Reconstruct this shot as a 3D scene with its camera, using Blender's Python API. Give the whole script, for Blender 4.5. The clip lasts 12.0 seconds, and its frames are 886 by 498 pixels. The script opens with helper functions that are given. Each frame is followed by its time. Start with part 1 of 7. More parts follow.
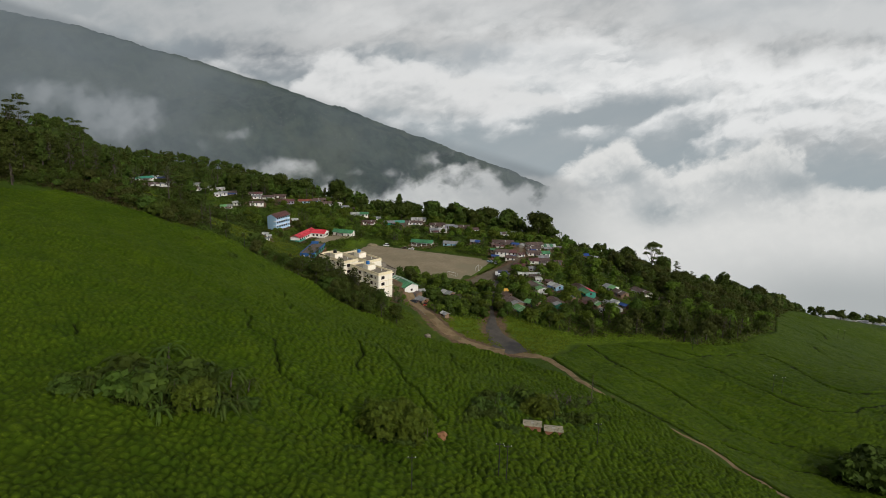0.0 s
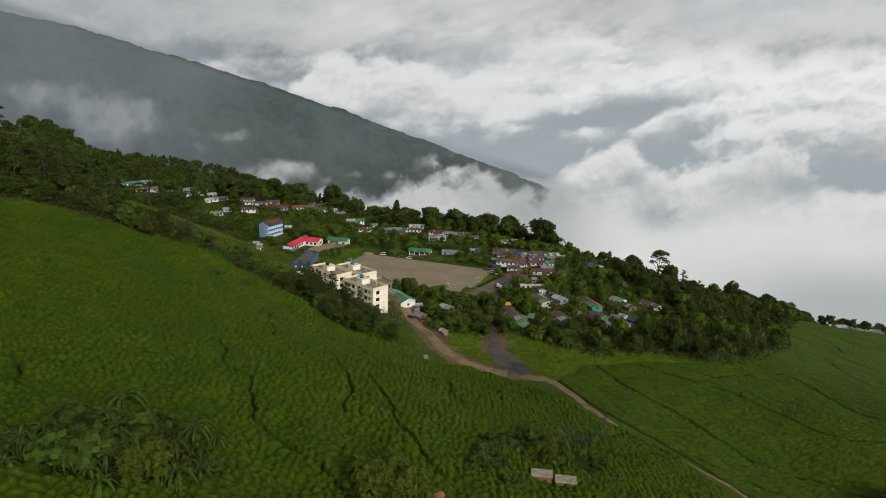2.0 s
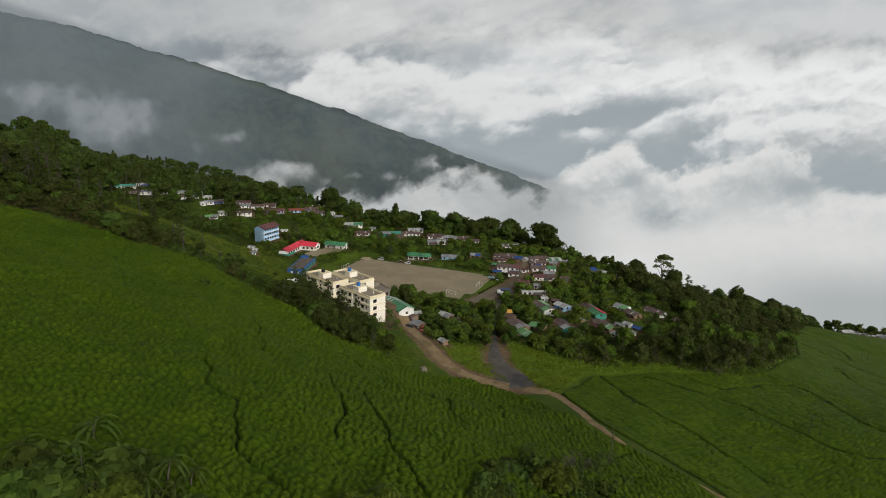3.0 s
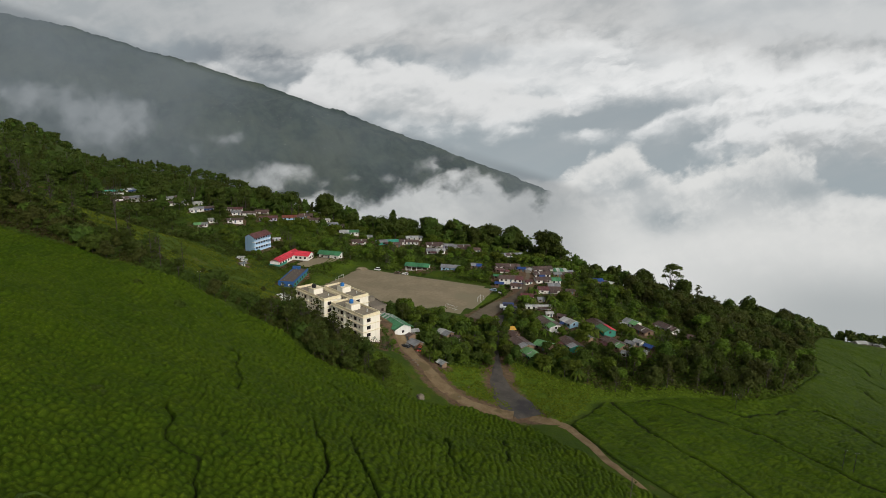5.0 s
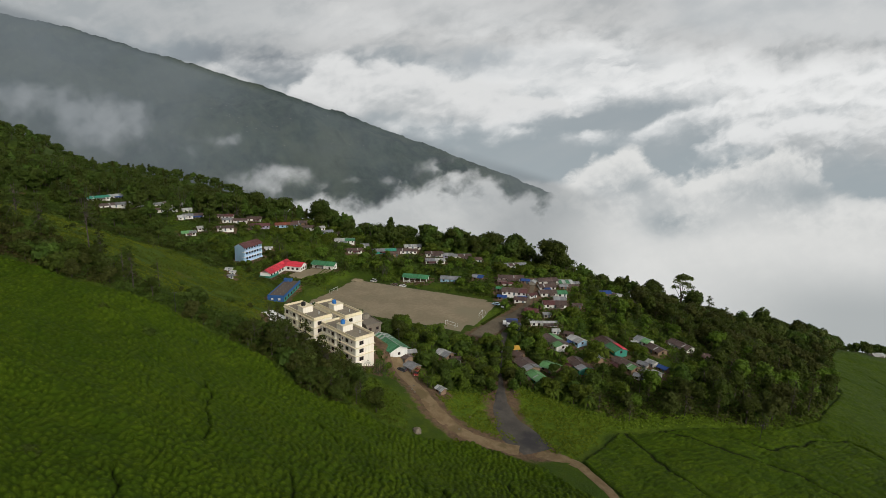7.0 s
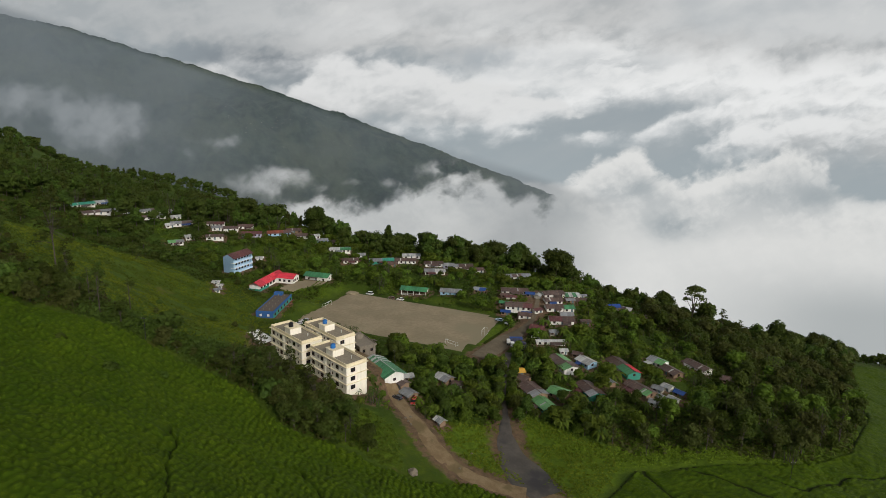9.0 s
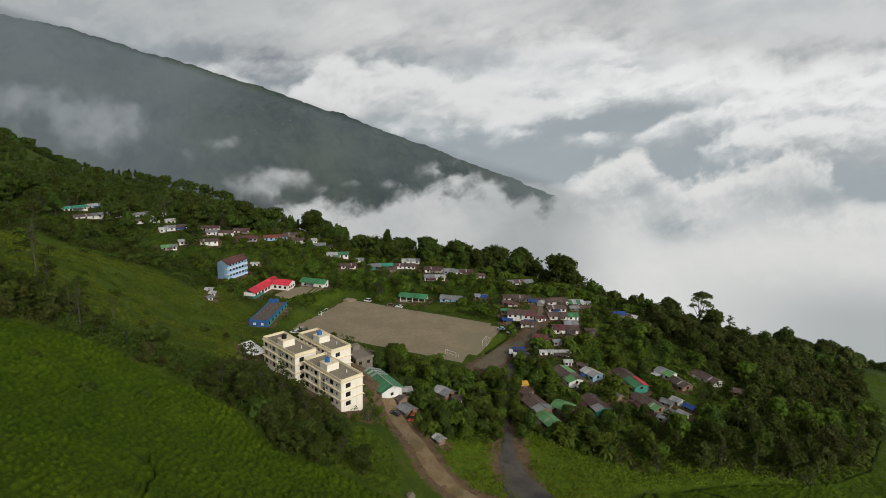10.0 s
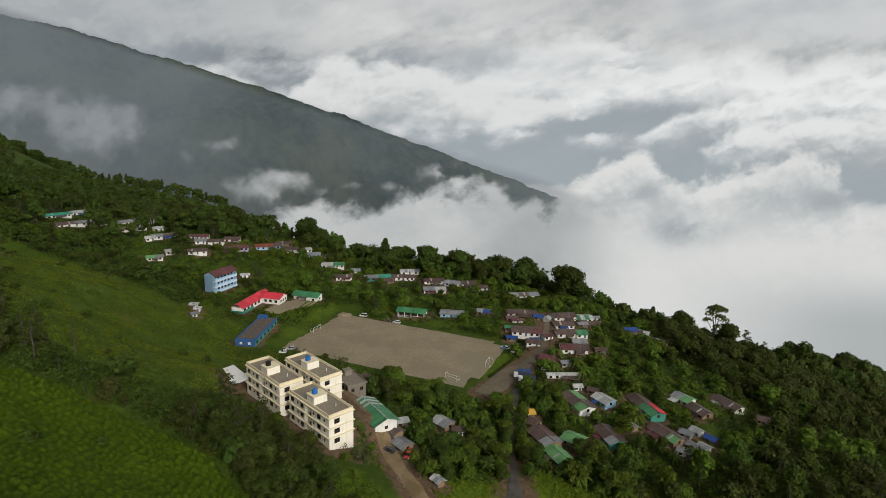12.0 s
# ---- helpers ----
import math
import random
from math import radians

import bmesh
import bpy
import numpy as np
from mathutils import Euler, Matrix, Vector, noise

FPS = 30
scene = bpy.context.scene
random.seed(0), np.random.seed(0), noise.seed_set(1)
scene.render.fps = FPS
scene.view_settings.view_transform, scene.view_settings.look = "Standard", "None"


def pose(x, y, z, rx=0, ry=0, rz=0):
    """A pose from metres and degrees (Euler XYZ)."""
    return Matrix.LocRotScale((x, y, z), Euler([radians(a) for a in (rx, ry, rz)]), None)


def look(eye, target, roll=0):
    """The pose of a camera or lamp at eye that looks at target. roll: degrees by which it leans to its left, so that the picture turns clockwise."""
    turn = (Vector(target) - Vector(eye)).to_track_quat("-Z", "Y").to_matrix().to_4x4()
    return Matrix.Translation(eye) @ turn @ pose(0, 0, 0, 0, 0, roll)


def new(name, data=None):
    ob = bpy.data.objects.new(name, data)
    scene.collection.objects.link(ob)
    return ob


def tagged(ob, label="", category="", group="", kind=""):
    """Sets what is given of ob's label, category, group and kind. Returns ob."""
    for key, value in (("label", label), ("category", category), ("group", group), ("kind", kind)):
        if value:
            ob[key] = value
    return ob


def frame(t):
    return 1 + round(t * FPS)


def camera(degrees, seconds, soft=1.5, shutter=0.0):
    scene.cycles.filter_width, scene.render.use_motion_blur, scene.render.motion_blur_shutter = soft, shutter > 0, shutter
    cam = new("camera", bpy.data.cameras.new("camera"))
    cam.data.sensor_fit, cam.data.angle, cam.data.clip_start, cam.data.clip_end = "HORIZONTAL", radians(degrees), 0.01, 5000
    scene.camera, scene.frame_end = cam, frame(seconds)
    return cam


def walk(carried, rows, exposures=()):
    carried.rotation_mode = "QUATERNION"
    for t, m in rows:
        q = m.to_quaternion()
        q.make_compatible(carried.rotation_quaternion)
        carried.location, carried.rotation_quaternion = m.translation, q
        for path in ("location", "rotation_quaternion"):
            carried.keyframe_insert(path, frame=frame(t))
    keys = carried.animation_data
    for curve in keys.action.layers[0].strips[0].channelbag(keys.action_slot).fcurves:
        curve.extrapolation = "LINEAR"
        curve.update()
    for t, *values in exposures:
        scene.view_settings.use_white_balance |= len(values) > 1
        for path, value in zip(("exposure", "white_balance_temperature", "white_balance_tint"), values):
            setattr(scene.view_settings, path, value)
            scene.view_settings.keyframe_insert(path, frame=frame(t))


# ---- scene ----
cam = camera(73.7, 12.0, 0.6)
walk(cam, [
    (0, pose(0.000, 0.000, 95.282, 76.370, -1.535, 0.372)),
    (1, pose(0.084, 8.327, 96.001, 76.417, -1.558, 0.341)),
    (2, pose(0.187, 16.945, 96.708, 76.463, -1.581, 0.322)),
    (3, pose(0.308, 25.818, 97.406, 76.507, -1.604, 0.314)),
    (4, pose(0.446, 34.909, 98.097, 76.550, -1.627, 0.317)),
    (5, pose(0.598, 44.182, 98.784, 76.591, -1.650, 0.331)),
    (6, pose(0.763, 53.600, 99.469, 76.631, -1.674, 0.357)),
    (7, pose(0.938, 63.128, 100.154, 76.669, -1.697, 0.394)),
    (8, pose(1.122, 72.729, 100.842, 76.705, -1.720, 0.443)),
    (9, pose(1.313, 82.367, 101.534, 76.740, -1.743, 0.502)),
    (10, pose(1.508, 92.005, 102.234, 76.773, -1.766, 0.573)),
    (11, pose(1.707, 101.606, 102.943, 76.805, -1.789, 0.656)),
    (12, pose(1.908, 111.136, 103.664, 76.835, -1.812, 0.749)),
])

# ---- world, sun, exposure ----
SUN_EL, SUN_AZ = 31.0, 146.0          # degrees; azimuth clockwise from +y
world = bpy.data.worlds.new("overcast_sky")
scene.world = world
world.use_nodes = True
wt = world.node_tree
wt.nodes.clear()
w_out = wt.nodes.new("ShaderNodeOutputWorld")
w_bg = wt.nodes.new("ShaderNodeBackground")
w_sky = wt.nodes.new("ShaderNodeTexSky")
w_sky.sky_type, w_sky.sun_disc = "NISHITA", False
w_sky.sun_elevation, w_sky.sun_rotation = radians(SUN_EL), radians(SUN_AZ)
w_sky.dust_density, w_sky.air_density = 4.0, 1.0
w_bw = wt.nodes.new("ShaderNodeRGBToBW")
w_mix = wt.nodes.new("ShaderNodeMix")
w_mix.data_type = "RGBA"
w_mix.inputs[0].default_value = 0.9
wt.links.new(w_sky.outputs[0], w_bw.inputs[0])
wt.links.new(w_sky.outputs[0], w_mix.inputs[6])
wt.links.new(w_bw.outputs[0], w_mix.inputs[7])
wt.links.new(w_mix.outputs[2], w_bg.inputs[0])
w_bg.inputs[1].default_value = 0.116
wt.links.new(w_bg.outputs[0], w_out.inputs[0])

sun = new("sun", bpy.data.lights.new("sun", "SUN"))
sun.data.energy, sun.data.angle, sun.data.color = 1.45, radians(12), (1.0, 0.92, 0.78)
sd = Vector((math.sin(radians(SUN_AZ)) * math.cos(radians(SUN_EL)), math.cos(radians(SUN_AZ)) * math.cos(radians(SUN_EL)), math.sin(radians(SUN_EL))))
sun.matrix_world = look(sd * 300, (0, 0, 0))
scene.view_settings.exposure = 0.0


# ---- materials ----
class Nodes:
    """A small writer of node materials."""
    def __init__(self, name):
        self.m = bpy.data.materials.new(name)
        self.m.use_nodes = True
        self.t = self.m.node_tree
        self.t.nodes.clear()
        self.out = self.t.nodes.new("ShaderNodeOutputMaterial")

    def n(self, kind):
        return self.t.nodes.new("ShaderNode" + kind)

    def put(self, socket, value):
        if hasattr(value, "links"):
            self.t.links.new(value, socket)
        else:
            socket.default_value = value

    def math(self, op, a, b=0.0, c=0.0, clamp=False):
        nd = self.n("Math")
        nd.operation, nd.use_clamp = op, clamp
        for s, v in zip(nd.inputs, (a, b, c)):
            self.put(s, v)
        return nd.outputs[0]

    def mix(self, f, a, b):
        nd = self.n("Mix")
        nd.data_type = "RGBA"
        self.put(nd.inputs[0], f)
        self.put(nd.inputs[6], (*a, 1) if isinstance(a, tuple) else a)
        self.put(nd.inputs[7], (*b, 1) if isinstance(b, tuple) else b)
        return nd.outputs[2]

    def coords(self, what="Object", scale=(1, 1, 1), rot=(0, 0, 0)):
        tc = self.n("TexCoord")
        mp = self.n("Mapping")
        self.put(mp.inputs[0], tc.outputs[what])
        mp.inputs[3].default_value = scale
        mp.inputs[2].default_value = rot
        return mp.outputs[0]

    def noise(self, scale, detail=4.0, rough=0.55, vec=None, distort=0.0):
        nd = self.n("TexNoise")
        nd.inputs["Scale"].default_value, nd.inputs["Detail"].default_value = scale, detail
        nd.inputs["Roughness"].default_value, nd.inputs["Distortion"].default_value = rough, distort
        if vec is not None:
            self.put(nd.inputs["Vector"], vec)
        return nd.outputs[0]

    def ramp(self, f, lo, hi):
        nd = self.n("MapRange")
        nd.interpolation_type = "SMOOTHSTEP"
        self.put(nd.inputs[0], f)
        nd.inputs[1].default_value, nd.inputs[2].default_value = lo, hi
        return nd.outputs[0]

    def rand(self):
        return self.n("ObjectInfo").outputs["Random"]

    def bump(self, h, strength, dist):
        nd = self.n("Bump")
        nd.inputs["Strength"].default_value, nd.inputs["Distance"].default_value = strength, dist
        self.put(nd.inputs["Height"], h)
        return nd.outputs[0]

    def done(self, color, rough=0.8, metal=0.0, normal=None, spec=0.3, trans=0.0):
        b = self.n("BsdfPrincipled")
        self.put(b.inputs["Base Color"], (*color, 1) if isinstance(color, tuple) else color)
        self.put(b.inputs["Roughness"], rough)
        self.put(b.inputs["Metallic"], metal)
        self.put(b.inputs["Specular IOR Level"], spec)
        if normal is not None:
            self.put(b.inputs["Normal"], normal)
        self.t.links.new(b.outputs[0], self.out.inputs[0])
        return self.m


def sc(c, k):
    return tuple(v * k for v in c)


def foliage(name, a, b, c, big=0.08, small=1.2):
    """Leaf green that varies from plant to plant and from clump to clump."""
    k = Nodes(name)
    v = k.coords("Object")
    pos = k.n("NewGeometry").outputs["Position"]
    f1 = k.ramp(k.noise(small, 3, vec=v), 0.32, 0.68)
    f2 = k.ramp(k.noise(big, 3, vec=pos), 0.35, 0.65)
    isl = k.n("NewGeometry").outputs["Random Per Island"]
    col = k.mix(f1, a, b)
    col = k.mix(k.math("MULTIPLY", f2, 0.75), col, c)
    col = k.mix(k.math("MULTIPLY", isl, 0.35), col, sc(b, 1.5))
    hsv = k.n("HueSaturation")
    r = k.rand()
    k.put(hsv.inputs["Hue"], k.math("MULTIPLY_ADD", r, 0.034, 0.466))
    k.put(hsv.inputs["Value"], k.math("MULTIPLY_ADD", r, 0.5, 0.76))
    k.put(hsv.inputs["Color"], col)
    k.done(hsv.outputs[0], 0.65, spec=0.1)
    # leaves let some light through
    front = k.out.inputs[0].links[0].from_socket
    back, mx = k.n("BsdfTranslucent"), k.n("MixShader")
    k.put(back.inputs[0], hsv.outputs[0])
    mx.inputs[0].default_value = 0.32
    k.t.links.new(front, mx.inputs[1])
    k.t.links.new(back.outputs[0], mx.inputs[2])
    k.t.links.new(mx.outputs[0], k.out.inputs[0])
    return k.m


def plaster(name, col, stain=(0.25, 0.24, 0.2), amount=0.35):
    k = Nodes(name)
    v = k.coords("Object")
    streak = k.ramp(k.noise(0.9, 5, vec=k.coords("Object", (1.6, 1.6, 0.28))), 0.45, 0.8)
    spots = k.ramp(k.noise(3.5, 5, vec=v), 0.5, 0.8)
    f = k.math("MULTIPLY", k.math("ADD", streak, k.math("MULTIPLY", spots, 0.5)), amount, clamp=True)
    return k.done(k.mix(f, col, stain), 0.85, normal=k.bump(k.noise(9, 4, vec=v), 0.25, 0.02), spec=0.2)


def tin(name, col, rust=0.3, gloss=0.45):
    """Corrugated sheet: ribs run down the slope (along the local y axis)."""
    k = Nodes(name)
    v = k.coords("Object")
    wave = k.n("TexWave")
    wave.wave_type, wave.bands_direction = "BANDS", "X"
    wave.inputs["Scale"].default_value = 1.3
    k.put(wave.inputs["Vector"], v)
    sheet = k.ramp(k.noise(1.1, 3, 0.6, vec=k.coords("Object", (1.0, 0.06, 0.06))), 0.40, 0.60)
    pale = k.ramp(k.noise(0.9, 4, 0.6, vec=k.coords("Object", (1.3, 0.25, 0.25), (0, 0, 0.02))), 0.58, 0.70)
    stain = k.ramp(k.noise(1.3, 6, 0.65, vec=v), 0.45, 0.75)
    c = k.mix(k.math("MULTIPLY", stain, rust), col, (0.16, 0.085, 0.05))
    c = k.mix(k.math("MULTIPLY", sheet, 0.5), c, sc(col, 0.5))
    c = k.mix(k.math("MULTIPLY", pale, rust), c, (0.24, 0.20, 0.17))
    hsv = k.n("HueSaturation")
    k.put(hsv.inputs["Value"], k.math("MULTIPLY_ADD", k.rand(), 0.4, 0.8))
    k.put(hsv.inputs["Color"], c)
    return k.done(hsv.outputs[0], k.math("MULTIPLY_ADD", stain, 0.3, gloss), 0.0, k.bump(wave.outputs[1], 0.5, 0.05), 0.4)


def earth(name, a, b, scale=0.25, rough=0.95, bump=0.4, spots=None):
    k = Nodes(name)
    v = k.coords("Object")
    f1 = k.ramp(k.noise(scale, 6, 0.6, vec=v), 0.35, 0.65)
    f2 = k.ramp(k.noise(scale * 9, 5, 0.65, vec=v), 0.35, 0.7)
    col = k.mix(f1, a, b)
    col = k.mix(k.math("MULTIPLY", f2, 0.35), col, sc(a, 0.6))
    if spots:
        f3 = k.ramp(k.noise(scale * 0.45, 4, vec=k.coords("Object", (1, 1, 1), (0, 0, 1))), 0.5, 0.66)
        col = k.mix(f3, col, spots)
    return k.done(col, rough, normal=k.bump(k.noise(scale * 14, 4, vec=v), bump, 0.08), spec=0.15)


def plain(name, col, rough=0.6, metal=0.0, spec=0.3):
    k = Nodes(name)
    f = k.ramp(k.noise(2.2, 5, 0.6, vec=k.coords("Object")), 0.4, 0.75)
    return k.done(k.mix(k.math("MULTIPLY", f, 0.4), col, sc(col, 0.6)), rough, metal, None, spec)


def grass_material():
    k = Nodes("hill_grass")
    v = k.coords("Object")
    f1 = k.ramp(k.noise(0.045, 5, 0.6, vec=v), 0.35, 0.65)
    f2 = k.ramp(k.noise(0.6, 5, 0.65, vec=v), 0.35, 0.68)
    f3 = k.ramp(k.noise(0.035, 4, 0.6, vec=k.coords("Object", (1, 1, 1), (0, 0, 0.7))), 0.60, 0.70)
    f3 = k.math("MULTIPLY", f3, k.ramp(k.noise(0.35, 4, vec=v), 0.4, 0.6))
    f6 = k.ramp(k.noise(0.16, 6, 0.68, vec=v), 0.38, 0.64)
    col = k.mix(f1, (0.040, 0.072, 0.006), (0.078, 0.110, 0.009))
    col = k.mix(k.math("MULTIPLY", f6, 0.6), col, (0.026, 0.046, 0.007))
    col = k.mix(k.math("MULTIPLY", f2, 0.65), col, (0.034, 0.062, 0.008))
    col = k.mix(k.math("MULTIPLY", f3, 0.75), col, (0.14, 0.085, 0.04))
    at = k.n("Attribute")
    at.attribute_name = "bare"
    lush = k.n("Attribute")
    lush.attribute_name = "lush"
    col = k.mix(lush.outputs["Fac"], col, k.mix(f2, (0.088, 0.138, 0.008), (0.054, 0.092, 0.007)))
    worn = k.math("ADD", at.outputs["Fac"], k.math("MULTIPLY", k.math("SUBTRACT", k.noise(0.5, 4, 0.6, vec=v), 0.5), 0.9))
    col = k.mix(k.ramp(worn, 0.35, 0.75), col, k.mix(f2, (0.15, 0.098, 0.06), (0.09, 0.062, 0.040)))
    return k.done(col, 0.9, normal=k.bump(k.noise(1.6, 6, 0.7, vec=v), 1.0, 0.5), spec=0.1)


def tea_material():
    k = Nodes("tea_leaves")
    v = k.coords("Object")
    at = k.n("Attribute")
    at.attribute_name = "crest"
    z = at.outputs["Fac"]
    f1 = k.ramp(k.noise(0.03, 4, 0.6, vec=v), 0.35, 0.65)
    f2 = k.ramp(k.noise(5.0, 5, 0.7, vec=v), 0.38, 0.66)
    f3 = k.ramp(k.noise(0.16, 5, 0.62, vec=v), 0.40, 0.64)
    own = k.n("Attribute")
    own.attribute_name = "tone"
    f4 = own.outputs["Fac"]
    col = k.mix(f1, (0.0418, 0.0769, 0.0025), (0.0635, 0.1037, 0.0034))
    col = k.mix(k.math("MULTIPLY", f3, 0.55), col, (0.0836, 0.1171, 0.0050))
    col = k.mix(k.math("MULTIPLY", f4, 0.55), col, (0.0285, 0.0568, 0.0025))
    f6 = k.ramp(k.noise(0.85, 4, 0.6, vec=k.coords("Object", (1, 1, 1), (0, 0, 0.9))), 0.42, 0.60)
    col = k.mix(k.math("MULTIPLY", f6, 0.45), col, (0.0278, 0.0535, 0.0021))
    # fresh shoots on the crowns, their pale colour also painting lit tops
    f5 = k.ramp(k.noise(3.2, 5, 0.7, vec=k.coords("Object", (1, 1, 1), (0, 0, 0.5))), 0.50, 0.70)
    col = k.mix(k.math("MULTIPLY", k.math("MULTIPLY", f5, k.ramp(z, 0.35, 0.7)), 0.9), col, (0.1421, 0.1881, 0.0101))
    col = k.mix(k.math("MULTIPLY", f2, 0.5), col, (0.0234, 0.0460, 0.0025))
    # older leaves down the sides, with shade painted in by crest height
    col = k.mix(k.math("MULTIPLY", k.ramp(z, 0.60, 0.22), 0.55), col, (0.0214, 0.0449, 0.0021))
    # bare stems and soil between the bushes, darkened further as painted gap shade
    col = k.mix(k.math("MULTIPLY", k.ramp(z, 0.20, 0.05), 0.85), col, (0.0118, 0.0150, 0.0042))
    return k.done(col, 0.7, normal=k.bump(k.noise(5.0, 5, 0.7, vec=v), 0.9, 0.26), spec=0.06)


M = {}
M["grass"] = grass_material()
M["tea"] = tea_material()
M["leaf_dark"] = foliage("leaf_dark", (0.018, 0.036, 0.006), (0.040, 0.068, 0.010), (0.048, 0.062, 0.013), 0.07)
M["leaf_mid"] = foliage("leaf_mid", (0.0258, 0.0530, 0.0082), (0.0544, 0.0938, 0.0129), (0.0340, 0.0612, 0.0136), 0.07)
M["leaf_bright"] = foliage("leaf_bright", (0.0357, 0.0748, 0.0076), (0.0765, 0.1275, 0.0136), (0.0527, 0.0850, 0.0102))
M["leaf_lime"] = foliage("leaf_lime", (0.0638, 0.1148, 0.0085), (0.1105, 0.1615, 0.0136), (0.0850, 0.1275, 0.0102))
M["leaf_olive"] = foliage("leaf_olive", (0.030, 0.048, 0.010), (0.062, 0.084, 0.018), (0.050, 0.060, 0.016))
M["leaf_dry"] = foliage("leaf_dry", (0.036, 0.034, 0.014), (0.070, 0.062, 0.026), (0.050, 0.050, 0.016))
M["bark"] = earth("bark", (0.055, 0.046, 0.036), (0.10, 0.088, 0.07), 1.5)
M["field"] = earth("field_sand", (0.2280, 0.1880, 0.1240), (0.2800, 0.2320, 0.1560), 0.07, bump=0.2, spots=(0.2160, 0.1880, 0.1240))
M["dirt"] = earth("dirt_road", (0.160, 0.112, 0.060), (0.220, 0.162, 0.094), 0.3, spots=(0.12, 0.092, 0.045))
M["asphalt"] = earth("old_asphalt", (0.0663, 0.0593, 0.0530), (0.0975, 0.0874, 0.0741), 0.16, 0.75, spots=(0.0390, 0.0374, 0.0390))
M["soil"] = earth("red_soil", (0.20, 0.10, 0.05), (0.28, 0.15, 0.08), 0.6)
M["concrete"] = plaster("weathered_concrete", (0.33, 0.31, 0.27), (0.12, 0.115, 0.10), 0.6)
M["raw_concrete"] = plaster("raw_concrete", (0.20, 0.175, 0.14), (0.09, 0.08, 0.065), 0.6)
M["cream"] = plaster("cream_plaster", (0.82, 0.77, 0.66), (0.42, 0.37, 0.26), 0.35)
M["ochre"] = plaster("yellowed_band", (0.72, 0.64, 0.45), (0.38, 0.31, 0.18), 0.45)
M["white"] = plaster("white_wall", (0.72, 0.71, 0.67), (0.35, 0.33, 0.28), 0.4)
M["pale_blue"] = plaster("pale_blue_wall", (0.30, 0.47, 0.62), (0.22, 0.3, 0.36), 0.35)
M["gallery_blue"] = plaster("light_blue_gallery", (0.42, 0.60, 0.78), (0.25, 0.35, 0.42), 0.3)
M["blue"] = plaster("strong_blue_wall", (0.03, 0.10, 0.27), (0.05, 0.10, 0.2), 0.5)
M["teal"] = plaster("teal_wall", (0.04, 0.23, 0.17), (0.10, 0.14, 0.12), 0.5)
M["mauve"] = plaster("mauve_wall", (0.36, 0.34, 0.46), (0.2, 0.19, 0.24), 0.4)
M["wood_wall"] = plaster("weathered_boards", (0.22, 0.15, 0.10), (0.10, 0.075, 0.055), 0.5)
M["roof_brown"] = tin("brown_rusty_tin", (0.088, 0.056, 0.048), 0.45)
M["roof_slab"] = plaster("stained_flat_roof", (0.235, 0.205, 0.155), (0.12, 0.11, 0.09), 0.7)
M["roof_hall"] = plaster("worn_brown_roof", (0.115, 0.092, 0.076), (0.06, 0.05, 0.045), 0.7)
M["roof_maroon"] = tin("maroon_tin", (0.105, 0.032, 0.034), 0.35)
M["roof_red"] = tin("red_tin", (0.62, 0.035, 0.06), 0.06, 0.4)
M["roof_green"] = tin("green_tin", (0.045, 0.20, 0.085), 0.12)
M["roof_light_green"] = tin("light_green_tin", (0.12, 0.30, 0.11), 0.1)
M["roof_teal"] = tin("teal_tin", (0.03, 0.25, 0.17), 0.12)
M["roof_grey"] = tin("grey_tin", (0.21, 0.225, 0.24), 0.45, 0.4)
M["roof_pale"] = tin("pale_tin", (0.42, 0.43, 0.42), 0.3, 0.4)
M["roof_orange"] = tin("orange_tin", (0.24, 0.062, 0.034), 0.3)
M["tarp_blue"] = plain("blue_tarpaulin", (0.022, 0.06, 0.21), 0.5)
M["tarp_navy"] = plain("navy_tarpaulin", (0.028, 0.03, 0.062), 0.6)
M["tarp_yellow"] = plain("yellow_tarpaulin", (0.55, 0.32, 0.05), 0.5)
M["window_dark"] = plain("dark_window_glass", (0.018, 0.02, 0.023), 0.12, 0.0, 0.6)
M["frame_brown"] = plain("brown_frame", (0.09, 0.045, 0.03), 0.6)
M["door"] = plain("painted_door", (0.10, 0.14, 0.16), 0.6)
M["tank_blue"] = plain("blue_plastic_tank", (0.025, 0.14, 0.40), 0.4)
M["tank_black"] = plain("black_plastic_tank", (0.015, 0.015, 0.016), 0.4)
M["metal_white"] = plain("white_painted_steel", (0.72, 0.72, 0.70), 0.45)
M["metal_dark"] = plain("dark_steel", (0.05, 0.05, 0.05), 0.5, 0.6)
M["rubber"] = plain("rubber", (0.02, 0.02, 0.02), 0.8)
M["car_white"] = plain("white_car_paint", (0.70, 0.70, 0.70), 0.25, 0.0, 0.6)
M["car_silver"] = plain("silver_car_paint", (0.40, 0.41, 0.42), 0.3, 0.3, 0.6)
M["car_dark"] = plain("dark_car_paint", (0.03, 0.035, 0.045), 0.25, 0.0, 0.6)
M["car_red"] = plain("red_car_paint", (0.42, 0.03, 0.025), 0.3, 0.0, 0.6)
M["car_brown"] = plain("brown_car_paint", (0.13, 0.09, 0.07), 0.4)
M["car_blue"] = plain("light_blue_car_paint", (0.34, 0.48, 0.60), 0.3, 0.0, 0.6)
M["brick_red"] = plaster("reddish_blockwork", (0.22, 0.10, 0.06), (0.09, 0.06, 0.045), 0.6)
M["mossy"] = plaster("mossy_concrete", (0.30, 0.27, 0.20), (0.08, 0.085, 0.045), 0.95)
M["yard"] = earth("yard_gravel", (0.1116, 0.0922, 0.0648), (0.1548, 0.1282, 0.0900), 0.15, spots=(0.0864, 0.0720, 0.0504))
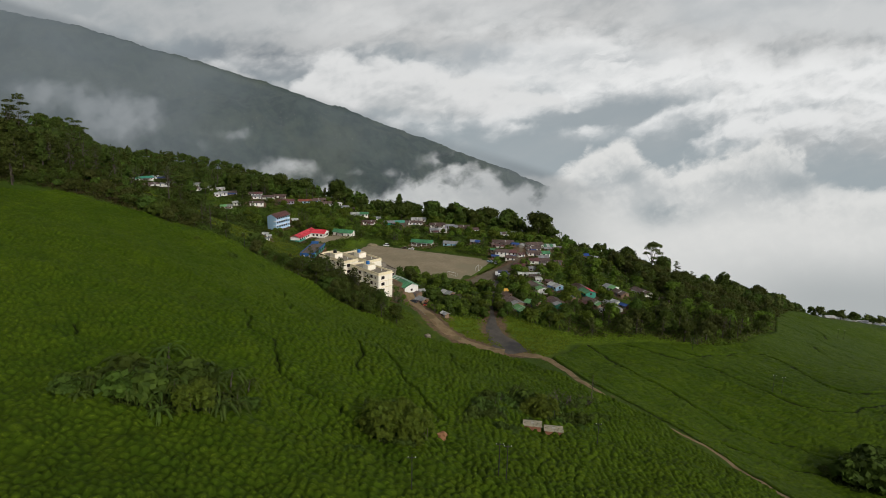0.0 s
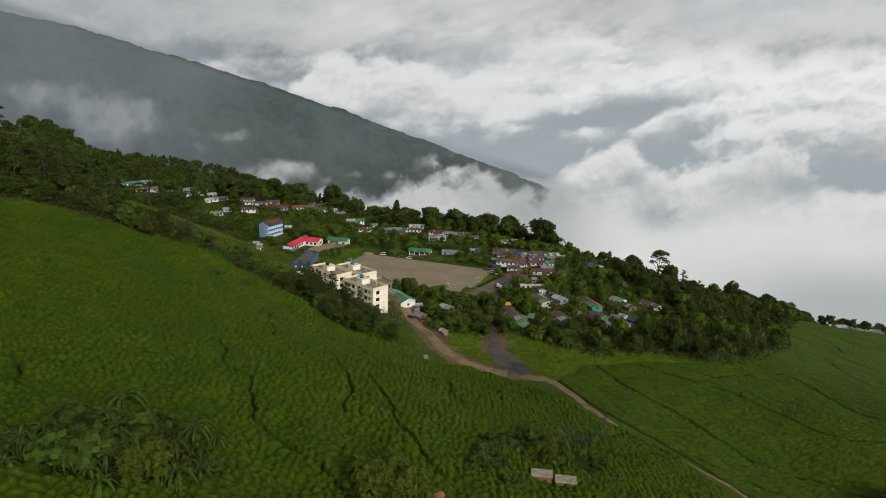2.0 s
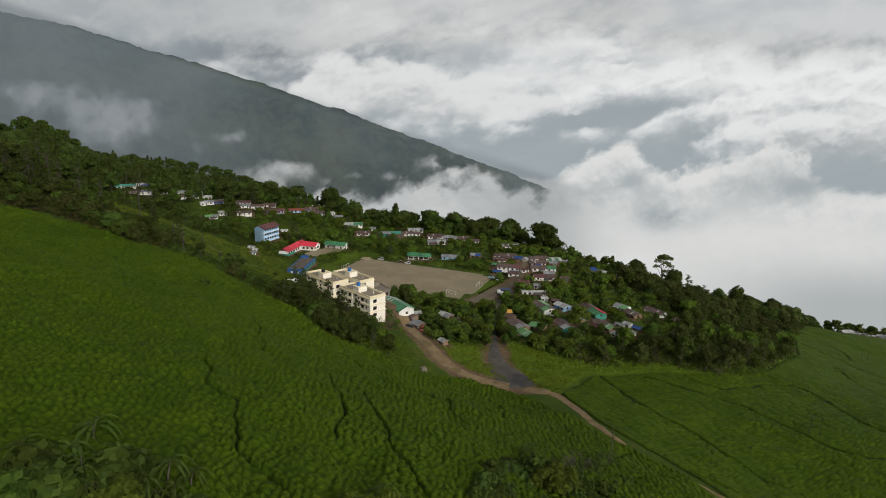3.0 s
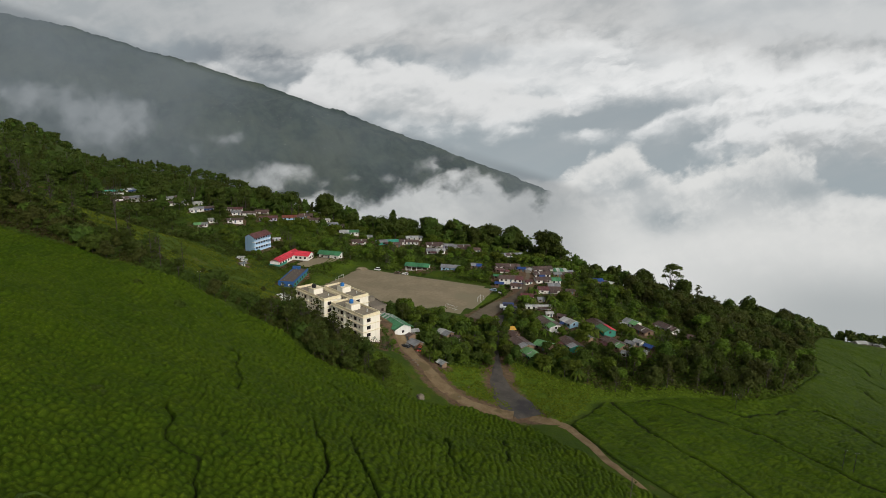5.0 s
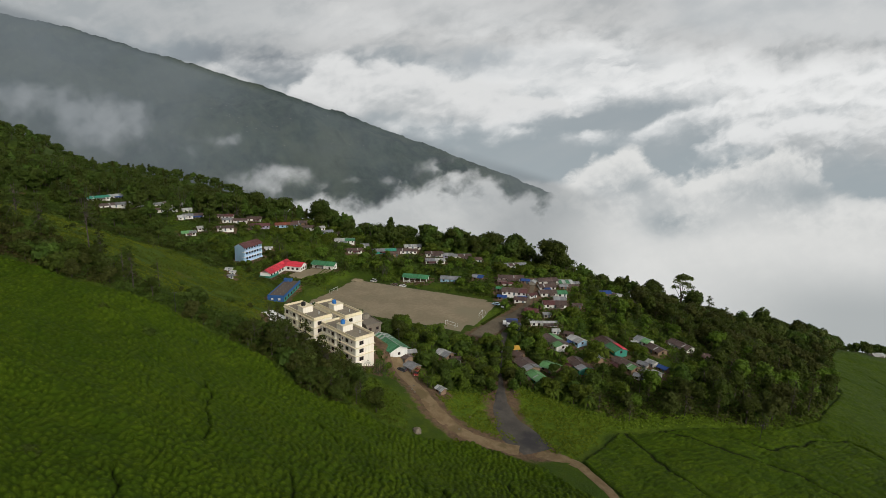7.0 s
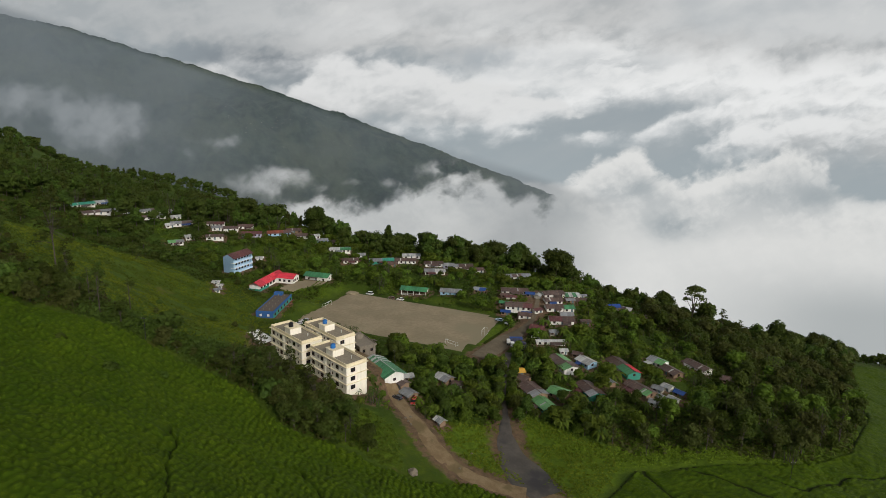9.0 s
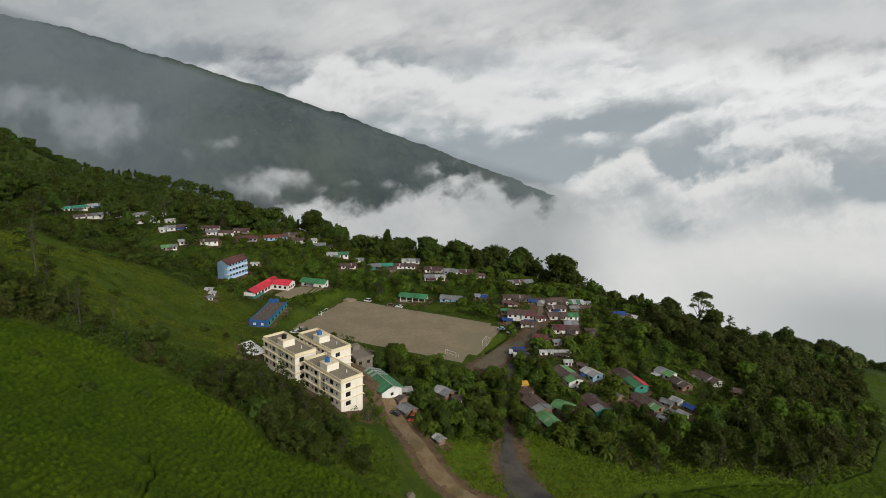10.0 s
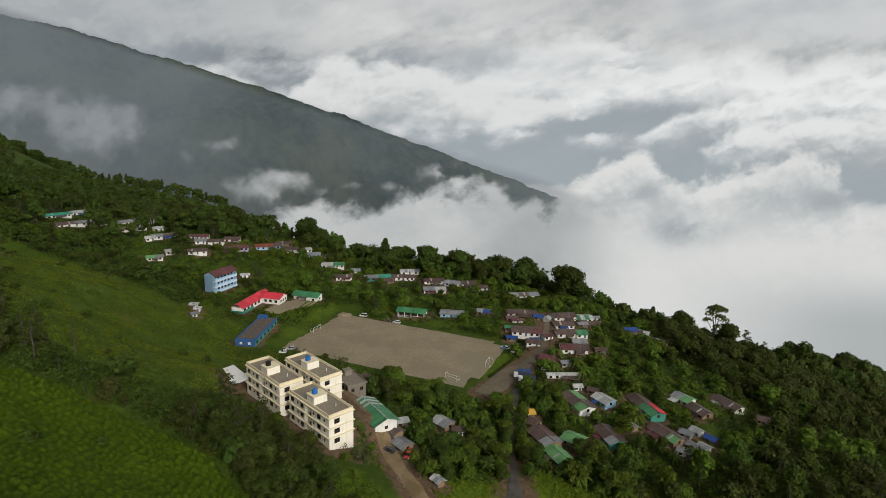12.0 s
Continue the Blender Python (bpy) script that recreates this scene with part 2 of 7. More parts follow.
M["stone"] = earth("stone", (0.1400, 0.1190, 0.0910), (0.2100, 0.1820, 0.1400), 0.8)


# ---- meshes and parts ----
def mesh(name, verts, faces, mat, smooth=False):
    me = bpy.data.meshes.new(name)
    me.from_pydata([tuple(map(float, v)) for v in verts], [], [tuple(map(int, f)) for f in faces])
    me.materials.append(mat)
    if smooth:
        me.polygons.foreach_set("use_smooth", [True] * len(me.polygons))
    me.update()
    return me


def big_mesh(name, verts, quads, mat, smooth=False):
    """A mesh from numpy arrays: verts (n, 3), quads (m, 4)."""
    me = bpy.data.meshes.new(name)
    verts, quads = np.asarray(verts, np.float32), np.asarray(quads, np.int32)
    me.vertices.add(len(verts))
    me.vertices.foreach_set("co", verts.ravel())
    me.loops.add(quads.size)
    me.loops.foreach_set("vertex_index", quads.ravel())
    me.polygons.add(len(quads))
    me.polygons.foreach_set("loop_start", np.arange(0, quads.size, quads.shape[1], dtype=np.int32))
    me.polygons.foreach_set("use_smooth", np.full(len(quads), smooth))
    me.materials.append(mat)
    me.update(calc_edges=True)
    return me


def part(name, bm, material, parent, label=""):
    me = bpy.data.meshes.new(name)
    bm.to_mesh(me)
    bm.free()
    me.materials.append(material)
    ob = new(name, me)
    ob.parent = parent
    return tagged(ob, label)


def thing(name, m, label, category, group="", kind=""):
    ob = new(name)
    ob.matrix_basis = m
    return tagged(ob, label, category, group, kind)


def add_box(bm, x0, y0, z0, x1, y1, z1):
    vs = [bm.verts.new(p) for p in ((x0, y0, z0), (x1, y0, z0), (x1, y1, z0), (x0, y1, z0), (x0, y0, z1), (x1, y0, z1), (x1, y1, z1), (x0, y1, z1))]
    for f in ((3, 2, 1, 0), (4, 5, 6, 7), (0, 1, 5, 4), (1, 2, 6, 5), (2, 3, 7, 6), (3, 0, 4, 7)):
        bm.faces.new([vs[i] for i in f])
    return vs


def box_bm(*c, bevel=0.0):
    bm = bmesh.new()
    add_box(bm, *c)
    if bevel:
        bmesh.ops.bevel(bm, geom=bm.edges[:], offset=bevel, segments=1, affect="EDGES")
    return bm


def tube_bm(points, radii, sides=6):
    """A tapered tube through the points."""
    bm = bmesh.new()
    add_tube(bm, points, radii, sides)
    return bm


def add_tube(bm, points, radii, sides=6):
    rings = []
    for i, p in enumerate(points):
        p = Vector(p)
        a = Vector(points[min(i + 1, len(points) - 1)]) - Vector(points[max(i - 1, 0)])
        a.normalize()
        side = a.orthogonal().normalized()
        up = a.cross(side)
        rings.append([bm.verts.new(p + radii[i] * (math.cos(2 * math.pi * k / sides) * side + math.sin(2 * math.pi * k / sides) * up)) for k in range(sides)])
    for r0, r1 in zip(rings, rings[1:]):
        for k in range(sides):
            bm.faces.new((r0[k], r0[(k + 1) % sides], r1[(k + 1) % sides], r1[k]))
    bm.faces.new(rings[-1])
    bm.faces.new(rings[0][::-1])


# ---- the lie of the land ----
GX = np.array([-420, -230, -150, -95, -45, 5, 55, 110, 210, 430], float)
GY = np.array([20, 110, 165, 215, 262, 320, 400, 480, 640], float)
GZ = np.array([[141.2, 135.0, 130.8, 127.3, 125.7, 123.2, 98.2, 72.8, 38.6], [88.5, 80.9, 78.1, 70.9, 72.8, 65.5, 29.1, 28.3, 20.6], [66.0, 57.7, 58.9, 53.8, 55.7, 39.8, 15.6, 20.7, -17.0], [53.5, 48.6, 48.7, 41.8, 36.0, 12.9, 4.0, 15.1, -40.5], [46.6, 39.9, 34.2, 19.5, 14.4, 2.7, 1.5, 4.8, -64.3], [41.4, 28.3, 19.3, 1.2, -0.8, -0.8, 1.4, -0.1, -81.7], [24.4, 15.9, 3.9, -4.1, -6.2, -1.8, 3.4, -10.2, -97.6], [7.5, -1.4, -11.8, -10.1, -9.8, -6.3, -8.1, -26.5, -114.3], [-11.8, -12.2, -14.2, -15.6, -24.9, -32.5, -39.1, -52.2, -125.0], [-51.8, -51.9, -56.6, -64.0, -72.5, -83.5, -93.5, -87.0, -131.0]])


def weights(s, x):
    """Weights of the stations s for a smooth curve through them, at the places x."""
    x = np.clip(np.asarray(x, float), s[0], s[-1])
    n = len(s)
    i = np.clip(np.searchsorted(s, x, side="right") - 1, 0, n - 2)
    h = s[i + 1] - s[i]
    t = (x - s[i]) / h
    w, r = np.zeros((len(x), n)), np.arange(len(x))
    a, b = np.maximum(i - 1, 0), np.minimum(i + 2, n - 1)
    h10, h11 = t ** 3 - 2 * t ** 2 + t, t ** 3 - t ** 2
    for k, v in ((i, 2 * t ** 3 - 3 * t ** 2 + 1), (i + 1, 3 * t ** 2 - 2 * t ** 3), (i + 1, h10 * h / (s[i + 1] - s[a])), (a, -h10 * h / (s[i + 1] - s[a])),
                 (b, h11 * h / (s[b] - s[i])), (i, -h11 * h / (s[b] - s[i]))):
        np.add.at(w, (r, k), v)
    return w


def smooth01(t):
    t = np.clip(t, 0, 1)
    return t * t * (3 - 2 * t)


def value_noise(x, y, seed=0):
    """Smooth noise in -1..1 on a unit lattice."""
    xi, yi = np.floor(x).astype(np.int64), np.floor(y).astype(np.int64)
    fx, fy = smooth01(x - xi), smooth01(y - yi)

    def h(a, b):
        v = (a * 374761393 + b * 668265263 + seed * 1442695041) & 0x7FFFFFFF
        v = ((v ^ (v >> 13)) * 1274126177) & 0x7FFFFFFF
        return ((v ^ (v >> 16)) & 0xFFFF) / 32767.5 - 1
    return (h(xi, yi) * (1 - fx) + h(xi + 1, yi) * fx) * (1 - fy) + (h(xi, yi + 1) * (1 - fx) + h(xi + 1, yi + 1) * fx) * fy


def fbm(x, y, octaves=4, seed=0):
    return sum(value_noise(x * 2 ** o, y * 2 ** o, seed + o) * 0.5 ** o for o in range(octaves))


# level pads: centre x, y, half length, half width, turn in degrees, height, soft edge
FIELD = (-18.5, 360.0, 45.5, 26.0, -22.0)
PADS = [(-18.5, 360.0, 49.0, 29.5, -22.0, 0.0, 8.0), (-43.0, 284.0, 19.0, 16.0, 135.5, 9.3, 9.0), (-82.0, 361.0, 16.0, 7.5, 65.0, 3.2, 7.0),
        (-86.0, 402.0, 20.0, 12.0, 12.0, 4.4, 8.0), (-117.0, 411.0, 9.0, 5.0, 62.0, 8.0, 6.0)]


SPUR_Y, SPUR_X, SPUR_Z = [600, 730, 890, 970, 1074, 1300, 1700], [-430, -480, -556, -600, -625, -690, -800], [70, 58, 29, 15, -6, -60, -260]


def in_rect(x, y, cx, cy, hl, hw, turn):
    """Signed distance outside a turned rectangle."""
    c, s = math.cos(radians(turn)), math.sin(radians(turn))
    dx, dy = x - cx, y - cy
    a, b = np.abs(dx * c + dy * s) - hl, np.abs(dy * c - dx * s) - hw
    return np.hypot(np.maximum(a, 0), np.maximum(b, 0)) + np.minimum(np.maximum(a, b), 0)


def land(x, y):
    x, y = np.atleast_1d(np.asarray(x, float)), np.atleast_1d(np.asarray(y, float))
    z = (weights(GX, x) * (weights(GY, y) @ GZ.T)).sum(1)
    z = z + 0.9 * fbm(x / 23, y / 23, 3, 5) + 0.25 * fbm(x / 4, y / 4, 2, 9)
    z = z - 0.42 * np.maximum(y - 640, 0) - 0.36 * np.maximum(x - 430, 0) + 0.28 * np.maximum(-420 - x, 0) * (y < 900) - 0.25 * np.maximum(20 - y, 0) * (x > 0)
    for cx, cy, hl, hw, turn, zz, soft in PADS:
        w = smooth01(1 - in_rect(x, y, cx, cy, hl, hw, turn) / soft)
        z = z * (1 - w) + zz * w
    # the wooded spur that runs on behind to the north-west
    sx, sz = np.interp(y, SPUR_Y, SPUR_X), np.interp(y, SPUR_Y, SPUR_Z)
    spur = sz - 0.42 * np.abs(x - sx) + 4 * fbm(x / 60, y / 60, 2, 15)
    z = np.where(y > 560, z + np.maximum(spur - z, 0) * smooth01((y - 560) / 90), z)
    return np.clip(z, -620, 420)


def gz(x, y):
    return float(land(x, y)[0])


def inside(x, y, poly):
    """Whether points lie inside a polygon."""
    res = np.zeros(np.shape(x), bool)
    for (x0, y0), (x1, y1) in zip(poly, poly[1:] + poly[:1]):
        if y0 != y1:
            res ^= ((y0 > y) != (y1 > y)) & (x < (x1 - x0) * (y - y0) / (y1 - y0) + x0)
    return res


def line_distance(x, y, pts):
    best = np.full(np.shape(x), 1e9)
    for (x0, y0), (x1, y1) in zip(pts, pts[1:]):
        t = np.clip(((x - x0) * (x1 - x0) + (y - y0) * (y1 - y0)) / ((x1 - x0) ** 2 + (y1 - y0) ** 2), 0, 1)
        best = np.minimum(best, np.hypot(x - x0 - t * (x1 - x0), y - y0 - t * (y1 - y0)))
    return best


TEA_WEST = [(-230, 15), (-225, 225), (-173, 228), (-157, 237), (-126, 238), (-110, 234), (-99, 237), (-88, 237), (-76, 239), (-62, 239), (-52, 237), (-41, 228), (-25, 228), (-11, 227), (-5, 226), (12, 230), (34, 219),
            (50, 190), (72, 170), (82, 150), (88, 130), (95, 60), (95, 15)]
TEA_EAST = [(45, 224), (63, 247), (85, 252), (126, 262), (150, 275), (197, 329), (250, 420), (285, 462), (335, 462), (520, 470), (520, 15), (100, 15), (95, 130), (88, 152),
            (78, 173), (56, 196)]
GRASS_HILL = [(-241, 425), (-209, 412), (-177, 396), (-150, 386), (-126, 372), (-106, 353), (-81, 325), (-72, 300), (-66, 272), (-78, 258), (-92, 257), (-125, 263), (-165, 275), (-205, 320)]
MEADOW = [(2, 262), (18, 266), (24, 262), (30, 276), (45, 268), (62, 256), (60, 246), (44, 226), (30, 226), (8, 228), (-8, 250)]
DIRT_ROAD = [(-33, 300), (-26, 292), (-16, 277), (-11, 266), (-4, 254), (1, 244), (9, 236), (19, 232), (28, 230)]
PAVED_ROAD = [(31, 324), (28, 306), (25.5, 288), (25, 274), (24, 261), (25, 251), (28, 240), (33, 230)]
TRACK = [(33, 230), (45, 221), (53, 194), (61, 180), (75, 171), (84, 160), (89, 145), (92, 132), (96, 110), (104, 80)]
STREET = [(17, 316), (24, 326), (31, 337), (38, 345), (45, 357), (50, 374), (55, 397)]


def axis(mid_lo, mid_hi, step, far):
    """Grid stations: even in the middle, wider and wider towards the far ends."""
    a = list(np.arange(mid_lo, mid_hi + step, step))
    for sign, end in ((-1, far[0]), (1, far[1])):
        s, v = step, a[0] if sign < 0 else a[-1]
        side = []
        while sign * (end - v) > 0:
            s *= 1.16
            v += sign * s
            side.append(v)
        a = side[::-1] + a if sign < 0 else a + side
    return np.array(a)


def grid_mesh(name, xs, ys, zf, mat, smooth=True, keep=None):
    gx, gy = np.meshgrid(xs, ys)
    x, y = gx.ravel(), gy.ravel()
    z = zf(x, y)
    nx, ny = len(xs), len(ys)
    idx = np.arange(nx * ny).reshape(ny, nx)
    q = np.stack([idx[:-1, :-1], idx[:-1, 1:], idx[1:, 1:], idx[1:, :-1]], -1).reshape(-1, 4)
    if keep is not None:
        q = q[keep[q].all(1)]
        used = np.unique(q)
        remap = np.zeros(nx * ny, np.int64)
        remap[used] = np.arange(len(used))
        x, y, z, q = x[used], y[used], z[used], remap[q]
    return big_mesh(name, np.stack([x, y, z], -1), q, mat, smooth), x, y


me, _, _ = grid_mesh("ground", axis(-280, 320, 2.5, (-4700, 4700)), axis(0, 560, 2.5, (-4700, 4700)), land, M["grass"])
tagged(new("ground", me), "grassy green hillside falling to a misty valley", "ground", kind="structure")


def strip(name, pts, widths, mat, label, lift=0.12, cat="road"):
    """A road laid on the ground along a line."""
    pts, n = np.array(pts, float), 0
    t = np.r_[0, np.cumsum(np.hypot(*np.diff(pts, axis=0).T))]
    s = np.arange(0, t[-1], 1.5)
    cx, cy, w = (weights(t, s) @ pts[:, 0]), (weights(t, s) @ pts[:, 1]), np.interp(s, t, widths)
    tx, ty = np.gradient(cx), np.gradient(cy)
    ln = np.hypot(tx, ty)
    nxv, nyv = -ty / ln, tx / ln
    cols = np.linspace(-1, 1, 9)
    ragged = 1 + 0.12 * value_noise(s / 3.1, s * 0 + 3.3, 4)
    x = cx[:, None] + nxv[:, None] * cols * (w * ragged)[:, None] / 2
    y = cy[:, None] + nyv[:, None] * cols * (w * ragged)[:, None] / 2
    z = land(x.ravel(), y.ravel()).reshape(x.shape)
    z = 0.35 * z + 0.65 * z.mean(1, keepdims=True) + lift - 0.25 * (np.abs(cols) > 0.99)
    z = np.maximum(z, land(x.ravel(), y.ravel()).reshape(x.shape) + lift * (np.abs(cols) < 0.99) - 0.02)
    idx = np.arange(x.size).reshape(x.shape)
    q = np.stack([idx[:-1, :-1], idx[1:, :-1], idx[1:, 1:], idx[:-1, 1:]], -1).reshape(-1, 4)
    me = big_mesh(name, np.stack([x.ravel(), y.ravel(), z.ravel()], -1), q[:, ::-1], mat, True)
    return tagged(new(name, me), label, cat, kind="structure")


strip("dirt_road", DIRT_ROAD, [4, 4.5, 5, 5, 5, 6, 5.5, 5.5, 7], M["dirt"], "brown dirt road with loose stones climbing to the village")
strip("paved_road", PAVED_ROAD, [3, 2.0, 2.0, 2.4, 5.0, 9, 13.5, 11], M["asphalt"], "worn dark asphalt road with puddled patches", 0.16)
strip("dirt_track", TRACK, [6, 3.6, 3.0, 1.2, 1.0, 1.8, 2.6, 2.6, 2.6, 2.6], M["dirt"], "narrow earth track through the tea bushes")
strip("village_street", STREET, [7, 9, 9, 5, 3, 2.6, 2.2], M["yard"], "brown unpaved yard and narrow village street", 0.14)

# playing field
fu = np.linspace(-1, 1, 61)
fv = np.linspace(-1, 1, 41)
fc, fs = math.cos(radians(FIELD[4])), math.sin(radians(FIELD[4]))
ga, gb = np.meshgrid(fu, fv)
ga, gb = ga.ravel(), gb.ravel()
rr = 1 + 0.012 * value_noise(ga * 9 + 40, gb * 7 + 40, 2)
px = FIELD[0] + (ga * FIELD[2] * rr) * fc - (gb * FIELD[3] * rr) * fs
py = FIELD[1] + (ga * FIELD[2] * rr) * fs + (gb * FIELD[3] * rr) * fc
ii = np.arange(len(px)).reshape(41, 61)
fq = np.stack([ii[:-1, :-1], ii[:-1, 1:], ii[1:, 1:], ii[1:, :-1]], -1).reshape(-1, 4)
cut = ~((ga > 0.86) & (gb > 0.9)) & ~((ga > 0.93) & (gb < -0.6))
fq = fq[cut[fq].all(1)]
fz = np.maximum(land(px, py), 0) + 0.06 - 0.2 * ((np.abs(ga) > 0.999) | (np.abs(gb) > 0.999))
tagged(new("playing_field", big_mesh("playing_field", np.stack([px, py, fz], -1), fq, M["field"], True)), "bare sandy brown village playing field", "field", kind="structure")


# ---- sky, clouds and the far mountain ----
HUB = (0.0, 55.0, 98.0)


def sheet(name, dist, az, el, mat, label, steps=(64, 40)):
    """A curved sheet round the hub, as far away as dist, over angles of azimuth and elevation."""
    a, e = np.meshgrid(np.radians(np.linspace(*az, steps[0])), np.radians(np.linspace(*el, steps[1])))
    a, e = a.ravel(), e.ravel()
    v = np.stack([dist * np.sin(a) * np.cos(e), dist * np.cos(a) * np.cos(e), dist * np.sin(e)], -1)
    ii = np.arange(len(a)).reshape(steps[1], steps[0])
    q = np.stack([ii[:-1, :-1], ii[1:, :-1], ii[1:, 1:], ii[:-1, 1:]], -1).reshape(-1, 4)
    ob = new(name, big_mesh(name, v, q, mat, True))
    ob.location = HUB
    return tagged(ob, label, "sky", kind="structure")


def slopes(k):
    """Sideways and upward slope of the sight line from the hub to the point."""
    sep = k.n("SeparateXYZ")
    k.put(sep.inputs[0], k.n("TexCoord").outputs["Object"])
    return k.math("DIVIDE", sep.outputs[0], sep.outputs[1]), k.math("DIVIDE", sep.outputs[2], sep.outputs[1])


def drift(k, u, v, stretch=1.5, shift=0.0):
    """A vector for cloud noise, flattened a little as clouds are."""
    cb = k.n("CombineXYZ")
    k.put(cb.inputs[0], u)
    k.put(cb.inputs[1], k.math("MULTIPLY", v, stretch))
    cb.inputs[2].default_value = shift
    return cb.outputs[0]


def warped(k, u, v, scale, amount):
    """The slopes, stirred by noise so that no bank keeps a smooth outline."""
    n1 = k.noise(scale, 4, 0.55, drift(k, u, v, 1.5, 0.3))
    n2 = k.noise(scale, 4, 0.55, drift(k, u, v, 1.5, 7.7))
    return k.math("MULTIPLY_ADD", k.math("SUBTRACT", n1, 0.5), amount, u), k.math("MULTIPLY_ADD", k.math("SUBTRACT", n2, 0.5), amount * 0.6, v)


def bank(k, u, v, cu, cv, ru, rv):
    """A soft cloud bank: 1 at its centre, falling to 0."""
    du = k.math("MULTIPLY", k.math("SUBTRACT", u, cu), 1 / ru)
    dv = k.math("MULTIPLY", k.math("SUBTRACT", v, cv), 1 / rv)
    d2 = k.math("MULTIPLY_ADD", dv, dv, k.math("MULTIPLY", du, du))
    return k.math("EXPONENT", k.math("MULTIPLY", d2, -0.8)), dv


def bank_sum(k, u, v, banks):
    total = None
    for cu, cv, ru, rv, a in banks:
        g = k.math("MULTIPLY", bank(k, u, v, cu, cv, ru, rv)[0], a)
        total = g if total is None else k.math("ADD", total, g)
    return total


# upper edges of the cloud decks, as slopes seen from the hub
RIDGE_CLOUD_TOP = [(-0.753, -0.122), (-0.501, 0.023), (-0.441, 0.076), (-0.396, 0.065), (-0.342, 0.042), (-0.288, 0.028), (-0.232, 0.024), (-0.177, -0.003), (-0.025, -0.129)]
MID_CLOUD_TOP = [(-0.462, -0.076), (-0.289, -0.006), (-0.251, 0.031), (-0.213, 0.065), (-0.158, 0.077), (-0.085, 0.076), (-0.030, 0.065), (0.035, 0.048), (0.100, 0.041), (0.175, 0.025), (0.253, -0.027), (0.487, -0.086)]
MID_CLOUD_BASE = [(-0.462, -0.076), (-0.270, -0.006), (-0.215, -0.010), (-0.140, -0.024), (-0.028, -0.022), (0.065, -0.011), (0.158, -0.003), (0.250, 0.009), (0.473, 0.007)]
VEIL_BASE = [(-0.721, 0.096), (-0.540, 0.092), (-0.449, 0.088), (-0.340, 0.088), (-0.231, 0.080), (-0.176, 0.091), (-0.067, 0.080), (0.006, 0.073), (0.062, 0.057), (0.155, 0.042), (0.284, 0.046), (0.712, 0.058)]
BRIGHT_TOP = [(-0.085, 0.062), (0.043, 0.079), (0.096, 0.102), (0.150, 0.121), (0.221, 0.131), (0.283, 0.141), (0.323, 0.108), (0.415, 0.095), (0.551, 0.102), (0.639, 0.113), (0.700, 0.119)]
BRIGHT_BASE = [(-0.085, 0.062), (0.027, 0.025), (0.101, 0.009), (0.175, 0.016), (0.248, 0.027), (0.313, 0.027), (0.377, 0.034), (0.436, 0.009), (0.493, 0.002), (0.585, 0.005), (0.658, 0.014), (0.722, 0.010)]
TIER_TOP = [(0.066, -0.019), (0.102, -0.001), (0.157, 0.016), (0.229, 0.036), (0.301, 0.055), (0.373, 0.064), (0.484, 0.062), (0.591, 0.076), (0.706, 0.088)]
TIER_BASE = [(0.066, -0.033), (0.158, -0.006), (0.232, 0.007), (0.304, 0.022), (0.378, 0.029), (0.489, 0.029), (0.597, 0.043), (0.712, 0.058)]
LOWER_TIER_TOP = [(0.292, -0.035), (0.336, -0.008), (0.379, 0.015), (0.424, 0.029), (0.478, 0.039), (0.541, 0.046), (0.614, 0.054), (0.714, 0.049)]
LOWER_TIER_BASE = [(0.292, -0.044), (0.382, -0.007), (0.457, -0.008), (0.548, 0.003), (0.621, 0.011), (0.722, 0.009)]
LOW_CLOUD_TOP = [(0.252, -0.229), (0.357, -0.118), (0.416, -0.056), (0.478, -0.024), (0.549, 0.002), (0.602, 0.016), (0.719, 0.026)]
LOW_CLOUD_BASE = [(0.248, -0.189), (0.369, -0.053), (0.464, -0.058), (0.540, -0.065), (0.622, -0.046), (0.736, -0.059)]
FOG_TOP = [(-0.788, -0.365), (-0.447, -0.261), (-0.326, -0.199), (-0.218, -0.162), (-0.140, -0.146), (-0.064, -0.130), (0.003, -0.111), (0.069, -0.102), (0.108, -0.116), (0.148, -0.134), (0.185, -0.119), (0.230, -0.080), (0.273, -0.041), (0.306, -0.035), (0.343, -0.078), (0.395, -0.115), (0.441, -0.098), (0.495, -0.076), (0.537, -0.045), (0.583, -0.038), (0.636, -0.072), (0.691, -0.113), (0.748, -0.121)]
FOG_WISPS = [(-0.679, 0.005, 0.088, 0.024, 0.75), (-0.598, -0.020, 0.083, 0.019, 0.50), (-0.507, -0.045, 0.093, 0.022, 0.42), (-0.640, -0.058, 0.130, 0.028, 0.35), (-0.357, -0.059, 0.065, 0.011, 0.42), (-0.424, -0.077, 0.056, 0.009, 0.40), (-0.274, -0.106, 0.056, 0.012, 0.45), (-0.323, -0.130, 0.065, 0.019, 0.55), (-0.159, -0.119, 0.017, 0.008, 0.50), (-0.040, -0.101, 0.013, 0.020, 0.60), (-0.017, -0.093, 0.009, 0.019, 0.55), (-0.092, -0.120, 0.015, 0.015, 0.50), (0.066, -0.038, 0.017, 0.007, 0.40)]
FOG_GAPS = [(0.392, -0.170, 0.051, 0.024, 0.75), (0.309, -0.112, 0.046, 0.015, 0.60), (0.625, -0.115, 0.056, 0.020, 0.65), (0.719, -0.107, 0.042, 0.020, 0.60), (0.491, -0.114, 0.046, 0.013, 0.35)]


